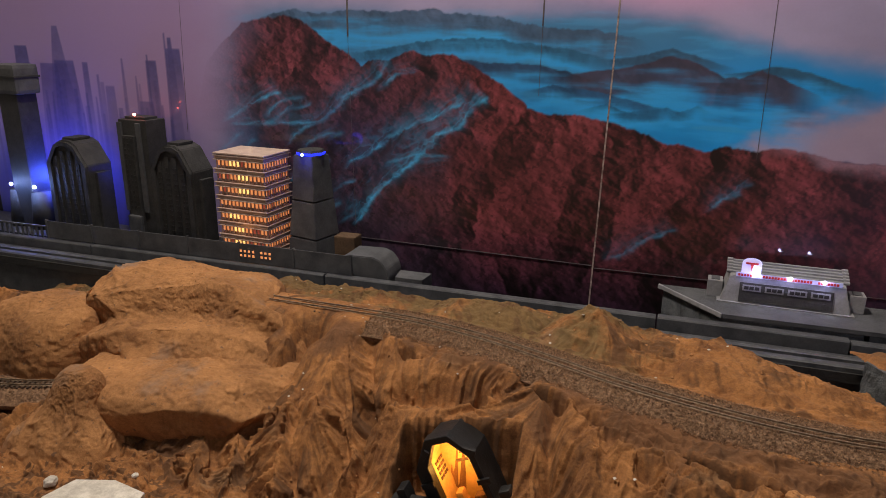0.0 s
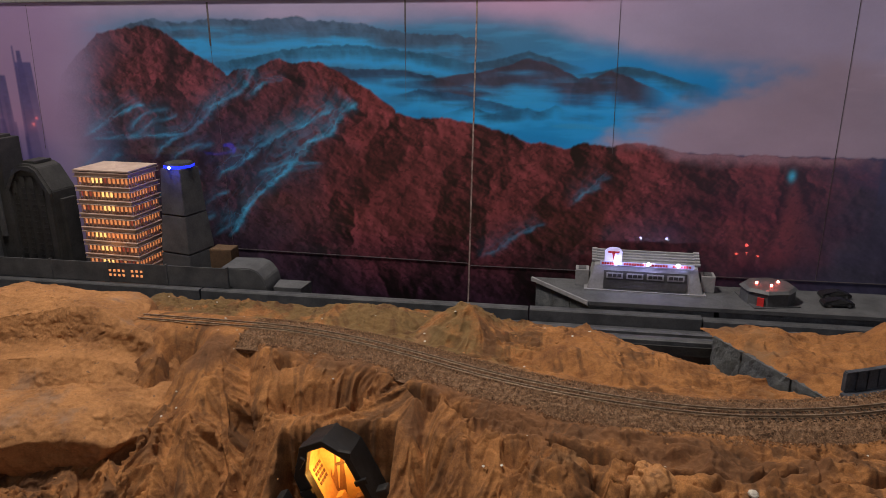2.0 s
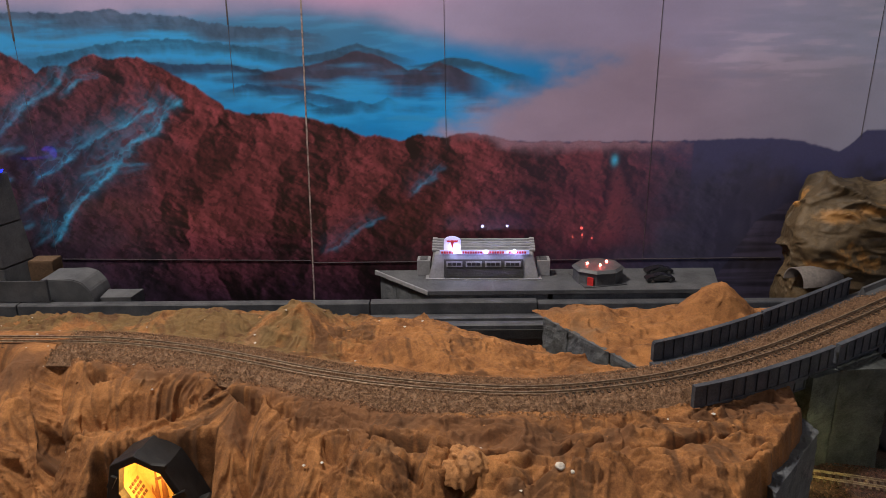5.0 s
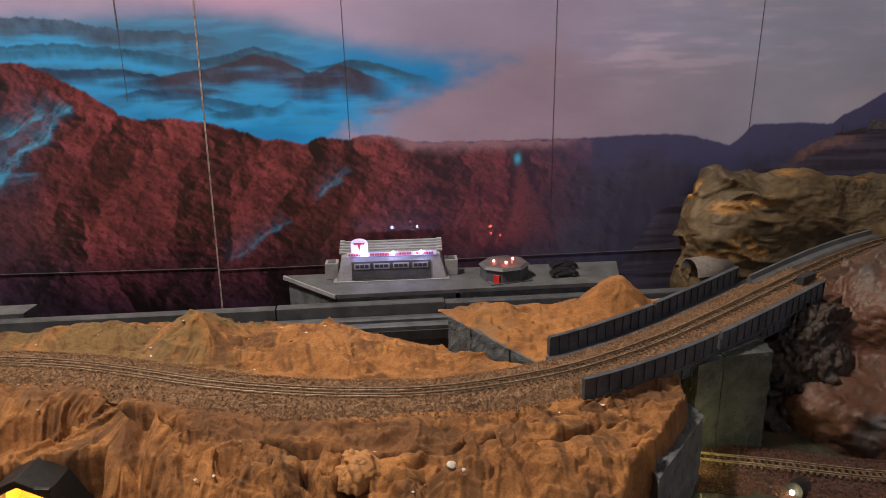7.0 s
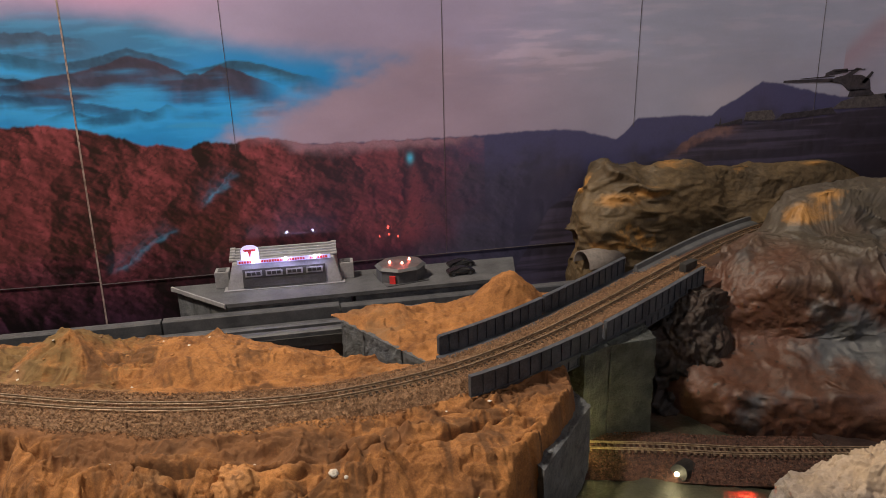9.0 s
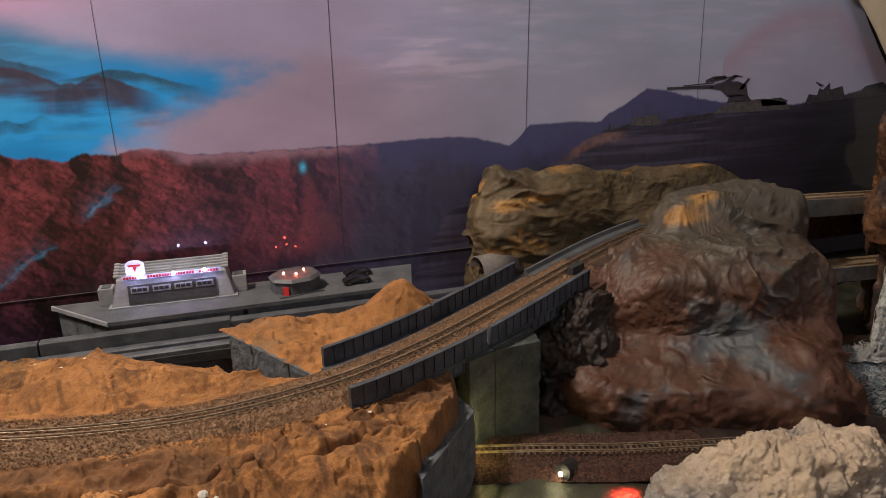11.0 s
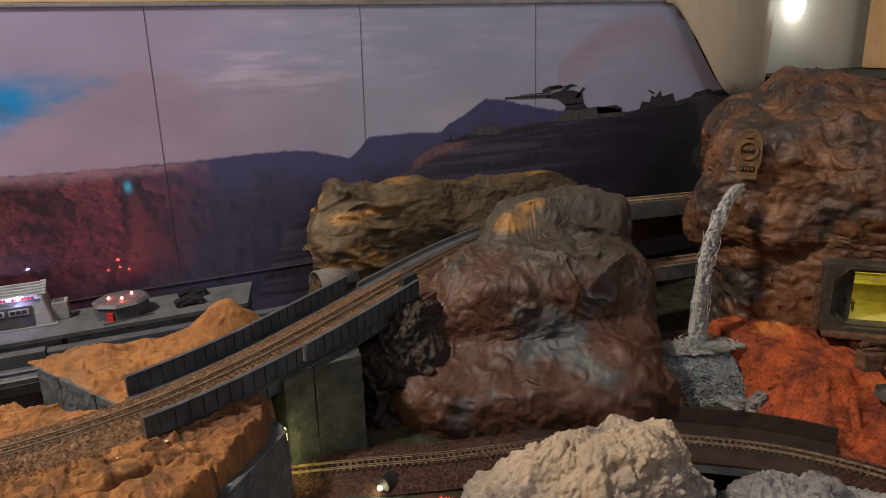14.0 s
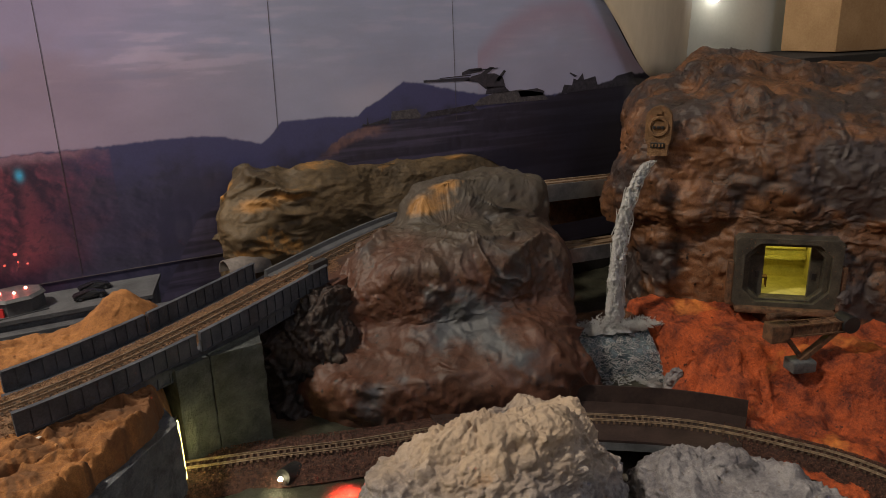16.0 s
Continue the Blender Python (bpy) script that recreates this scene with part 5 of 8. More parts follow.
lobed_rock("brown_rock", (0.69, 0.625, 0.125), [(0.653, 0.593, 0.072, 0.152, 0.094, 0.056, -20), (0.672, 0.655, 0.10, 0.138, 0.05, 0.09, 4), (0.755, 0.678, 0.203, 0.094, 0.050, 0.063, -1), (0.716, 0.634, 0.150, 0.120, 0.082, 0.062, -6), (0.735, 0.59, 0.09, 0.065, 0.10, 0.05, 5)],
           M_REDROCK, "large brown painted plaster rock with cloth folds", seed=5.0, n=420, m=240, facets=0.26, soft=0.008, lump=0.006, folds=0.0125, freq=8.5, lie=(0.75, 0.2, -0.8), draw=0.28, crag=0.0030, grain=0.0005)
lobed_rock("ochre_rock", (0.69, 0.81, 0.18), [(0.573, 0.811, 0.166, 0.092, 0.041, 0.101, 2), (0.759, 0.818, 0.171, 0.130, 0.034, 0.088, 1), (0.726, 0.796, 0.123, 0.148, 0.017, 0.090, 7)],
           M_OCHREROCK, "long ochre and grey painted plaster rock", seed=6.0, n=420, m=200, facets=0.14, soft=0.008, low=0.09, shape=(4.5, 1.0, 2.0), lump=0.006, folds=0.0125, freq=9, lie=(1.0, 0, -0.45), draw=0.25, crag=0.0020, grain=0.0005)
rock("pale_boulder", [(0.02, 0.585, 0.375, 0.125, 0.064, 0), (0.06, 0.588, 0.375, 0.120, 0.062, 0), (0.09, 0.595, 0.38, 0.100, 0.055, 0), (0.113, 0.604, 0.386, 0.080, 0.046, 0), (0.128, 0.612, 0.391, 0.056, 0.032, 0), (0.133, 0.612, 0.392, 0.020, 0.012, 0)], M_WHITEROCK, "craggy pale plaster boulder beside the lower track", seed=8.0, lump=0.012, folds=0.004, grain=0.0008, freq=15, n=420, m=220, draw=0.7, crag=0.0070, pits=0.0014)


def gild(ob, spots):
    """Gold dry-brushed over some crests: (x, y, z, reach) each."""
    me = ob.data
    co = np.zeros(len(me.vertices) * 3)
    me.vertices.foreach_get("co", co)
    co = co.reshape(-1, 3)
    a = np.zeros(len(co))
    for x, y, z, r in spots:
        a = np.maximum(a, np.exp(-(((co - np.array((x, y, z))) * np.array((0.45, 1, 1.6))) ** 2).sum(1) / r ** 2))
    v = np.stack([a, a, a, np.ones(len(co))], -1)
    me.color_attributes.new("gilt", "FLOAT_COLOR", "POINT").data.foreach_set("color", v.astype(np.float32).ravel())


gild(bpy.data.objects["brown_rock"], ((0.675, 0.655, 0.240, 0.020), (0.71, 0.66, 0.256, 0.012)))
gild(bpy.data.objects["pale_boulder"], ((0.582, 0.350, 0.112, 0.014),))
gild(bpy.data.objects["ochre_rock"], ((0.515, 0.775, 0.238, 0.016), (0.56, 0.775, 0.245, 0.013), (0.60, 0.80, 0.268, 0.014), (0.515, 0.772, 0.185, 0.015), (0.80, 0.80, 0.262, 0.010)))
for m_ in (M_REDROCK, M_OCHREROCK, M_WHITEROCK):
    coats(m_, "gilt", ((0, (0.33, 0.16, 0.04), 70, 0.85, 1.35, 0.8),))
mount_rows = loft([(0.03, 1.19, 0.528, 0.238, 0.178, -42.5), (0.12, 1.19, 0.528, 0.238, 0.178, -42.5), (0.195, 1.19, 0.528, 0.238, 0.178, -42.5), (0.222, 1.19, 0.528, 0.243, 0.190, -42.5), (0.28, 1.19, 0.53, 0.238, 0.183, -42.5), (0.318, 1.195, 0.535, 0.228, 0.168, -42.5), (0.345, 1.225, 0.545, 0.19, 0.135, -42.5), (0.376, 1.24, 0.565, 0.165, 0.085, -42.5), (0.390, 1.25, 0.575, 0.10, 0.03, -42.5)], 480, 240, 5.0)
mount_rows = skin(mount_rows, grid_normals(mount_rows, mount_rows.mean((0, 1))), 7.0, lump=0.024, folds=0.009, freq=7, lie=(1, -0.9, -0.25), draw=0.35, crag=0.0085, pits=0.0012, grain=0.0012)
mount = bmesh.new()
mount.from_mesh(grid_mesh("mount", mount_rows, M_MOUNT))
DOOR_C, DOOR_U, DOOR_N = Vector((1.004, 0.437, 0.0)), Vector((0.737, -0.676, 0.0)), Vector((-0.676, -0.737, 0.0))
gone = []
for f in mount.faces:
    q = f.calc_center_median() - DOOR_C
    if abs(q.dot(DOOR_U)) < 0.050 and 0.118 < q.z < 0.199 and -0.12 < q.dot(DOOR_N) < 0.06:
        gone.append(f)
bmesh.ops.delete(mount, geom=gone, context="FACES")
tagged(mesh_ob("red_mountain", mount, M_MOUNT, smooth=True), "tall red and brown painted mountain with a bunker door", "rock")
rock("buttress_rock", [(0.03, 0.965, 0.605, 0.035, 0.04, 0), (0.15, 0.965, 0.605, 0.032, 0.035, 0), (0.27, 0.96, 0.60, 0.032, 0.03, 0), (0.312, 0.958, 0.60, 0.024, 0.022, 0), (0.322, 0.958, 0.60, 0.01, 0.01, 0)], M_MOUNT, "narrow dark rock buttress beside the mountain", seed=17.0, lump=0.006, folds=0.004, crag=0.004)
rock("pale_stone", [(0.02, 0.705, 0.385, 0.022, 0.022, 0), (0.05, 0.705, 0.385, 0.02, 0.02, 0), (0.065, 0.703, 0.388, 0.012, 0.012, 0), (0.069, 0.703, 0.388, 0.004, 0.004, 0)], M_WHITEROCK, "small pale plaster stone", seed=19.0, lump=0.006, folds=0.002, grain=0.0011, freq=30, n=140, m=80, draw=0.8, crag=0.004, pits=0.0018)
rock("pale_slab", [(0.02, 0.78, 0.285, 0.10, 0.048, -62), (0.045, 0.782, 0.287, 0.095, 0.044, -62), (0.060, 0.786, 0.29, 0.08, 0.032, -62), (0.064, 0.788, 0.29, 0.04, 0.012, -62)], M_WHITEROCK, "low pale plaster slab rock", seed=9.0, lump=0.006, folds=0.002, grain=0.0011, freq=26, draw=0.8, crag=0.0045, pits=0.0018)

# ---- guideway along the mural, platform, city base ----
def run(name, x0, x1, prof, material, label, cat="track bed"):
    """A straight length along x with a profile of (y, z) pairs."""
    bm = bmesh.new()
    a = [bm.verts.new((x0, y, z)) for y, z in prof]
    b = [bm.verts.new((x1, y, z)) for y, z in prof]
    k = len(prof)
    for i in range(k):
        bm.faces.new((a[i], a[(i + 1) % k], b[(i + 1) % k], b[i]))
    bm.faces.new(a)
    bm.faces.new(b[::-1])
    bmesh.ops.recalc_face_normals(bm, faces=bm.faces[:])
    return tagged(mesh_ob(name, bm, material), label, cat, kind="structure")


run("guideway", -1.1, 0.50, [(0.7185, 0.0), (0.7185, 0.1345), (0.7205, 0.136), (0.727, 0.136), (0.727, 0.1335), (0.734, 0.1335), (0.734, 0.1365), (0.7375, 0.1375), (0.741, 0.1365), (0.741, 0.1335), (0.754, 0.1335), (0.754, 0.0)], M_GREY, "grey elevated guideway bed along the mural")
for x0, x1, z in ((-1.1, -0.78, 0.1465), (-0.778, -0.41, 0.147), (-0.408, -0.005, 0.147), (-0.003, 0.185, 0.1475), (0.187, 0.5, 0.1455)):
    run("parapet", x0, x1, [(0.756, 0.10), (0.756, z - 0.0015), (0.757, z), (0.7665, z), (0.7665, 0.10)], M_GREY, "grey parapet beam behind the guideway", "parapet")
run("edging", -1.1, 0.50, [(0.7155, 0.12), (0.7155, 0.1305), (0.7178, 0.1305), (0.7178, 0.12)], M_DGREY, "dark edging along the guideway's front", "trim")
M_PLAT = mat("grey_platform_paint", (0.055, 0.057, 0.064), (0.105, 0.107, 0.117), 40, 0.75, 0.4, 14)
tagged(mesh_ob("platform_top", prism_bm([(-0.004, 0.842), (0.064, 0.768), (0.394, 0.768), (0.412, 0.842)], 0.1515, 0.156), M_PLAT), "grey painted card platform under the charging station", "platform", kind="structure")
for o in ([(0.0, 0.84), (0.0205, 0.8165), (0.12, 0.8165), (0.12, 0.84)], [(0.022, 0.815), (0.041, 0.794), (0.16, 0.794), (0.16, 0.815)], [(0.0425, 0.7925), (0.064, 0.7695), (0.2, 0.7695), (0.2, 0.7925)], [(0.205, 0.77), (0.39, 0.77), (0.408, 0.84), (0.205, 0.84)]):
    tagged(mesh_ob("platform_block", prism_bm(o, 0.0, 0.151), M_FOAM), "grey foam block carrying the platform", "block", "platform blocks", kind="structure")
edge_run = spline([(-0.006, 0.8415, 0.1545), (0.018, 0.8150, 0.1545), (0.041, 0.7900, 0.1545), (0.0625, 0.7665, 0.1545)], 0.0015)
edge_bm = bmesh.new()
rows_e = []
for i, p in enumerate(edge_run):
    w_ = 0.0005 + 0.0014 * abs(fbm(p * 130, 3))
    rows_e.append([edge_bm.verts.new(p + Vector(v)) for v in ((-w_ * 0.7, -w_ * 0.7, -0.0022 - w_), (-w_ * 0.5, -w_ * 0.5, 0.0016), (w_, w_, 0.0021), (w_, w_, -0.004))])
for a_, b_ in zip(rows_e, rows_e[1:]):
    for k in range(4):
        edge_bm.faces.new((a_[k], b_[k], b_[(k + 1) % 4], a_[(k + 1) % 4]))
edge_bm.faces.new(rows_e[0])
edge_bm.faces.new(rows_e[-1][::-1])
bmesh.ops.recalc_face_normals(edge_bm, faces=edge_bm.faces[:])
tagged(mesh_ob("platform_edge", edge_bm, M_LGREY), "pale scraped edge of the platform card", "trim", kind="structure")
tagged(mesh_ob("city_base", box_bm(-1.1, -0.375, 0.768, 0.858, 0.0, 0.148), M_DGREY), "dark base under the model city", "platform", kind="structure")
gb = flat_bm([(-0.388, 0.0), (-0.388, 0.171), (-0.350, 0.172), (-0.339, 0.168), (-0.331, 0.158), (-0.328, 0.146), (-0.328, 0.0)], 0.773, 0.045)
bmesh.ops.bevel(gb, geom=gb.edges[:], offset=0.0012, segments=2, affect="EDGES")
tagged(mesh_ob("grey_block", gb, M_PLAT), "grey painted foam block with a rounded shoulder beside the fence", "block")
tagged(mesh_ob("low_block", prism_bm([(-0.319, 0.772), (-0.283, 0.772), (-0.280, 0.80), (-0.322, 0.80)], 0.0, 0.150), M_PLAT), "low grey foam block beside the guideway", "block")
tagged(mesh_ob("tan_block", box_bm(-0.422, -0.392, 0.812, 0.835, 0.0, 0.182, 0.002), M_BUFF), "dull tan foam block beside the tapered tower", "block")

# foam blocks round the bridge
def foam_bm(outline, z0, z1, seed=0.0):
    """A hand-cut foam block: pitted faces and crumbled edges."""
    bm = prism_bm(outline, z0, z1)
    bmesh.ops.triangulate(bm, faces=[f for f in bm.faces if len(f.verts) > 4])
    for k in range(5):
        long = [e for e in bm.edges if e.calc_length() > 0.0038]
        bmesh.ops.subdivide_edges(bm, edges=long, cuts=1, use_grid_fill=True)
    bm.normal_update()
    for v in bm.verts:
        p = v.co * 140 + Vector((seed, 0, 0))
        v.co += v.normal * (0.0016 * fbm(p, 3) + 0.0010 * fbm(p * 3.1, 2)) + Vector((fbm(p * 0.5, 2), fbm(p * 0.5 + Vector((9, 0, 0)), 2), 0)) * 0.0012
    return bm


for o, z1 in (([(0.184, 0.690), (0.2035, 0.657), (0.29, 0.66), (0.29, 0.714), (0.215, 0.714)], 0.156), ([(0.2045, 0.6555), (0.2345, 0.606), (0.30, 0.65), (0.30, 0.6585)], 0.156), ([(0.2355, 0.6045), (0.263, 0.559), (0.44, 0.672), (0.44, 0.712), (0.31, 0.712)], 0.156)):
    tagged(mesh_ob("foam_block", foam_bm(o, 0.0, z1), M_FOAM), "dark grey foam block under the sand patch", "block", "foam blocks")


def patch_height(x, y):
    z = 0.1615 + 0.006 * fb(x * 38, y * 38, 131, 4) + 0.006 * (0.12 - np.abs(fb(x * 26, y * 60, 135, 4, 0.6))) * 1.6
    for bx, by, h, rx, ry in ((0.362, 0.683, 0.034, 0.028, 0.018), (0.345, 0.668, 0.012, 0.03, 0.02), (0.225, 0.683, 0.008, 0.03, 0.018)):
        d = np.sqrt(((x - bx) / rx) ** 2 + ((y - by) / ry) ** 2)
        z = z + h * np.maximum(0, 1.02 - 0.62 * np.sqrt(d * d + 0.05))
    # inside distance to the four straight sides
    rim = np.minimum.reduce([(x - 0.1845) * 0.857 + (y - 0.690) * 0.515, 0.7125 - y, (y - 0.561) * 0.843 - (x - 0.264) * 0.537, 0.438 - x])
    rim = rim - 0.0015 + 0.0015 * fb(x * 90, y * 90, 141, 2)
    return 0.1555 + (z - 0.1555) * ss(-0.001, 0.008, rim) + 0.0012 * fb(x * 300, y * 300, 139, 2), rim


xs, ys = np.arange(0.175, 0.455, 0.0018), np.arange(0.55, 0.722, 0.0018)
X, Y = np.meshgrid(xs, ys)
Z, D = patch_height(X, Y)
idx = np.arange(X.size).reshape(X.shape)
f = np.stack([idx[:-1, :-1], idx[:-1, 1:], idx[1:, 1:], idx[1:, :-1]], -1).reshape(-1, 4)
f = f[(D.ravel()[f].min(1) > -0.002)]
me = bpy.data.meshes.new("sand_patch")
me.from_pydata(np.stack([X.ravel(), Y.ravel(), Z.ravel()], 1).tolist(), [], f.tolist())
me.polygons.foreach_set("use_smooth", [True] * len(me.polygons))
me.materials.append(M_SAND)
tagged(new("sand_patch", me), "ochre sand with a small heap on the foam blocks", "sand", kind="structure")
tagged(mesh_ob("foam_abutment", foam_bm([(0.312, 0.425), (0.379, 0.502), (0.373, 0.535), (0.29, 0.535)], 0.0, 0.137), M_FOAM), "bluish grey foam block at the plateau's end", "block")
tagged(mesh_ob("bridge_pier", foam_bm([(0.386, 0.535), (0.415, 0.548), (0.405, 0.585), (0.375, 0.575)], 0.0, 0.166), M_PIER), "bluish grey foam pier under the bridge", "pier", "bridge piers")
tagged(mesh_ob("bridge_pier", foam_bm([(0.416, 0.5485), (0.462, 0.553), (0.468, 0.60), (0.410, 0.59)], 0.0, 0.166), M_PIER), "grey green foam pier under the bridge", "pier", "bridge piers")
rock("dark_rock", [(0.02, 0.525, 0.62, 0.05, 0.05, 0), (0.09, 0.525, 0.62, 0.042, 0.045, 0), (0.15, 0.532, 0.632, 0.034, 0.038, 0), (0.176, 0.54, 0.64, 0.016, 0.02, 0)], M_DARKROCK, "dark craggy rock under the bridge's end", seed=23.0, lump=0.010, folds=0.007, grain=0.0014, freq=16, n=200, m=110, crag=0.006)

# ---- railway tracks ----
TIE = bmesh.new()
box_bm(-0.0011, 0.0011, -0.0088, 0.0088, -0.0014, 0.0002, 0.0002, TIE)
TIE_MESH = bpy.data.meshes.new("sleeper")
TIE.to_mesh(TIE_MESH)
TIE.free()
TIE_MESH.materials.append(M_TIE)


def rail_profile(s, k=1.0):
    c = s * 0.0048
    return [(c - 0.0008 * k, 0), (c + 0.0008 * k, 0), (c + 0.0008 * k, 0.0003), (c + 0.0003, 0.0005), (c + 0.0003, 0.0014), (c + 0.0005, 0.0016), (c + 0.0004, 0.0021), (c - 0.0004, 0.0021), (c - 0.0005, 0.0016), (c - 0.0003, 0.0014), (c - 0.0003, 0.0005), (c - 0.0008 * k, 0.0003)]


def track(path, label, sink, gap=0.0056, buried=-9.0):
    tr = empty("railway_track")
    for s in (-1, 1):
        part("rail", sweep_bm(path, rail_profile(s)), M_RAIL, tr)
    for p, fw, sd in frames_along(spline([tuple(q) for q in path[::4]] + [tuple(path[-1])], gap)):
        o = new("sleeper", TIE_MESH)
        o.parent = tr
        o.matrix_basis = Matrix.Translation(p + Vector((0, 0, -sink - (0.0025 if p.x < buried else 0.0) + random.uniform(-0.0003, 0.0003)))) @ pose(0, 0, 0, 0, 0, math.degrees(math.atan2(fw.y, fw.x)) + random.uniform(-1.5, 1.5))
    return tagged(tr, label, "track", "railway tracks")


def ballast(name, path, half, count, material, label, skip=None, seed=1, sink=0.002):
    """A bed and many small angular stones on it."""
    rng = random.Random(seed)
    fr = frames_along(path)
    vs, fs = [], []
    for i in range(count):
        p, fw, sd = fr[rng.randrange(len(fr))]
        a = rng.uniform(-1, 1)
        a = math.copysign(abs(a) ** 0.85, a) * half
        h = -sink - 0.006 * max(0, abs(a) - half * 0.62) / (half * 0.38) * 0.9
        c = p + fw * rng.uniform(-0.002, 0.002) + sd * a + Vector((0, 0, h + rng.uniform(-0.0004, 0.0007)))
        r = rng.uniform(0.0005, 0.0011)
        b = len(vs)
        for d in ((1, 0, 0), (-0.5, 0.87, 0), (-0.5, -0.87, 0), (0, 0, 0.9), (0.1, 0, -0.8)):
            vs.append(c + Vector([v * r * rng.uniform(0.7, 1.3) for v in d]))
        fs += [(b, b + 1, b + 3), (b + 1, b + 2, b + 3), (b + 2, b, b + 3), (b + 1, b, b + 4), (b + 2, b + 1, b + 4), (b, b + 2, b + 4)]
    me = bpy.data.meshes.new(name)
    me.from_pydata([tuple(v) for v in vs], [], fs)
    me.materials.append(material)
    tagged(new(name, me), label, "ballast", kind="stuff")
    bed = sweep_bm(path[::3] + [path[-1]], [(-half, -0.010), (-half * 0.62, -sink - 0.0006), (half * 0.62, -sink - 0.0006), (half, -0.010), (half * 0.9, -0.016), (-half * 0.9, -0.016)])
    tagged(mesh_ob(name + "_bed", bed, material), label + ", packed underneath", "ballast", kind="structure")


track(main_path, "rusty model railway track winding over the sandy plateau", 0.0012, buried=0.17)
plateau_run = [p for p in main_path if -0.28 < p.x < 0.565]
ballast("ballast", plateau_run, 0.034, 20000, M_BALLAST, "brown stone ballast along the plateau track", seed=3, sink=0.0013)
ballast("rock_ballast", [p for p in main_path if p.x >= 0.56], 0.016, 1800, M_BALLAST, "brown stone ballast along the upper track", seed=4)
LOW = [(0.30, 0.556, 0.080), (0.396, 0.527, 0.080), (0.45, 0.511, 0.080), (0.487, 0.50, 0.079), (0.526, 0.491, 0.077), (0.60, 0.482, 0.071), (0.66, 0.473, 0.067), (0.714, 0.454, 0.064), (0.765, 0.423, 0.062), (0.807, 0.391, 0.061), (0.841, 0.354, 0.060), (0.866, 0.314, 0.060), (0.887, 0.274, 0.060), (0.90, 0.22, 0.060), (0.905, 0.17, 0.060)]
low_path = spline(LOW, 0.004)
track(low_path, "model railway track curving across the lower ground", 0.0002)
ballast("lower_ballast", [p for p in low_path if p.x < 0.62], 0.036, 6500, M_REDBALLAST, "dark red brown ballast along the lower track", seed=5)
ballast("curve_ballast", [p for p in low_path if p.x > 0.835], 0.026, 5000, M_REDBALLAST, "red brown ballast along the curve", seed=6)
LEFT = spline([(-0.80, 0.47, 0.088), (-0.70, 0.48, 0.088), (-0.61, 0.50, 0.088), (-0.56, 0.53, 0.088)], 0.004)
track(LEFT, "short model railway track entering the sandy rocks", 0.0002)
ballast("left_ballast", LEFT, 0.03, 1500, M_BALLAST, "brown ballast on the short track", seed=7)
plate_run = [p for p in low_path if 0.60 < p.x < 0.848 and p.y > 0.34]
tagged(mesh_ob("track_deck", sweep_bm(plate_run, [(-0.036, -0.004), (0.034, -0.004), (0.034, -0.0015), (-0.036, -0.0015)]), M_BROWNPLATE), "dark brown deck plate under the curved track", "deck")
tagged(mesh_ob("barrier", sweep_bm(plate_run, [(0.0345, -0.004), (0.0365, -0.004), (0.0375, 0.0155), (0.036, 0.0155)]), M_BROWNPLATE), "dark brown barrier plate behind the curved track", "barrier")
run_deck = sweep_bm(plate_run, [(-0.0362, -0.012), (-0.034, -0.012), (-0.034, -0.0042), (-0.0362, -0.0042)])
tagged(mesh_ob("deck_beam", run_deck, M_STEEL), "thin grey beam along the deck's edge", "beam")

# ---- girder bridge ----
bridge = empty("girder_bridge")
bp = [p for p in main_path if 0.268 < p.x < 0.528]


def girder(path, side, off, z0, z1, name="girder"):
    prof = [(side * off - 0.0008, z0), (side * off + 0.0008, z0), (side * off + 0.0008, z1), (side * off - 0.0008, z1)]
    g = part(name, sweep_bm(path, prof), M_GIRDER, bridge)
    cap = [(side * off - 0.0022, z1), (side * off + 0.0022, z1), (side * off + 0.0022, z1 + 0.001), (side * off - 0.0022, z1 + 0.001)]
    part("flange", sweep_bm(path, cap), M_GIRDER, g)
    foot = [(side * off - 0.002, z0 - 0.0008), (side * off + 0.002, z0 - 0.0008), (side * off + 0.002, z0), (side * off - 0.002, z0)]
    part("flange", sweep_bm(path, foot), M_GIRDER, g)
    rib = bpy.data.meshes.get("rib_%d" % round((z1 - z0) * 1e4))
    if rib is None:
        b = box_bm(-0.0005, 0.0005, -0.0021, 0.0021, 0, z1 - z0, 0.0)
        rib = bpy.data.meshes.new("rib_%d" % round((z1 - z0) * 1e4))
        b.to_mesh(rib)
        b.free()
        rib.materials.append(M_GIRDER)
    for p, fw, sd in frames_along(spline([tuple(q) for q in path[::4]] + [tuple(path[-1])], 0.0108)):
        o = new("rib", rib)
        o.parent = g
        o.matrix_basis = Matrix.Translation(p + sd * side * off + Vector((0, 0, z0))) @ pose(0, 0, 0, 0, 0, math.degrees(math.atan2(fw.y, fw.x)))
    return g


girder([p for p in main_path if 0.272 < p.x < 0.395], 1, 0.037, -0.004, 0.0125)
girder([p for p in main_path if 0.395 < p.x < 0.512], 1, 0.0375, -0.004, 0.0125)
girder([p for p in main_path if 0.262 < p.x < 0.39], -1, 0.0385, -0.005, 0.0115)
girder([p for p in main_path if 0.39 < p.x < 0.535], -1, 0.039, -0.005, 0.0115)
girder([p for p in main_path if 0.325 < p.x < 0.50], -1, 0.0335, -0.0205, -0.0065, "lower_girder")
part("deck", sweep_bm(bp, [(-0.036, -0.012), (0.036, -0.012), (0.036, -0.0045), (-0.036, -0.0045)]), M_GIRDER, bridge)
tagged(bridge, "blue-grey plate girder bridge with ribbed sides", "bridge")
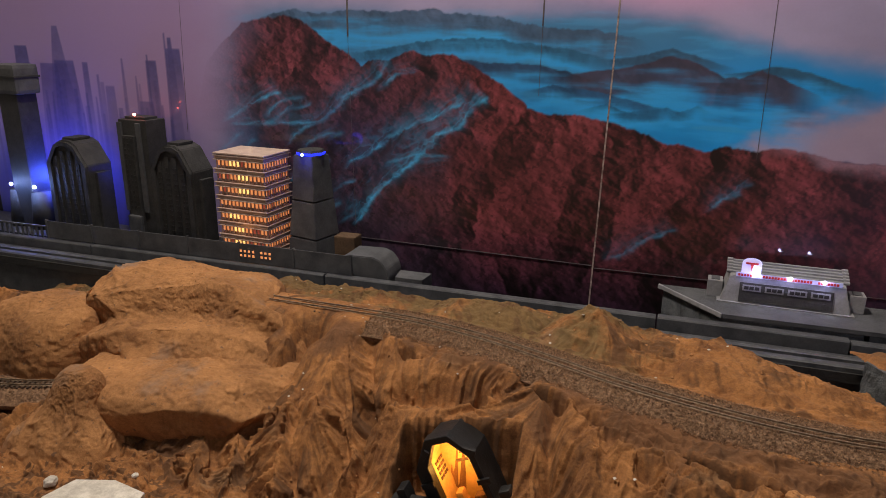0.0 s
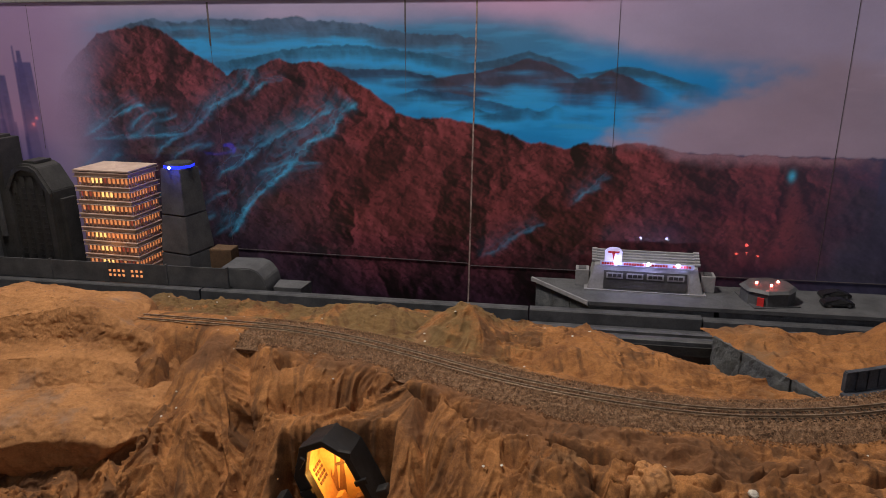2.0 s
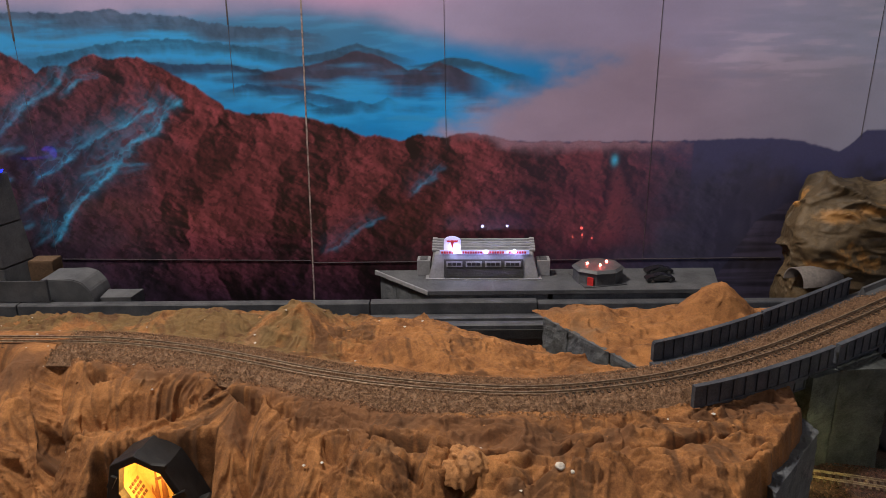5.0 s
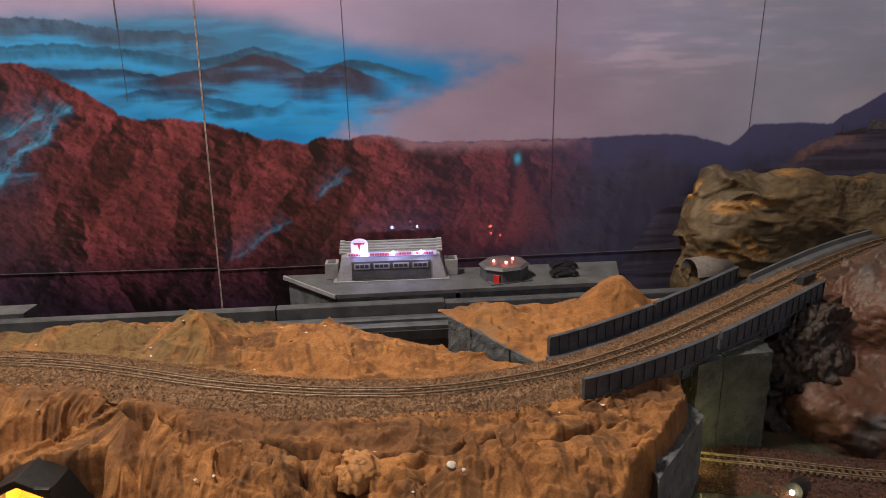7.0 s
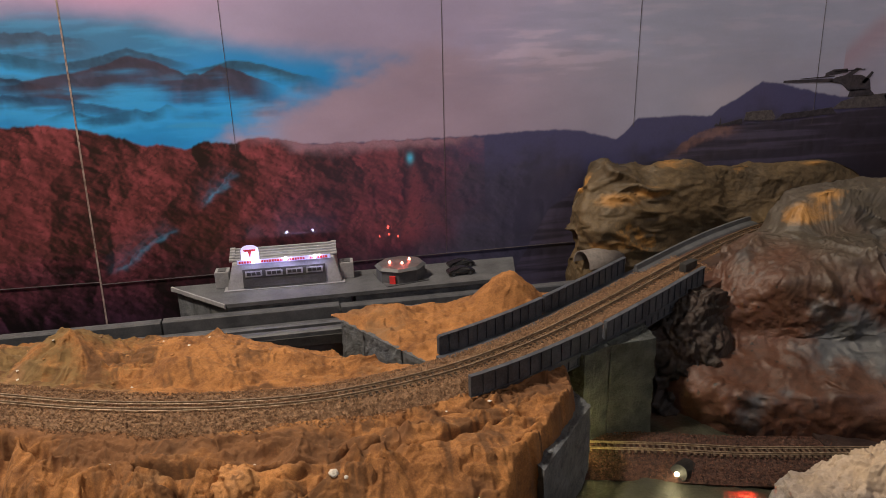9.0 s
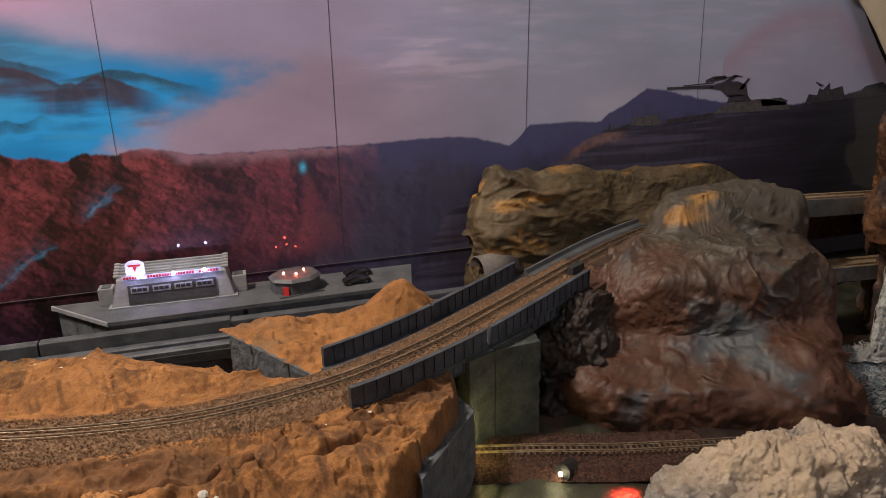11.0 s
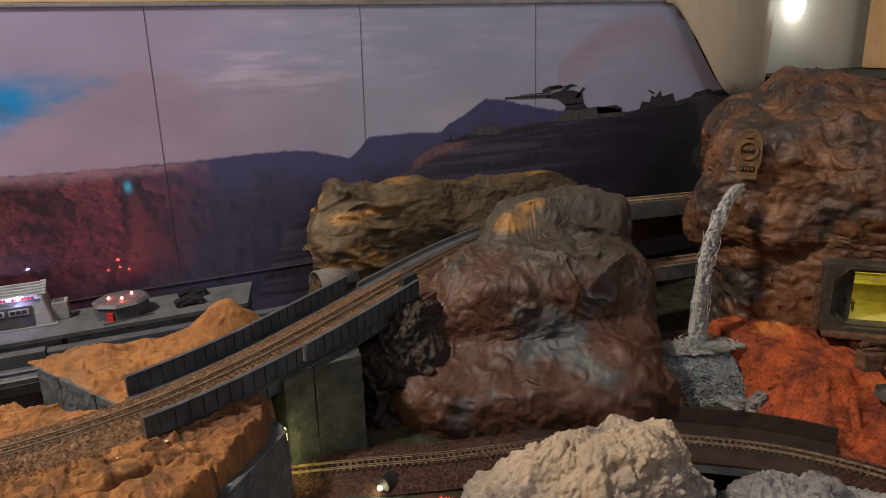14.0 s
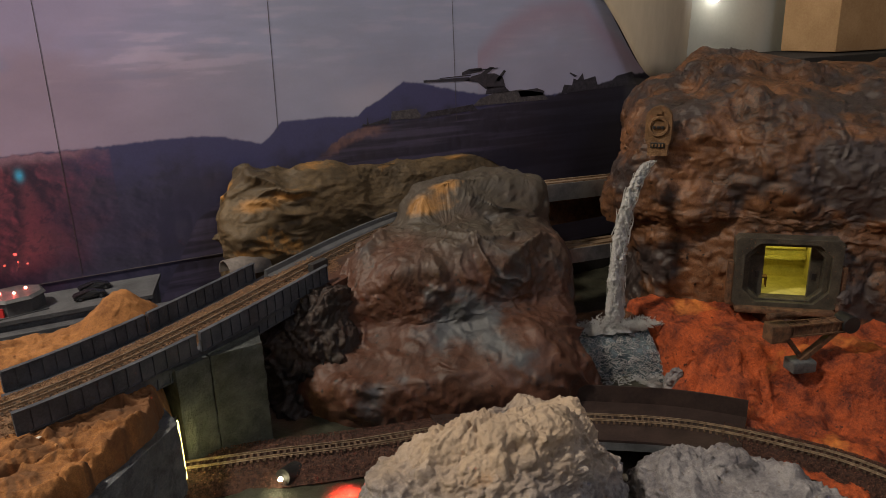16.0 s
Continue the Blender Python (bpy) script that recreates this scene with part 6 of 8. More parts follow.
wallrun = [p for p in main_path if 0.51 < p.x < 0.80]
tagged(mesh_ob("plaster_kerb", sweep_bm(wallrun, [(0.0145, -0.006), (0.018, -0.0015), (0.0235, 0.0005), (0.0250, 0.0052), (0.0272, 0.0055), (0.028, 0.003), (0.028, -0.015)]), M_PLAT), "smeared grey plaster kerb beside the upper track", "kerb")
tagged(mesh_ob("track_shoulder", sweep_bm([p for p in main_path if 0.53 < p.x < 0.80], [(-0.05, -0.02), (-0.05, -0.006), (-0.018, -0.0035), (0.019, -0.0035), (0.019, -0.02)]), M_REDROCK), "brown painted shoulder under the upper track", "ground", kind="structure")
tagged(mesh_ob("abutment_stub", box_bm(-0.012, 0.012, -0.004, 0.004, -0.01, 0.007, 0.001), M_DGREY), "small dark stub wall at the bridge's end", "stub").matrix_world = pose(0.553, 0.663, 0.188, 0, 0, 32)
# half pipe tunnel mouth by the ochre rock
bm = bmesh.new()
for s, r in ((0, 0.018), (1, 0.0162)):
    for k in range(13):
        a = math.pi * k / 12
        for d in (0, 0.05):
            bm.verts.new((math.cos(a) * r, d, math.sin(a) * r))
bm.verts.ensure_lookup_table()
for k in range(12):
    i = 2 * k
    bm.faces.new([bm.verts[j] for j in (i, i + 1, i + 3, i + 2)])
    bm.faces.new([bm.verts[26 + j] for j in (i, i + 2, i + 3, i + 1)])
    for e in (0, 1):
        bm.faces.new([bm.verts[j] for j in (i + e, i + 2 + e, 28 + i + e, 26 + i + e)])
bmesh.ops.recalc_face_normals(bm, faces=bm.faces[:])
tun = tagged(mesh_ob("tunnel_mouth", bm, M_PIPE, smooth=True), "pale grey half-pipe tunnel mouth set in the rock", "tunnel")
tun.matrix_world = pose(0.474, 0.764, 0.164, 0, 0, -78)
tun2 = tagged(copy_thing(tun, pose(0.848, 0.640, 0.168, 0, 0, 80)), "grey green half-pipe tunnel mouth beside the brown rock", "tunnel")
tun3 = tagged(copy_thing(tun, pose(-0.592, 0.565, 0.095, 0, 0, -20)), "grey half-pipe tunnel mouth between the sandy rocks", "tunnel")

# rear guideways behind the waterfall
for nm, a, b, h, lab in (("rear_guideway", (0.76, 0.70, 0.236), (1.08, 0.70, 0.222), 0.02, "aged guideway deck passing behind the waterfall"), ("rear_guideway", (0.76, 0.645, 0.166), (1.05, 0.645, 0.152), 0.016, "lower aged guideway deck behind the waterfall")):
    g = empty(nm)
    pa = [Vector(a) + (Vector(b) - Vector(a)) * k / 8 for k in range(9)]
    part("deck", sweep_bm(pa, [(-0.017, -0.003), (0.02, -0.003), (0.02, 0.0), (-0.017, 0.0)]), M_BRASS, g)
    part("side", sweep_bm(pa, [(-0.0195, -h), (-0.0172, -h), (-0.0172, 0.002), (-0.0195, 0.002)]), M_STEEL, g, "grey side plate")
    part("rail", sweep_bm(pa, [(-0.009, 0.0), (-0.0075, 0.0), (-0.0075, 0.002), (-0.009, 0.002)]), M_RAIL, g)
    part("rail", sweep_bm(pa, [(0.0075, 0.0), (0.009, 0.0), (0.009, 0.002), (0.0075, 0.002)]), M_RAIL, g)
    tagged(g, lab, "track", "rear guideways")
tagged(mesh_ob("backboard", box_bm(0.80, 1.08, 0.722, 0.726, 0.165, 0.215), M_RUST), "rust brown board under the upper guideway", "board")

# ---- charging station ----
M_LED_W = glow("white_led_glow", (0.75, 0.82, 1.0), 60.0)
M_LED_R = glow("red_led_glow", (1.0, 0.12, 0.08), 45.0)
M_LED_B = glow("blue_led_glow", (0.06, 0.09, 1.0), 40.0)
M_SIGN = glow("lit_sign_panel", (0.50, 0.52, 0.85), 0.22)
M_REDPAINT = mat("red_sign_paint", (0.40, 0.02, 0.02), (0.60, 0.03, 0.03), 80, 0.5, 0.0, 4)


def led(parent, place, material, r=0.0022):
    bm = bmesh.new()
    bmesh.ops.create_icosphere(bm, subdivisions=2, radius=r)
    o = part("led", bm, material, parent, "", True)
    o.location = place
    return o


st = empty("charging_station", (0.127, 0.806, 0.156), -1.5)
bm = bmesh.new()
w0, w1, d, h = 0.066, 0.058, 0.034, 0.030
pts = [(-w0, 0, 0), (w0, 0, 0), (w0, d, 0), (-w0, d, 0), (-w1, 0.006, h), (w1, 0.006, h), (w1, d, h + 0.010), (-w1, d, h + 0.010)]
vv = [bm.verts.new(p) for p in pts]
for q in ((0, 1, 5, 4), (1, 2, 6, 5), (2, 3, 7, 6), (3, 0, 4, 7), (4, 5, 6, 7), (3, 2, 1, 0)):
    bm.faces.new([vv[i] for i in q])
bmesh.ops.bevel(bm, geom=bm.edges[:], offset=0.0008, segments=2, affect="EDGES")
part("body", bm, M_LGREY, st)
part("plinth", box_bm(-w0 - 0.003, w0 + 0.003, -0.003, d, 0.0, 0.0016), M_LGREY, st)
fr = part("front_panel", box_bm(-0.047, 0.047, -0.0012, 0.002, 0.003, 0.0245), M_DGREY, st, "dark recessed front panel")
fr.matrix_basis = pose(0, -0.0005, 0, -11)
for i in range(4):
    cx = -0.0345 + 0.023 * i
    wn = part("window", box_bm(cx - 0.0095, cx + 0.0095, -0.0022, -0.0012, 0.0155, 0.0222), M_LGREY, fr)
    for k in range(3):
        part("pane", box_bm(cx - 0.0078 + 0.0054 * k, cx - 0.0032 + 0.0054 * k, -0.0029, -0.0023, 0.0172, 0.0208), M_BLACK, fr)
for k in range(5):
    y0 = 0.011 + k * 0.0050
    part("roof_louvre", box_bm(-w1 + 0.002, w1 - 0.002, y0, y0 + 0.0034, h + 0.0016 + k * 0.0019, h + 0.0036 + k * 0.0019, 0.0003), M_LGREY, st)
    for s in (-1, 1):
        bm = bmesh.new()
        bmesh.ops.create_cone(bm, cap_ends=True, segments=12, radius1=0.0022, radius2=0.0022, depth=0.006, matrix=pose(s * (w1 + 0.0005), y0 + 0.0017, h + 0.003 + k * 0.0019, 0, 90))
        part("pipe_end", bm, M_LGREY, st)
for s in (-1, 1):
    wg = part("wing", box_bm(min(s * (w0 - 0.002), s * (w0 + 0.014)), max(s * (w0 - 0.002), s * (w0 + 0.014)), 0.012, 0.030, 0.0, 0.020, 0.001), M_LGREY, st, "boxy grey side wing")
    x = s * (w0 + 0.006)
    part("wing_recess", box_bm(x - 0.0045, x + 0.0045, 0.0145, 0.0275, 0.0202, 0.0208), M_GREY, wg)
sg = part("name_board", box_bm(-0.052, 0.054, 0.004, 0.0052, h + 0.0005, h + 0.0050), M_SIGN, st, "lit strip of a name board with red lettering bars")
for x0, x1 in ((-0.050, -0.034), (-0.025, 0.000), (0.004, 0.026), (0.030, 0.052)):
    x = x0
    while x < x1 - 0.001:
        part("letter_bar", box_bm(x, min(x + 0.0022, x1), 0.0032, 0.0039, h + 0.0014, h + 0.0040), M_REDPAINT, sg)
        x += 0.0030
bm = bmesh.new()
arc = [(-0.010, 0.0), (0.010, 0.0), (0.010, 0.012)] + [(0.010 * math.cos(a), 0.012 + 0.006 * math.sin(a)) for a in [math.pi * k / 12 for k in range(1, 12)]] + [(-0.010, 0.012)]
flat = flat_bm([(x - 0.037, z + h + 0.004) for x, z in arc], 0.0065, 0.001)
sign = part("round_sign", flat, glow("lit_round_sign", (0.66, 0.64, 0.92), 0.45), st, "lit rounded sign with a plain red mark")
mk = flat_bm([(-0.0440, h + 0.0170), (-0.0300, h + 0.0170), (-0.0310, h + 0.0148), (-0.0352, h + 0.0148), (-0.0370, h + 0.0060), (-0.0388, h + 0.0148), (-0.0430, h + 0.0148)], 0.0055, 0.0008)
part("mark", mk, M_REDPAINT, sign)
for x in (-0.034, 0.003, 0.036):
    led(st, (x, 0.0028, h + 0.0042), M_LED_W, 0.0019)
tagged(st, "grey charging station model with a lit sign and white lamps", "building")
for x in (0.094, 0.130, 0.163):
    point_lamp("station_lamp", (x, 0.801, 0.1905), 0.014, (0.55, 0.5, 1.0), 0.0015)

# octagonal hut with red lamps
hut = empty("octagonal_hut", (0.262, 0.804, 0.156), 12)
bm = bmesh.new()
for z, r in ((0.0, 0.0295), (0.0155, 0.029)):
    for k in range(8):
        a = math.pi / 8 + math.pi * k / 4
        bm.verts.new((r * math.cos(a), r * 0.9 * math.sin(a), z))
bm.verts.ensure_lookup_table()
for k in range(8):
    bm.faces.new([bm.verts[i] for i in (k, (k + 1) % 8, 8 + (k + 1) % 8, 8 + k)])
bm.faces.new([bm.verts[i] for i in range(8, 16)])
bm.faces.new([bm.verts[7 - i] for i in range(8)])
part("body", bm, M_GREY, hut)
bm = bmesh.new()
bmesh.ops.create_cone(bm, cap_ends=True, segments=8, radius1=0.0315, radius2=0.0275, depth=0.003, matrix=pose(0, 0, 0.0171, 0, 0, 22.5))
for v in bm.verts:
    v.co.y *= 0.9
part("roof", bm, M_GREY, hut)
part("plinth", box_bm(-0.026, 0.026, -0.026, 0.026, 0.0, 0.0012), M_GREY, hut)
dr = part("door", box_bm(-0.0035, 0.0035, -0.0282, -0.0262, 0.001, 0.0105), M_REDPAINT, hut, "red lit doorway")
dr.matrix_basis = pose(0, 0, 0, 0, 0, -40)
for x, y in ((0.0, -0.006), (-0.012, 0.004), (0.013, 0.005)):
    led(hut, (x, y, 0.0198), M_LED_R, 0.0015)
tagged(hut, "grey octagonal hut with red lamps on its roof", "building")
point_lamp("hut_lamp", (0.262, 0.80, 0.186), 0.011, (1.0, 0.10, 0.08), 0.002)


def car(place, rz):
    c = empty("model_car", place, rz)
    prof = [(-0.0165, 0.002), (-0.0165, 0.005), (-0.014, 0.0068), (-0.007, 0.0085), (0.0, 0.0098), (0.006, 0.0092), (0.011, 0.0068), (0.0162, 0.0055), (0.0168, 0.002)]
    bm = bmesh.new()
    a = [bm.verts.new((x, -0.0065 + (0.0014 if z > 0.007 else 0), z)) for x, z in prof]
    b = [bm.verts.new((x, 0.0065 - (0.0014 if z > 0.007 else 0), z)) for x, z in prof]
    k = len(prof)
    for i in range(k):
        bm.faces.new((a[i], a[(i + 1) % k], b[(i + 1) % k], b[i]))
    bm.faces.new(a[::-1])
    bm.faces.new(b)
    bmesh.ops.recalc_face_normals(bm, faces=bm.faces[:])
    bmesh.ops.bevel(bm, geom=bm.edges[:], offset=0.0005, segments=2, affect="EDGES")
    part("body", bm, M_CARPAINT, c)
    for x in (-0.0105, 0.0105):
        for s in (-1, 1):
            bm = bmesh.new()
            bmesh.ops.create_cone(bm, cap_ends=True, segments=16, radius1=0.0027, radius2=0.0027, depth=0.0022, matrix=pose(x, s * 0.0060, 0.0027, 90))
            w = part("wheel", bm, M_BLACK, c)
            bm = bmesh.new()
            bmesh.ops.create_cone(bm, cap_ends=True, segments=12, radius1=0.0014, radius2=0.0014, depth=0.0004, matrix=pose(x, s * 0.0073, 0.0027, 90))
            part("rim", bm, M_GREY, w)
    return tagged(c, "small glossy black model car on the platform", "car", "parked model cars")


M_CARPAINT = mat("black_car_paint", (0.008, 0.008, 0.01), (0.014, 0.014, 0.017), 40, 0.25, 0.0, 4, coat=0.6)
car((0.333, 0.796, 0.156), 6)
car((0.339, 0.823, 0.156), 8)

# ---- model city ----
M_TOWERPINK = mat("pinkish_tower_plastic", (0.42, 0.30, 0.25), (0.55, 0.42, 0.36), 60, 0.55, 0.1, 6)
WARM = [glow("warm_window_glow", (1.0, 0.36, 0.12), 0.95), glow("bright_window_glow", (1.0, 0.55, 0.16), 2.2), glow("dim_window_glow", (0.7, 0.16, 0.10), 0.3)]
office = empty("office_tower", (-0.531, 0.800, 0.148), -4)
W2, D2, FL = 0.0385, 0.028, 0.0176
rng = random.Random(5)
panes = []
for mm_ in WARM:
    b = box_bm(-0.0023, 0.0023, -0.0003, 0.0003, 0, 0.0066)
    pm = bpy.data.meshes.new("window")
    b.to_mesh(pm)
    b.free()
    pm.materials.append(mm_)
    panes.append(pm)
part("core", box_bm(-W2 + 0.004, W2 - 0.004, -D2 + 0.004, D2 - 0.004, 0, 0.14), M_TOWERPINK, office)
for i in range(8):
    z = 0.001 + i * FL
    bm = box_bm(-W2, W2, -D2, D2, z + 0.0098, z + 0.0142, 0.0006)
    box_bm(-W2 - 0.0016, W2 + 0.0016, -D2 - 0.0016, D2 + 0.0016, z + 0.0138, z + 0.0152, 0.0003, bm)
    box_bm(-W2 - 0.0016, W2 + 0.0016, -D2 - 0.0016, D2 + 0.0016, z + 0.0086, z + 0.0098, 0.0003, bm)
    nfx, nfy = 12, 9
    for k in range(nfx + 1):
        x = -W2 + 0.002 + (2 * W2 - 0.004) * k / nfx
        box_bm(x - 0.0006, x + 0.0006, -D2 + 0.0015, -D2 + 0.003, z - 0.003, z + 0.009, 0.0, bm)
    for k in range(nfy + 1):
        y = -D2 + 0.002 + (2 * D2 - 0.004) * k / nfy
        box_bm(W2 - 0.003, W2 - 0.0015, y - 0.0006, y + 0.0006, z - 0.003, z + 0.009, 0.0, bm)
    storey = part("storey", bm, M_TOWERPINK, office)
    hot = rng.randrange(3, 8)
    for k in range(nfx):
        x = -W2 + 0.002 + (2 * W2 - 0.004) * (k + 0.5) / nfx
        o = new("window", panes[1 if abs(k - hot) < 2 and i != 4 else (2 if rng.random() < 0.16 else 0)])
        o.parent = storey
        o.matrix_basis = pose(x, -D2 + 0.0038, z + 0.0012)
    for k in range(nfy):
        y = -D2 + 0.002 + (2 * D2 - 0.004) * (k + 0.5) / nfy
        o = new("window", panes[2 if rng.random() < 0.2 else 0])
        o.parent = storey
        o.matrix_basis = pose(W2 - 0.0038, y, z + 0.0012, 0, 0, 90)
bm = box_bm(-W2 - 0.0015, W2 + 0.0015, -D2 - 0.0015, D2 + 0.0015, 0.1405, 0.1425, 0.0005)
box_bm(-W2 + 0.003, W2 - 0.003, -D2 + 0.003, D2 - 0.003, 0.1375, 0.139, 0.0, bm)
part("roof_rim", bm, M_TOWERPINK, office)
bm = bmesh.new()
bmesh.ops.create_cone(bm, cap_ends=True, segments=4, radius1=0.016, radius2=0.002, depth=0.005, matrix=pose(0, 0, 0.1448, 0, 0, 45))
part("roof_peak", bm, M_TOWERPINK, office)
tagged(office, "pinkish office tower model with rows of lit orange windows", "building")
point_lamp("office_light", (-0.525, 0.762, 0.20), 0.006, (1.0, 0.45, 0.15), 0.01)

tap = empty("tapered_tower", (-0.448, 0.808, 0.148), -14)
for z0, z1, r0, r1 in ((0.0, 0.034, 0.0255, 0.0232), (0.0352, 0.083, 0.0230, 0.0195), (0.0842, 0.142, 0.0193, 0.0160)):
    bm = bmesh.new()
    bmesh.ops.create_cone(bm, cap_ends=True, segments=4, radius1=r0 * 1.414, radius2=r1 * 1.414, depth=z1 - z0, matrix=pose(0, 0, (z0 + z1) / 2, 0, 0, 45))
    bmesh.ops.bevel(bm, geom=bm.edges[:], offset=0.0008, segments=2, affect="EDGES")
    part("shaft", bm, M_GREY, tap)
bm = bmesh.new()
bmesh.ops.create_cone(bm, cap_ends=True, segments=8, radius1=0.0180, radius2=0.0190, depth=0.0030, matrix=pose(0, 0, 0.1438))
part("light_ring", bm, glow("blue_ring_glow", (0.02, 0.03, 1.0), 3.0), tap, "glowing blue light ring")
bm = bmesh.new()
bmesh.ops.create_cone(bm, cap_ends=True, segments=8, radius1=0.0180, radius2=0.0168, depth=0.003, matrix=pose(0, 0, 0.1470))
part("cap", bm, M_DGREY, tap)
led(tap, (0.002, -0.0186, 0.1440), glow("bright_blue_led", (0.2, 0.3, 1.0), 20.0), 0.002)
tagged(tap, "tapered grey tower with a glowing blue ring under its cap", "building")
point_lamp("tower_ring_light", (-0.448, 0.776, 0.290), 0.03, (0.03, 0.05, 1.0), 0.01)


def arch_block(place, rz, w, d, h, label, cols=4, rows=17):
    b = empty("arched_block", place, rz)
    ol = [(-w, 0), (w, 0), (w, h - 0.034), (w * 0.5, h - 0.005), (w * 0.2, h), (-w * 0.2, h), (-w * 0.5, h - 0.005), (-w, h - 0.034)]
    bm = bmesh.new()
    a = [bm.verts.new((x, -d, z)) for x, z in ol]
    c = [bm.verts.new((x, d, z)) for x, z in ol]
    k = len(ol)
    for i in range(k):
        bm.faces.new((a[i], a[(i + 1) % k], c[(i + 1) % k], c[i]))
    bm.faces.new(a[::-1])
    bm.faces.new(c)
    bmesh.ops.recalc_face_normals(bm, faces=bm.faces[:])
    bmesh.ops.bevel(bm, geom=bm.edges[:], offset=0.001, segments=2, affect="EDGES")
    body = part("body", bm, M_DGREY, b)
    inn = [(x * 0.78, min(z, h - 0.03 + (z - h + 0.03) * 0.75) - 0.0 if z > 0 else 0.0) for x, z in ol]
    for i in range(k):
        (x0, z0), (x1, z1) = inn[i], inn[(i + 1) % k]
        (X0, Z0), (X1, Z1) = [(x * 0.98, z * 0.985) for x, z in (ol[i], ol[(i + 1) % k])]
        if i == 0:
            continue
        part("arch_rim", flat_bm([(x0, z0), (X0, Z0), (X1, Z1), (x1, z1)], -d - 0.0035, 0.0035), M_DGREY, body)
    part("roof_box", box_bm(-w * 0.28, w * 0.28, -d * 0.7, d * 0.7, h - 0.0005, h + 0.003, 0.0005), M_DGREY, b)
    for s in (-1, 1):
        part("buttress", box_bm(min(s * w, s * (w + 0.006)), max(s * w, s * (w + 0.006)), -d * 0.5, d * 0.6, 0, h - 0.045, 0.001), M_DGREY, b)
    pm = bpy.data.meshes.get("dark_window")
    if pm is None:
        q = box_bm(-0.0014, 0.0014, -0.0004, 0.0004, 0, 0.0034)
        pm = bpy.data.meshes.new("dark_window")
        q.to_mesh(pm)
        q.free()
        pm.materials.append(M_BLACK)
    for i in range(cols):
        x = -w * 0.56 + w * 1.12 * i / (cols - 1)
        part("mullion", box_bm(x - 0.0034, x + 0.0034, -d - 0.0016, -d + 0.001, 0.002, h - 0.012 - abs(x) * 0.55), M_DGREY, b)
        for j in range(rows):
            for e in (-1, 1):
                z = 0.008 + j * 0.0074
                if z < h - 0.022 - abs(x) * 0.6:
                    o = new("window", pm)
                    o.parent = b
                    o.matrix_basis = pose(x + e * 0.0019, -d - 0.0018, z)
    return tagged(b, label, "building", "arched apartment blocks")


arch_block((-0.645, 0.803, 0.148), -6, 0.036, 0.020, 0.145, "dark grey arched apartment block model with small windows")
arch_block((-0.833, 0.812, 0.148), -6, 0.040, 0.021, 0.140, "dark grey arched apartment block model with a flat roof box")
tw = empty("dark_tower", (-0.727, 0.828, 0.148), -6)
part("body", box_bm(-0.026, 0.026, -0.018, 0.018, 0, 0.172, 0.0015), M_DGREY, tw)
for x in (-0.023, 0.012):
    part("pilaster", box_bm(x - 0.004, x + 0.004, -0.021, -0.0175, 0.04, 0.168, 0.001), M_GREY, tw)
part("bay", box_bm(-0.016, 0.006, -0.024, -0.0175, 0.0, 0.150, 0.001), M_DGREY, tw)
part("base_step", box_bm(-0.016, 0.008, -0.030, -0.0235, 0.0, 0.036, 0.002), M_GREY, tw)
pm = bpy.data.meshes["dark_window"]
for i in range(3):
    for j in range(14):
        o = new("window", pm)
        o.parent = tw
        o.matrix_basis = pose(-0.0115 + i * 0.0066, -0.0242, 0.046 + j * 0.0075)
part("roof_plant", box_bm(-0.019, 0.019, -0.012, 0.012, 0.1715, 0.1755, 0.0008), M_DGREY, tw)
led(tw, (0.003, -0.014, 0.179), M_LED_R, 0.0022)
led(tw, (0.030, -0.018, 0.052), glow("small_orange_led", (1.0, 0.25, 0.05), 10.0), 0.0008)
tagged(tw, "tall dark tower model with a red lamp on its roof", "building")
point_lamp("tower_red_light", (-0.724, 0.808, 0.335), 0.003, (1.0, 0.1, 0.06), 0.002)
col = empty("column_tower", (-0.935, 0.815, 0.148), -6)
part("shaft", box_bm(-0.020, 0.020, -0.016, 0.016, 0.0, 0.225, 0.002), M_DGREY, col)
part("head", box_bm(-0.027, 0.027, -0.020, 0.020, 0.20, 0.243, 0.006), M_GREY, col)
part("head_band", box_bm(-0.028, 0.028, -0.021, 0.021, 0.2235, 0.227, 0.001), M_DGREY, col)
for s in (-1, 1):
    bm = bmesh.new()
    bmesh.ops.create_cone(bm, cap_ends=True, segments=20, radius1=0.020, radius2=0.014, depth=0.055, matrix=pose(s * 0.024, -0.004, 0.0275))
    part("side_turret", bm, M_DGREY, col, "", True)
    led(col, (s * 0.026, -0.016, 0.0645), M_LED_W, 0.0024)
tagged(col, "dark column tower model flanked by two bright white blue lamps", "building")
for x, z in ((-0.962, 0.215), (-0.908, 0.215)):
    point_lamp("city_lamp", (x, 0.785, z), 0.12, (0.25, 0.38, 1.0), 0.002)
point_lamp("city_blue_light", (-0.895, 0.828, 0.225), 0.6, (0.05, 0.09, 1.0), 0.004)
blue = empty("blue_lamp", (-0.765, 0.845, 0.236))
led(blue, (0, 0, 0), M_LED_B, 0.0026)
part("stem", box_bm(-0.0008, 0.0008, -0.0008, 0.0008, -0.088, -0.002), M_BLACK, blue)
tagged(blue, "small blue lamp on a thin stem", "lamp")
point_lamp("blue_lamp_light", (-0.765, 0.838, 0.236), 0.03, (0.05, 0.09, 1.0), 0.002)

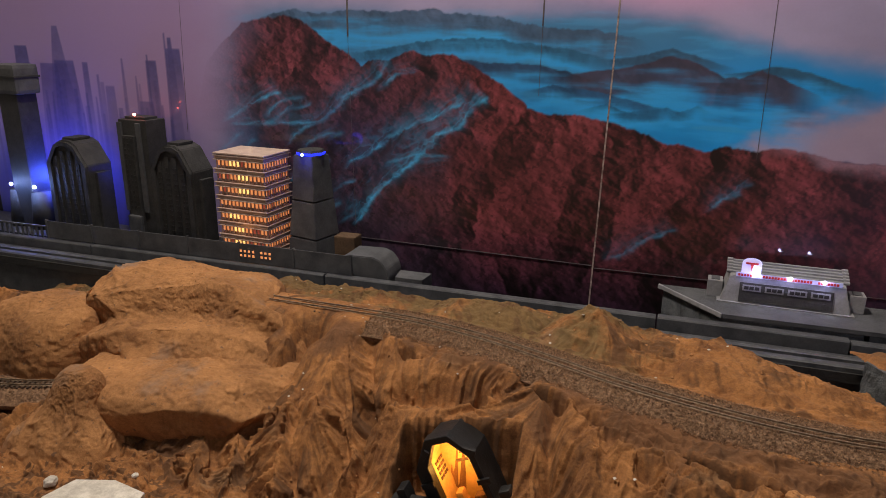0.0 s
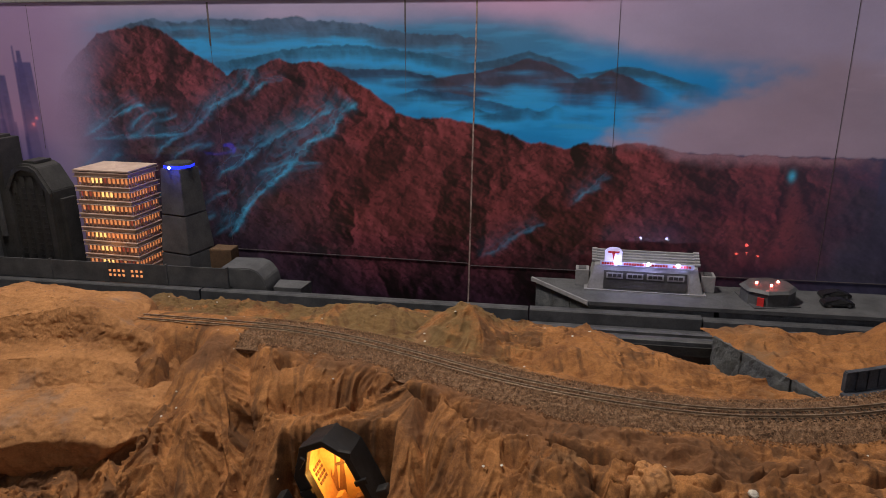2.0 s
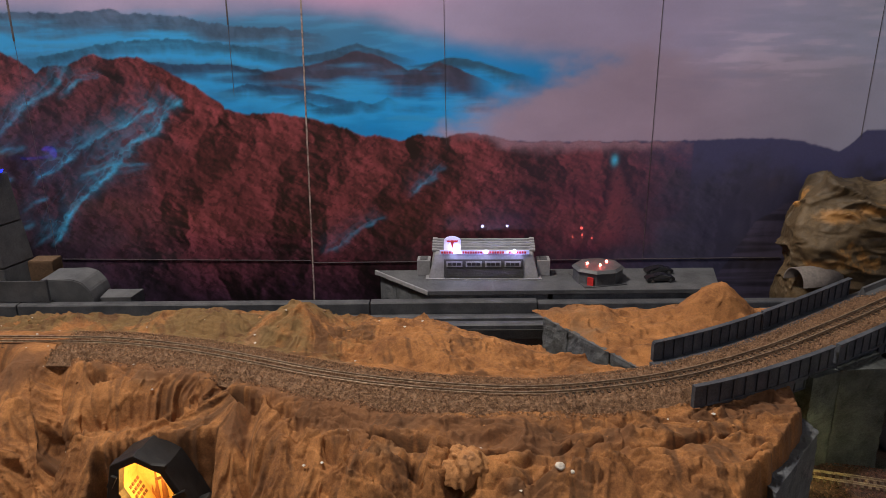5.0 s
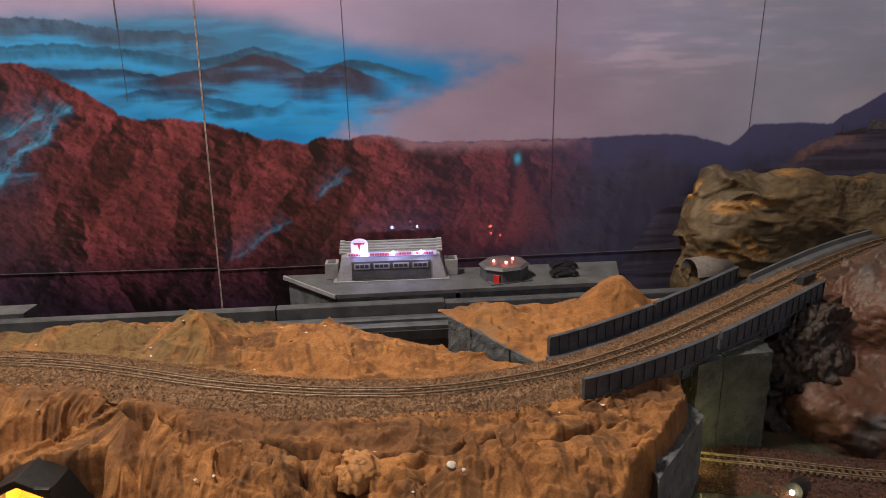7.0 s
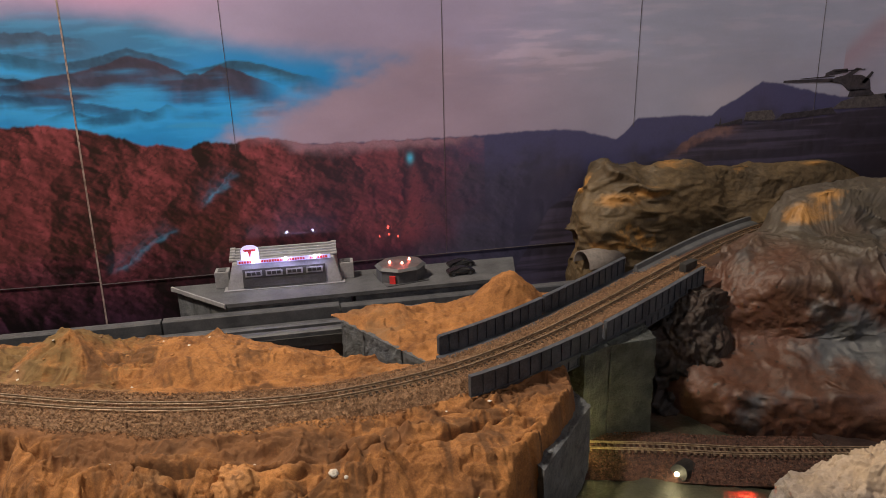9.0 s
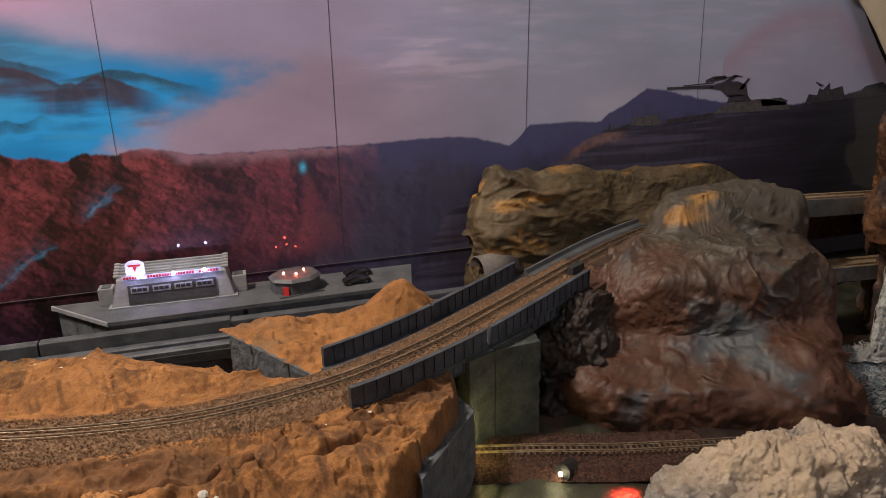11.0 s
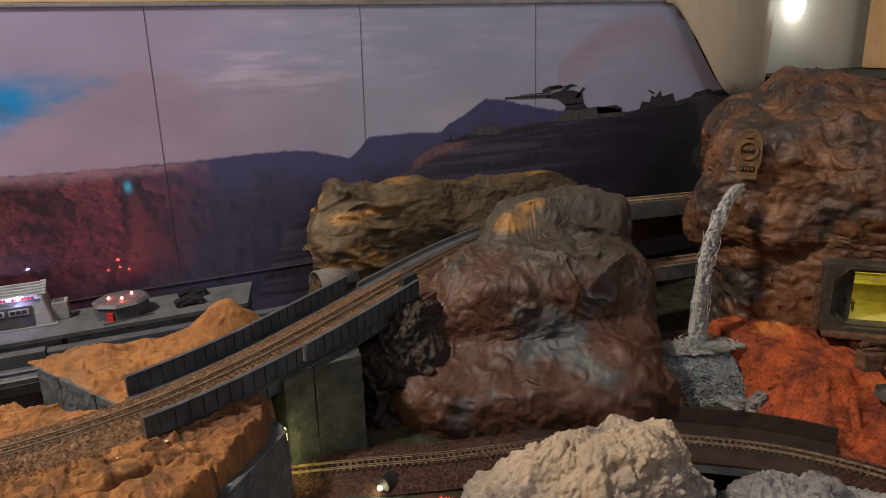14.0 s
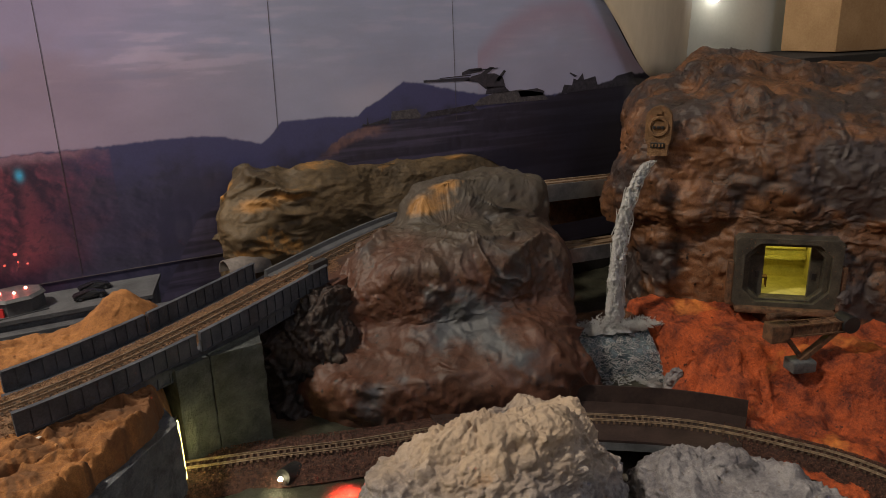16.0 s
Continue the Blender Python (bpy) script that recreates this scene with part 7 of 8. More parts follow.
fence = empty("panel_fence")
for i in range(6):
    x0 = -0.862 + i * 0.0812
    part("panel", box_bm(x0 + 0.0012, x0 + 0.080, 0.7640, 0.7656, 0.148, 0.1735, 0.0003), M_GREY, fence)
    part("post", box_bm(x0 - 0.0012, x0 + 0.0012, 0.7626, 0.7668, 0.148, 0.1752, 0.0003), M_GREY, fence)
part("post", box_bm(-0.376, -0.3736, 0.7626, 0.7668, 0.148, 0.1752, 0.0003), M_GREY, fence)
sp = bmesh.new()
for k in range(9):
    x = -0.5405 + k * 0.0062
    for z in (0.1575, 0.1635):
        if (k * 7 + int(z * 1e4)) % 5:
            box_bm(x - 0.0014, x + 0.0014, 0.7632, 0.7639, z - 0.0014, z + 0.0014, 0.0, sp)
part("pierced_holes", sp, WARM[0], fence, "small lit holes pierced in one fence panel")
tagged(fence, "grey panel fence in front of the model city", "fence")
rl = empty("railing")
part("top_bar", box_bm(-1.05, -0.8632, 0.7635, 0.7665, 0.163, 0.1652, 0.0004), M_GREY, rl)
for k in range(20):
    x = -1.045 + k * 0.0095
    part("baluster", box_bm(x - 0.0014, x + 0.0014, 0.764, 0.766, 0.147, 0.163), M_GREY, rl)
tagged(rl, "grey railing with short balusters", "railing")

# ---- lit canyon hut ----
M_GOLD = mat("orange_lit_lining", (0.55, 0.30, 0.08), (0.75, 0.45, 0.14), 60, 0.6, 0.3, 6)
ch = empty("canyon_hut")
ch.matrix_world = pose(-0.124, 0.474, 0.060, 0, -24, 0)
oct_o = [(-0.034, 0.0), (-0.031, 0.060), (-0.013, 0.084), (0.008, 0.084), (0.023, 0.064), (0.026, 0.0)]
oct_i = [(-0.020, 0.004), (-0.020, 0.060), (-0.008, 0.078), (0.006, 0.078), (0.018, 0.062), (0.020, 0.004)]
bm = bmesh.new()
k = len(oct_o)
ring = []
for y in (-0.006, 0.004):
    ring.append(([bm.verts.new((x, y, z)) for x, z in oct_o], [bm.verts.new((x, y, z)) for x, z in oct_i]))
for (o, i_) in ring:
    for j in range(k):
        bm.faces.new((o[j], o[(j + 1) % k], i_[(j + 1) % k], i_[j]))
for q in (0, 1):
    for j in range(k):
        bm.faces.new((ring[0][q][j], ring[0][q][(j + 1) % k], ring[1][q][(j + 1) % k], ring[1][q][j]))
bmesh.ops.recalc_face_normals(bm, faces=bm.faces[:])
bmesh.ops.bevel(bm, geom=bm.edges[:], offset=0.0005, segments=1, affect="EDGES")
frame_part = part("portal_frame", bm, M_BLACK, ch, "black many-sided portal frame")
for x, z, t in ((-0.0255, 0.020, 0), (-0.0255, 0.045, 0), (-0.018, 0.0715, -38), (0.0215, 0.068, 30), (0.0235, 0.040, 0), (0.0235, 0.018, 0)):
    rib_ = part("frame_rib", box_bm(-0.0055, 0.0055, -0.0085, -0.005, -0.0022, 0.0022, 0.0005), M_BLACK, frame_part)
    rib_.matrix_basis = pose(x, 0, z, 0, t)
bm = bmesh.new()
a = [bm.verts.new((x * 0.985, 0.004, z * 0.985)) for x, z in oct_o]
b = [bm.verts.new((x * 0.94, 0.030, z * 0.95)) for x, z in oct_o]
for j in range(k):
    bm.faces.new((a[j], b[j], b[(j + 1) % k], a[(j + 1) % k]))
bm.faces.new(b[::-1])
part("outer_shell", bm, M_BLACK, ch)
bm = bmesh.new()
a = [bm.verts.new((x, 0.003, z)) for x, z in oct_i]
b = [bm.verts.new((x, 0.0265, z)) for x, z in oct_i]
for j in range(k):
    bm.faces.new((a[j], b[j], b[(j + 1) % k], a[(j + 1) % k]))
bm.faces.new(b)
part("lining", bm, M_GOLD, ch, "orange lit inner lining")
bm = bmesh.new()
for i in range(4):
    for j in range(4):
        box_bm(-0.0198, -0.0190, 0.007 + j * 0.0042, 0.0095 + j * 0.0042, 0.040 + i * 0.0045, 0.0425 + i * 0.0045, 0.0, bm)
part("vent_holes", bm, M_RUST, ch, "rows of pierced vent holes")
bm = bmesh.new()
for i in range(8):
    for j in range(5):
        box_bm(-0.015 + i * 0.0038, -0.0128 + i * 0.0038, 0.004 + j * 0.0042, 0.0056 + j * 0.0042, 0.0045, 0.0055, 0.0, bm)
part("floor_grating", bm, M_RUST, ch)
part("crate", box_bm(-0.002, 0.008, 0.014, 0.022, 0.0045, 0.016, 0.001), M_RUST, ch)
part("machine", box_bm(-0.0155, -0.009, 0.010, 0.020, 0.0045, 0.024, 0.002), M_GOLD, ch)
part("wall_pipe", box_bm(-0.010, 0.010, 0.0245, 0.0262, 0.044, 0.0465, 0.0008), M_RUST, ch)
part("wall_box", box_bm(-0.004, 0.006, 0.0235, 0.0262, 0.052, 0.060, 0.0008), M_RUST, ch)
apron = part("apron", box_bm(-0.070, -0.012, -0.042, -0.006, 0.020, 0.0225, 0.0008), M_BLACK, ch, "black apron plate before the portal")
apron.matrix_basis = pose(0, 0, 0, 0, 20)
for q in ((-0.052, -0.044, -0.014, 0.0, 0.030, 0.050), (0.032, 0.042, -0.010, 0.0, 0.010, 0.030)):
    part("brace", box_bm(*q, 0.002), M_BLACK, ch)
tagged(ch, "black many-sided portal hut glowing orange inside", "hut")
point_lamp("canyon_hut_light", (-0.1475, 0.482, 0.107), 0.10, (1.0, 0.50, 0.10), 0.005)

# ---- mountain portal ----
ang = math.degrees(math.atan2(-0.676, 0.737))
pt = empty("bunker_portal", (1.0045, 0.4374, 0.128), ang)
M_FRAME = mat("weathered_grey_green_metal", (0.028, 0.024, 0.018), (0.085, 0.072, 0.052), 80, 0.6, 0.4, 8, spots=(0.16, 0.08, 0.04))
M_YELLOW = mat("yellow_green_room_paint", (0.42, 0.38, 0.10), (0.62, 0.56, 0.18), 60, 0.7, 0.3, 8)


def oct_ring(hw, hz, ch_, hw2, hz2, ch2, y0, y1, name, material, z_off=0.0, z_off2=0.0):
    def o(w, z, c, zo):
        return [(-w + c, zo), (w - c, zo), (w, zo + c), (w, zo + z - c), (w - c, zo + z), (-w + c, zo + z), (-w, zo + z - c), (-w, zo + c)]
    A, B = o(hw, hz, ch_, z_off), o(hw2, hz2, ch2, z_off2)
    bm = bmesh.new()
    rr = [([bm.verts.new((x, y, z)) for x, z in A], [bm.verts.new((x, y, z)) for x, z in B]) for y in (y0, y1)]
    for (p, q) in rr:
        for j in range(8):
            bm.faces.new((p[j], p[(j + 1) % 8], q[(j + 1) % 8], q[j]))
    for e in (0, 1):
        for j in range(8):
            bm.faces.new((rr[0][e][j], rr[0][e][(j + 1) % 8], rr[1][e][(j + 1) % 8], rr[1][e][j]))
    bmesh.ops.recalc_face_normals(bm, faces=bm.faces[:])
    bmesh.ops.bevel(bm, geom=bm.edges[:], offset=0.0004, segments=1, affect="EDGES")
    return part(name, bm, material, pt)


oct_ring(0.053, 0.078, 0.004, 0.043, 0.066, 0.014, -0.012, 0.008, "outer_frame", M_FRAME, -0.004, 0.002)
oct_ring(0.043, 0.066, 0.014, 0.037, 0.060, 0.012, -0.006, 0.010, "inner_frame", M_FRAME, 0.002, 0.004)
for s, w in ((-1, 0.016), (1, 0.012)):
    dl = part("door_leaf", box_bm(min(s * 0.037, s * (0.037 - w)), max(s * 0.037, s * (0.037 - w)), 0.004, 0.009, 0.004, 0.063, 0.001), M_FRAME, pt, "half open dark metal door leaf")
    part("door_notch", box_bm(s * (0.037 - w * 0.6) - 0.002, s * (0.037 - w * 0.6) + 0.002, 0.0030, 0.0045, 0.025, 0.032), M_BLACK, dl)
bm = bmesh.new()
for q in ((-0.036, 0.036, 0.010, 0.075, 0.0025, 0.004), (-0.036, 0.036, 0.073, 0.075, 0.004, 0.066), (-0.038, -0.036, 0.010, 0.075, 0.004, 0.066), (0.036, 0.038, 0.010, 0.075, 0.004, 0.066), (-0.036, 0.036, 0.010, 0.075, 0.066, 0.068)):
    box_bm(*q, 0.0, bm)
part("inner_room", bm, M_YELLOW, pt, "yellow green lit inner room")
part("wall_ledge", box_bm(-0.034, 0.034, 0.062, 0.073, 0.028, 0.031, 0.0006), M_YELLOW, pt)
part("wall_ledge", box_bm(-0.034, 0.034, 0.066, 0.073, 0.040, 0.0425, 0.0006), M_YELLOW, pt)
bm = box_bm(-0.020, -0.011, 0.030, 0.040, 0.015, 0.0165)
for x in (-0.0195, -0.0125):
    for y in (0.031, 0.038):
        box_bm(x, x + 0.0012, y, y + 0.0012, 0.004, 0.015, 0.0, bm)
part("console", bm, M_RUST, pt, "rusty little console on legs")
part("threshold", box_bm(-0.05, 0.05, -0.020, 0.002, -0.009, -0.003, 0.002), M_RUST, pt)
for s in (-1, 1):
    part("side_post", box_bm(s * 0.056 - 0.003, s * 0.056 + 0.003, -0.010, 0.004, -0.004, 0.045, 0.0015), M_RUST, pt)
tagged(pt, "weathered bunker portal with half open doors and yellow light", "door")
pl = Vector((1.000, 0.4325, 0.128)) - DOOR_N * 0.045
point_lamp("bunker_light", (pl.x, pl.y, 0.186), 0.030, (1.0, 0.86, 0.30), 0.006)

# plaque above the spring
pq = empty("stone_plaque", (0.9075, 0.5376, 0.287), -52)
pq.scale = (0.88, 0.88, 0.88)
bm = flat_bm([(-0.012, 0.0), (0.012, 0.0), (0.012, 0.012), (0.0155, 0.02), (0.0155, 0.045)] + [(0.0155 * math.cos(a), 0.045 + 0.0155 * math.sin(a)) for a in [math.pi * k / 10 for k in range(1, 10)]] + [(-0.0155, 0.045), (-0.0155, 0.02), (-0.012, 0.012)], -0.008, 0.012)
M_PLAQUE = mat("ochre_stone_plaque", (0.10, 0.050, 0.020), (0.23, 0.125, 0.055), 120, 0.8, 0.6, 6)
part("slab", bm, M_PLAQUE, pq)
bm = bmesh.new()
n_ = 28
rr = [[bm.verts.new((r * math.cos(2 * math.pi * k / n_), y, 0.036 + r * math.sin(2 * math.pi * k / n_))) for k in range(n_)] for r, y in ((0.0125, -0.0081), (0.0118, -0.0108), (0.0092, -0.0108), (0.0085, -0.0081))]
for a, b in zip(rr, rr[1:]):
    for k in range(n_):
        bm.faces.new((a[k], a[(k + 1) % n_], b[(k + 1) % n_], b[k]))
bmesh.ops.recalc_face_normals(bm, faces=bm.faces[:])
part("ring", bm, M_PLAQUE, pq)
for x, w in ((-0.0052, 0.0016), (0.0, 0.002), (0.0052, 0.0016)):
    part("relief_bar", box_bm(x - w, x + w, -0.0104, -0.0078, 0.0335, 0.0365, 0.0004), M_BLACK, pq)
part("relief_bar", box_bm(-0.004, 0.004, -0.0104, -0.0078, 0.051, 0.0545, 0.0006), M_PLAQUE, pq)
part("spout", box_bm(-0.0085, 0.0085, -0.0096, -0.0075, 0.010, 0.0165, 0.001), M_BLACK, pq)
for k in range(4):
    part("spout_bar", box_bm(-0.0068 + k * 0.004, -0.0048 + k * 0.004, -0.0108, -0.0094, 0.0115, 0.015), M_PLAQUE, pq)
tagged(pq, "carved ochre stone plaque above the waterfall", "plaque")

# ---- waterfall ----
M_WATER = mat("white_resin_water", (0.60, 0.59, 0.58), (0.88, 0.87, 0.86), 420, 0.4, 0.8, 4)
M_WATER.node_tree.nodes["Principled BSDF"].inputs["Transmission Weight"].default_value = 0.1
M_CASC = mat("blue_grey_resin", (0.05, 0.07, 0.08), (0.20, 0.25, 0.27), 60, 0.15, 0.6, 6)
wf = empty("waterfall")


def strand(bm, pts, r):
    ring_prev = None
    for i, p in enumerate(pts):
        f = (pts[min(i + 1, len(pts) - 1)] - pts[max(i - 1, 0)]).normalized()
        s = f.cross(Vector((0.3, 0.9, 0.1))).normalized()
        t = f.cross(s)
        ringv = [bm.verts.new(p + (s * math.cos(a) + t * math.sin(a)) * r) for a in (0, 2.09, 4.19)]
        if ring_prev:
            for j in range(3):
                bm.faces.new((ring_prev[j], ring_prev[(j + 1) % 3], ringv[(j + 1) % 3], ringv[j]))
        ring_prev = ringv


rng = random.Random(9)
bm = bmesh.new()
for k in range(150):
    a, b = rng.uniform(-0.7, 0.7), rng.uniform(-0.7, 0.7)
    s0 = Vector((0.888 + 0.0055 * a, 0.526 - 0.004 * a + 0.003 * b, 0.2835 + 0.003 * b))
    s3 = Vector((0.852 + 0.0085 * a, 0.534 - 0.006 * a + 0.006 * b, 0.105 + rng.uniform(0, 0.012)))
    pts = []
    t_start = rng.uniform(0, 0.85)
    ph, t_end = rng.uniform(0, 6), min(1.0, t_start + rng.uniform(0.06, 0.22))
    for i in range(8):
        t = t_start + (t_end - t_start) * i / 7
        hx = 1 - (1 - t) ** 2.6
        p = Vector((s0.x + (s3.x - s0.x) * hx, s0.y + (s3.y - s0.y) * hx, s0.z + (s3.z - s0.z) * (0.18 * t + 0.82 * t ** 1.5)))
        p += Vector((0.0011 * math.sin(ph + t * 31), 0.0011 * math.cos(ph * 2 + t * 37), 0.0006 * math.sin(ph * 3 + t * 50)))
        pts.append(p)
    strand(bm, pts, rng.uniform(0.0003, 0.0008))
part("falling_water", bm, M_WATER, wf, "white strands of resin water", True)
bm = bmesh.new()
rows_ = []
for i in range(240):
    t = i / 239
    hx = 1 - (1 - t) ** 2.6
    c = Vector((0.888 - 0.036 * hx, 0.526 + 0.008 * hx, 0.2835 - 0.177 * (0.18 * t + 0.82 * t ** 1.5)))
    r = 0.0052 + 0.0040 * t + 0.006 * max(0, t - 0.85)
    row = []
    for j in range(64):
        a = 2 * math.pi * j / 64
        p = c + Vector((math.cos(a) * r * 1.15, math.sin(a) * r * 0.6, 0))
        q = 0.0052 * fbm((p.x * 300, p.y * 300, p.z * 100), 3) + 0.0038 * fbm((p.x * 900, p.y * 900, p.z * 640), 3)
        row.append(bm.verts.new(p + Vector((math.cos(a), math.sin(a), 0)) * q))
    rows_.append(row)
for a, b in zip(rows_, rows_[1:]):
    for j in range(64):
        bm.faces.new((a[j], a[(j + 1) % 64], b[(j + 1) % 64], b[j]))
part("water_core", bm, M_WATER, wf, "crusty white body of the fall", True)
bm = bmesh.new()
for k in range(1300):
    a = rng.uniform(-1, 1)
    base = Vector((0.845 + 0.052 * a, 0.533 - 0.016 * a + rng.uniform(-0.014, 0.012), 0.098 + 0.004 * rng.random() + 0.010 * math.exp(-(a * 1.6 + 0.1) ** 2 * 4) * rng.random()))
    d = Vector((rng.uniform(-1, 1), rng.uniform(-1, 1), rng.uniform(-0.2, 0.9))) * 0.006
    strand(bm, [base, base + d * 0.4 + Vector((0, 0, 0.001)), base + d * 0.7], rng.uniform(0.0002, 0.0006))
part("foam_pool", bm, M_WATER, wf, "white frothy pool", True)
# matted froth: a lumpy collar round the foot of the fall and a bank below the cascade
for cx, cy, cz, rx, ry, h, turn in ((0.850, 0.532, 0.0965, 0.040, 0.014, 0.013, -17), (0.846, 0.500, 0.040, 0.046, 0.010, 0.010, -24)):
    bm = bmesh.new()
    rings_ = []
    cr_, sr_ = math.cos(radians(turn)), math.sin(radians(turn))
    for i in range(14):
        row = []
        for j in range(60):
            a, q = 2 * math.pi * j / 60, (i + 0.02) / 13
            wv = 0.85 + 0.9 * fbm(Vector((math.cos(a) * 2.5, math.sin(a) * 2.5, cx * 9)), 3)
            u, v = math.cos(a) * rx * q * wv, math.sin(a) * ry * q * wv
            w = Vector((cx + u * cr_ - v * sr_, cy + u * sr_ + v * cr_, cz))
            w.z += h * (1 - q * q) * (0.6 + fbm(w * 160, 3)) + 0.002 * fbm(w * 500, 2) - 0.002 * q
            row.append(bm.verts.new(w))
        rings_.append(row)
    for p_, q_ in zip(rings_, rings_[1:]):
        for j in range(60):
            bm.faces.new((p_[j], p_[(j + 1) % 60], q_[(j + 1) % 60], q_[j]))
    bmesh.ops.recalc_face_normals(bm, faces=bm.faces[:])
    part("froth", bm, M_WATER, wf, "matted white froth", True)
bm = bmesh.new()
cols_, rows_ = 40, 26
grid = []
for j in range(rows_ + 1):
    t = j / rows_
    row = []
    for i in range(cols_ + 1):
        u = i / cols_
        top = Vector((0.800 + 0.088 * u, 0.545 - 0.022 * u, 0.097))
        bot = Vector((0.806 + 0.080 * u, 0.520 - 0.038 * u, 0.040))
        p = top.lerp(bot, t) + Vector((-0.2, -0.9, 0.1)) * (0.007 * math.sin(math.pi * min(1, t * 1.2)) + 0.004 * fbm((u * 9, t * 5, 3), 3))
        row.append(bm.verts.new(p))
    grid.append(row)
for a, b in zip(grid, grid[1:]):
    for i in range(cols_):
        bm.faces.new((a[i], b[i], b[i + 1], a[i + 1]))
bmesh.ops.recalc_face_normals(bm, faces=bm.faces[:])
part("cascade", bm, M_CASC, wf, "dark blue grey glossy cascade", True)
bm = bmesh.new()
for k in range(420):
    u, t = rng.random(), rng.random() * 0.9
    pts = []
    for i in range(6):
        top = Vector((0.800 + 0.088 * u, 0.545 - 0.022 * u, 0.097))
        bot = Vector((0.806 + 0.080 * u, 0.520 - 0.038 * u, 0.040))
        pts.append(top.lerp(bot, min(1, t)) + Vector((-0.2, -0.9, 0.1)) * (0.0085 * math.sin(math.pi * min(1, t * 1.2)) + 0.004 * fbm((u * 9, t * 5, 3), 3) + 0.0006))
        u, t = min(1, max(0, u + rng.uniform(-0.05, 0.05))), t + rng.uniform(-0.03, 0.06)
    strand(bm, pts, rng.uniform(0.00015, 0.0004))
part("vein_network", bm, M_WATER, wf, "white crackled veins of resin", True)
bm = bmesh.new()
for k in range(200):
    u = rng.random()
    base = Vector((0.804 + 0.082 * u, 0.513 - 0.036 * u + rng.uniform(-0.008, 0.004), 0.046 + rng.random() * 0.006))
    d = Vector((rng.uniform(-1, 1), rng.uniform(-1, 0.3), rng.uniform(0, 0.8))) * 0.006
    strand(bm, [base, base + d * 0.5, base + d * 0.8], rng.uniform(0.0003, 0.0008))
part("spray", bm, M_WATER, wf, "white froth at the cascade's foot", True)
tagged(wf, "white resin waterfall with a frothy pool and cascade", "waterfall")
rock("pool_bank", [(0.02, 0.85, 0.565, 0.07, 0.035, -12), (0.08, 0.85, 0.562, 0.065, 0.03, -12), (0.096, 0.85, 0.56, 0.055, 0.024, -12), (0.098, 0.85, 0.56, 0.02, 0.01, -12)], M_MOUNT, "dark rock shelf under the plunge pool", seed=31.0, lump=0.003, folds=0.002, n=90, m=40)
rock("crusted_stone", [(0.03, 0.884, 0.468, 0.014, 0.010, -40), (0.05, 0.884, 0.468, 0.013, 0.009, -40), (0.062, 0.885, 0.469, 0.008, 0.006, -40), (0.064, 0.885, 0.469, 0.003, 0.003, -40)], M_WHITEROCK, "pale crusted stone at the cascade's foot", seed=33.0, lump=0.003, folds=0.001, grain=0.0011, freq=40, n=100, m=50, crag=0.003)

# ---- digging machine on the red soil ----
dg = empty("rusty_excavator", (0.978, 0.352, 0.096), -20)
M_BLUEGREY = mat("blue_grey_steel", (0.05, 0.055, 0.06), (0.14, 0.15, 0.155), 100, 0.5, 0.3, 6)
tr_ = part("boom", box_bm(-0.062, 0.002, -0.005, 0.005, 0.036, 0.046, 0.0008), M_RUST, dg, "rusty lattice boom")
for k in range(9):
    b_ = part("boom_rib", box_bm(-0.060 + k * 0.0068, -0.0588 + k * 0.0068, -0.0058, 0.0058, 0.0352, 0.0468), M_RUST, tr_)
for y in (-0.0056, 0.0056):
    for z in (0.0356, 0.0464):
        part("boom_chord", box_bm(-0.062, 0.002, y - 0.0008, y + 0.0008, z - 0.0008, z + 0.0008), M_RUST, tr_)
bm = bmesh.new()
bmesh.ops.create_cone(bm, cap_ends=True, segments=24, radius1=0.0085, radius2=0.0085, depth=0.018, matrix=pose(0.006, 0, 0.043, 90))
part("drum", bm, M_BLACK, dg, "black round drum")
arm = part("arm", box_bm(-0.026, 0.026, -0.0035, 0.0035, -0.0025, 0.0025, 0.0006), M_RUST, dg)
arm.matrix_basis = pose(-0.020, 0, 0.022, 0, -40)
arm2 = part("arm", box_bm(-0.022, 0.022, -0.0025, 0.0025, -0.002, 0.002, 0.0006), M_RUST, dg)
arm2.matrix_basis = pose(-0.050, 0.002, 0.026, 0, 52)
part("foot", box_bm(-0.050, -0.026, -0.009, 0.009, -0.004, 0.008, 0.002), M_BLUEGREY, dg, "blue grey steel foot")
part("engine", box_bm(-0.076, -0.056, -0.007, 0.009, 0.030, 0.048, 0.002), M_RUST, dg, "rusty engine box")
for k in range(3):
    bm = bmesh.new()
    bmesh.ops.create_cone(bm, cap_ends=True, segments=14, radius1=0.003, radius2=0.003, depth=0.022, matrix=pose(-0.067 + k * 0.006, 0, 0.0565, 0, 90))
    part("tank", bm, M_RUST, dg)
tagged(dg, "rusty model excavator with a lattice boom on red soil", "excavator")

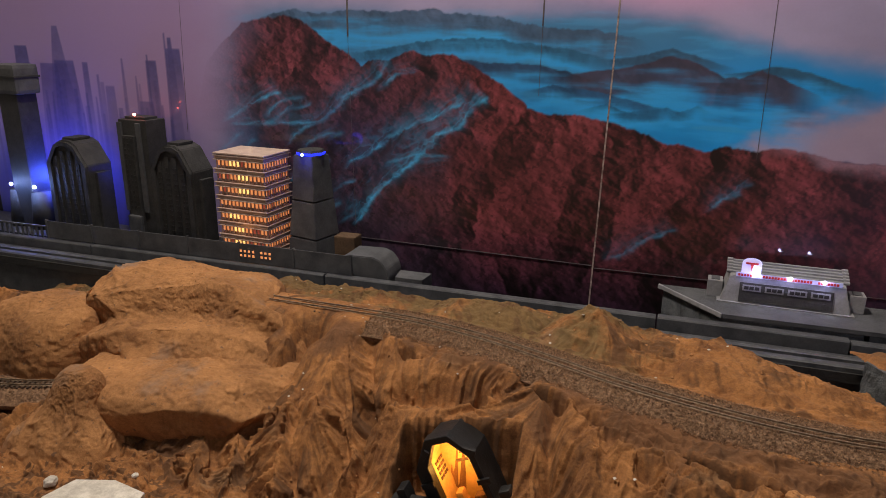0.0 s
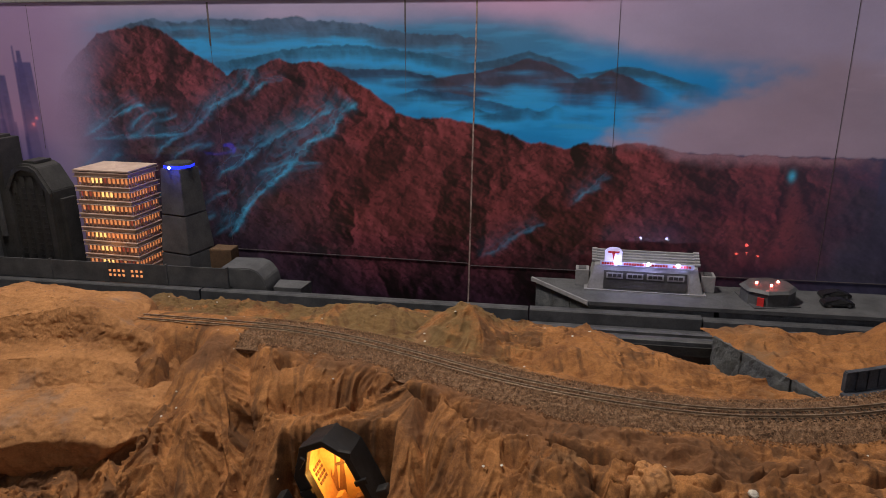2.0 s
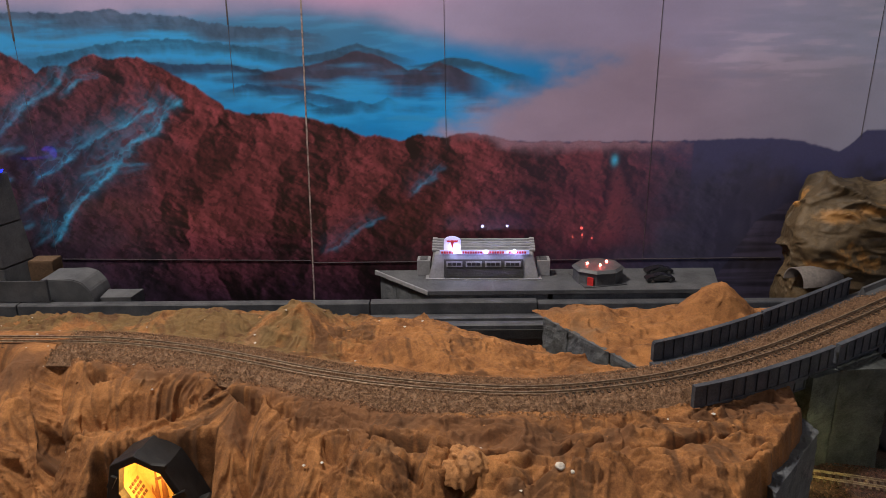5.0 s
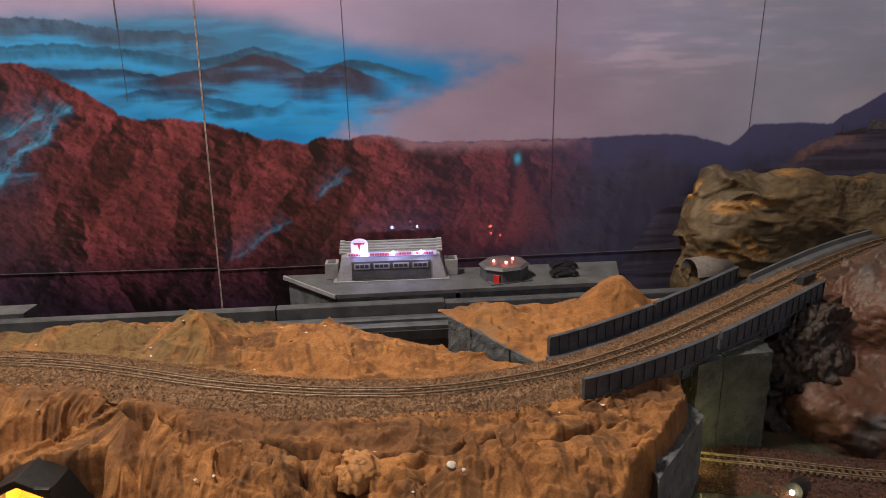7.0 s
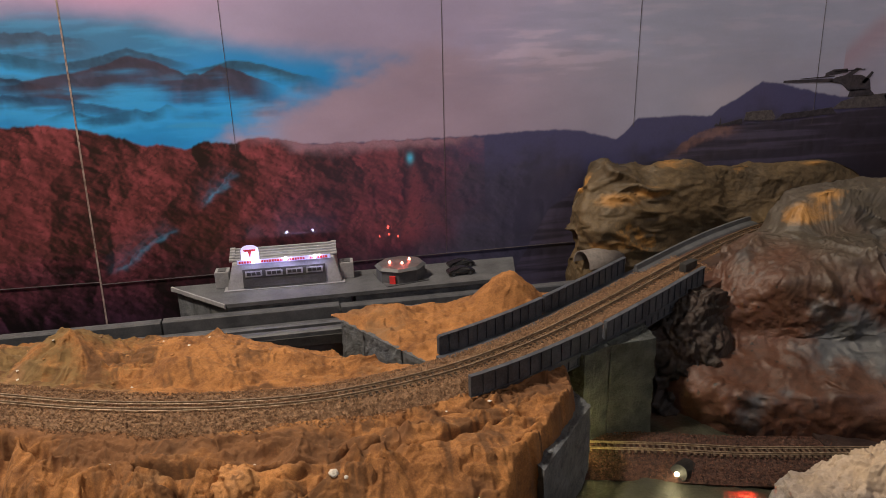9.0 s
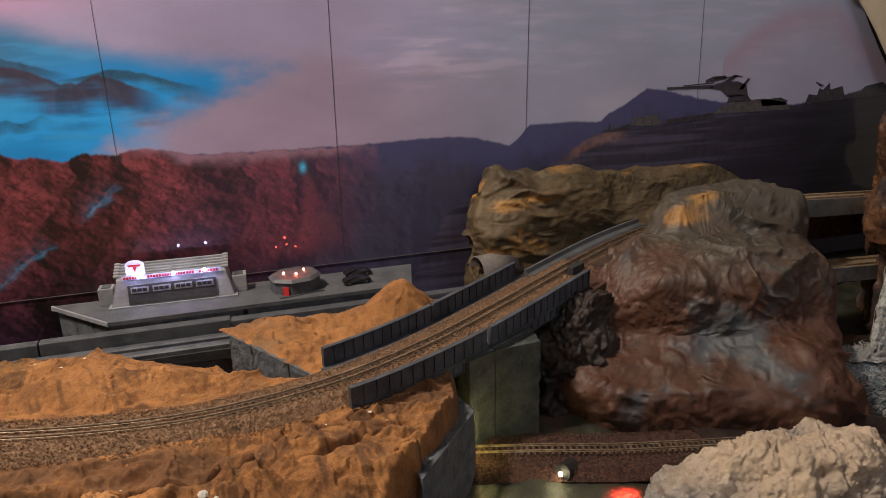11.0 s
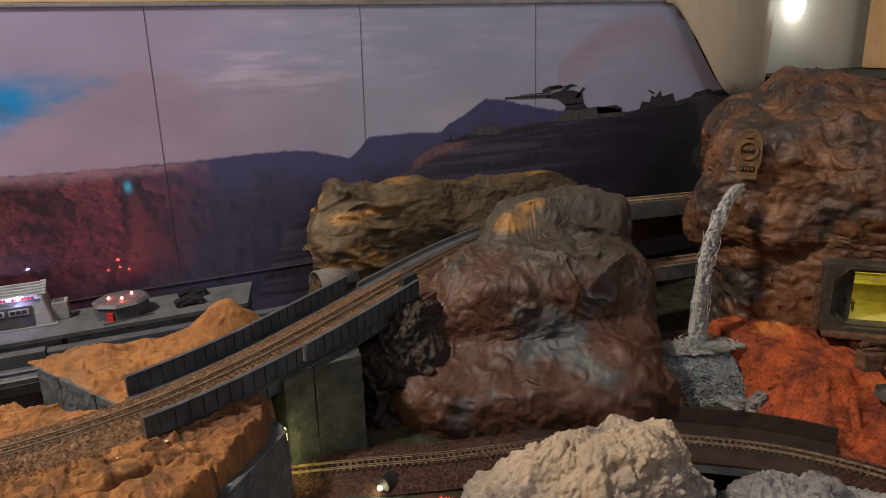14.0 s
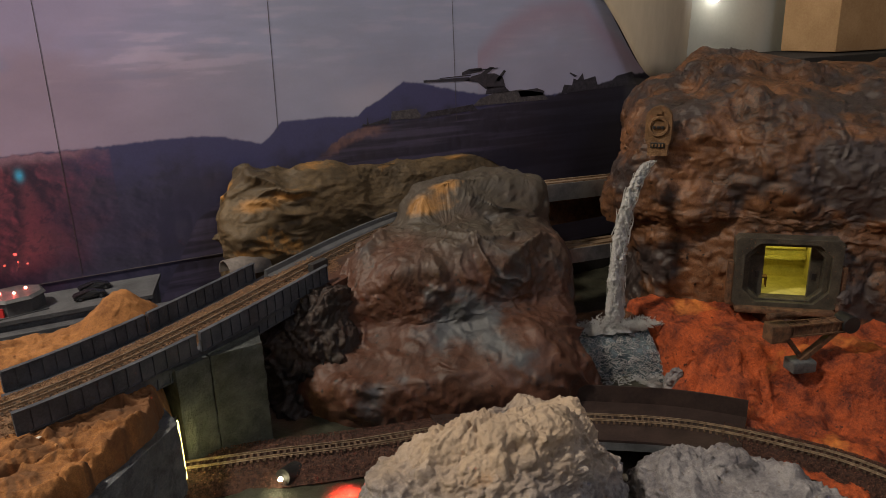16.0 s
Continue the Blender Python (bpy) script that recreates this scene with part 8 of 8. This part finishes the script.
# ---- spotlights by the lower track ----
sp_ = empty("spotlight", (0.449, 0.478, 0.056), 35)
bm = bmesh.new()
bmesh.ops.create_cone(bm, cap_ends=True, segments=20, radius1=0.0105, radius2=0.0075, depth=0.018, matrix=pose(0.010, 0.0, 0.016, 0, -70))
part("housing", bm, M_BLACK, sp_, "black lamp housing")
led(sp_, (-0.001, 0, 0.0195), glow("warm_spot_glow", (1.0, 0.85, 0.5), 14.0), 0.0022)
part("bracket", box_bm(0.004, 0.012, -0.002, 0.002, 0, 0.012, 0.0005), M_BLACK, sp_)
tagged(sp_, "small black spotlight shining beside the lower track", "lamp")
point_lamp("spot_light", (0.441, 0.472, 0.078), 0.008, (1.0, 0.85, 0.45), 0.003)
rd = empty("red_lamp", (0.492, 0.452, 0.058))
led(rd, (0, 0, 0.003), M_LED_R, 0.003)
part("stub", box_bm(-0.003, 0.003, -0.003, 0.003, -0.004, 0.001, 0.0005), M_BLACK, rd)
tagged(rd, "small red lamp beside the pale boulder", "lamp")
spot = bpy.data.lights.new("red_lamp_light", "SPOT")
spot.energy, spot.color, spot.shadow_soft_size, spot.spot_size, spot.spot_blend = 0.55, (1.0, 0.05, 0.03), 0.003, radians(110), 0.6
new("red_lamp_light", spot).matrix_world = look((0.494, 0.442, 0.082), (0.488, 0.436, 0.04))
# yellow light on the foam's edge, built as a glowing strip on an added holder
ab = empty("strip_lamp", (0.3795, 0.518, 0.10))
part("tube", box_bm(0.0, 0.0015, -0.003, 0.003, -0.03, 0.03, 0.0005), glow("yellow_strip_glow", (1.0, 0.85, 0.25), 4.0), ab, "glowing yellow strip")
part("holder", box_bm(-0.002, -0.0002, -0.004, 0.004, -0.034, 0.034, 0.0004), M_BLACK, ab)
tagged(ab, "thin glowing strip standing in for the yellow-lit edge of the foam block", "lamp")
point_lamp("strip_light", (0.386, 0.515, 0.10), 0.03, (1.0, 0.85, 0.3), 0.004)
wire = spline([(0.455, 0.476, 0.052), (0.44, 0.462, 0.051), (0.415, 0.468, 0.058), (0.395, 0.45, 0.06)], 0.003)
tagged(mesh_ob("red_wire", sweep_bm(wire, [(-0.0007, 0), (0.0007, 0), (0.0007, 0.0012), (-0.0007, 0.0012)]), M_REDPAINT), "thin red wire leading to the spotlight", "wire")

# ---- pebbles and foam chips ----


def chips(name, spots, rmin, rmax, material, label, seed, kind="stuff"):
    rg = random.Random(seed)
    vs, fs = [], []
    for x, y, z in spots:
        r = rg.uniform(rmin, rmax)
        b = len(vs)
        for d in ((1, 0, 0), (0, 1, 0.1), (-1, 0.1, 0), (0, -1, 0), (0.1, 0, 0.8), (0, 0, -0.7)):
            vs.append((x + d[0] * r * rg.uniform(0.6, 1.4), y + d[1] * r * rg.uniform(0.6, 1.4), z + d[2] * r * rg.uniform(0.5, 1.1)))
        for q in ((0, 1, 4), (1, 2, 4), (2, 3, 4), (3, 0, 4), (1, 0, 5), (2, 1, 5), (3, 2, 5), (0, 3, 5)):
            fs.append(tuple(b + i for i in q))
    me = bpy.data.meshes.new(name)
    me.from_pydata(vs, [], fs)
    me.materials.append(material)
    return tagged(new(name, me), label, "pebbles", kind=kind)


rg = np.random.RandomState(12)
px, py = rg.uniform(-0.6, 0.36, 420), rg.uniform(0.37, 0.70, 420)
pz = sand_at(px, py)
chips("foam_chips", list(zip(px[:160], py[:160], pz[:160])), 0.0006, 0.0018, M_WHITE, "tiny white plaster chips scattered on the sand", 3)
chips("sand_grit", list(zip(px[160:], py[160:], pz[160:])), 0.0008, 0.0022, M_CLOTH, "small clods of sand", 4)
for i, (x, y, r) in enumerate(((0.164, 0.428, 0.0034), (0.172, 0.425, 0.002), (-0.46, 0.40, 0.004), (-0.49, 0.395, 0.006), (-0.43, 0.43, 0.003))):
    z = float(sand_at(np.array([x]), np.array([y]))[0])
    bm = bmesh.new()
    bmesh.ops.create_icosphere(bm, subdivisions=3, radius=r)
    for v in bm.verts:
        v.co *= 1 + 0.5 * fbm(v.co * 300 + Vector((i, 0, 0)), 3)
        v.co.z *= 0.7
    o = tagged(mesh_ob("plaster_chip", bm, M_WHITE), "white plaster chip lying on the sand", "chip", "plaster chips")
    o.location = (x, y, z + r * 0.3)
stone = loft([(-0.004, 0, 0, 0.012, 0.010, 20), (0.004, 0, 0, 0.012, 0.010, 20), (0.010, 0, 0, 0.008, 0.006, 20), (0.012, 0, 0, 0.003, 0.002, 20)], 90, 50, 2.6)
stone = skin(stone, grid_normals(stone, stone.mean((0, 1))), 41.0, lump=0.003, folds=0.0015, freq=50, crag=0.0022, grain=0.0004)
so = tagged(new("angular_stone", grid_mesh("angular_stone", stone, M_CLOTH)), "angular sandy stone on the slope", "stone")
so.scale = (1.35, 1.35, 1.35)
so.location = (0.100, 0.437, float(sand_at(np.array([0.10]), np.array([0.437]))[0]))
tagged(mesh_ob("white_slab", prism_bm([(-0.46, 0.36), (-0.38, 0.362), (-0.385, 0.392), (-0.42, 0.398), (-0.452, 0.388)], 0.05, 0.083), M_WHITE), "broken white foam slab lying in the sand", "slab")
tri = [tagged(mesh_ob("orange_chip", prism_bm([(0.404, 0.442), (0.428, 0.446), (0.41, 0.458)], 0.055, 0.066), M_CARD), "small orange brown card wedge", "chip")]
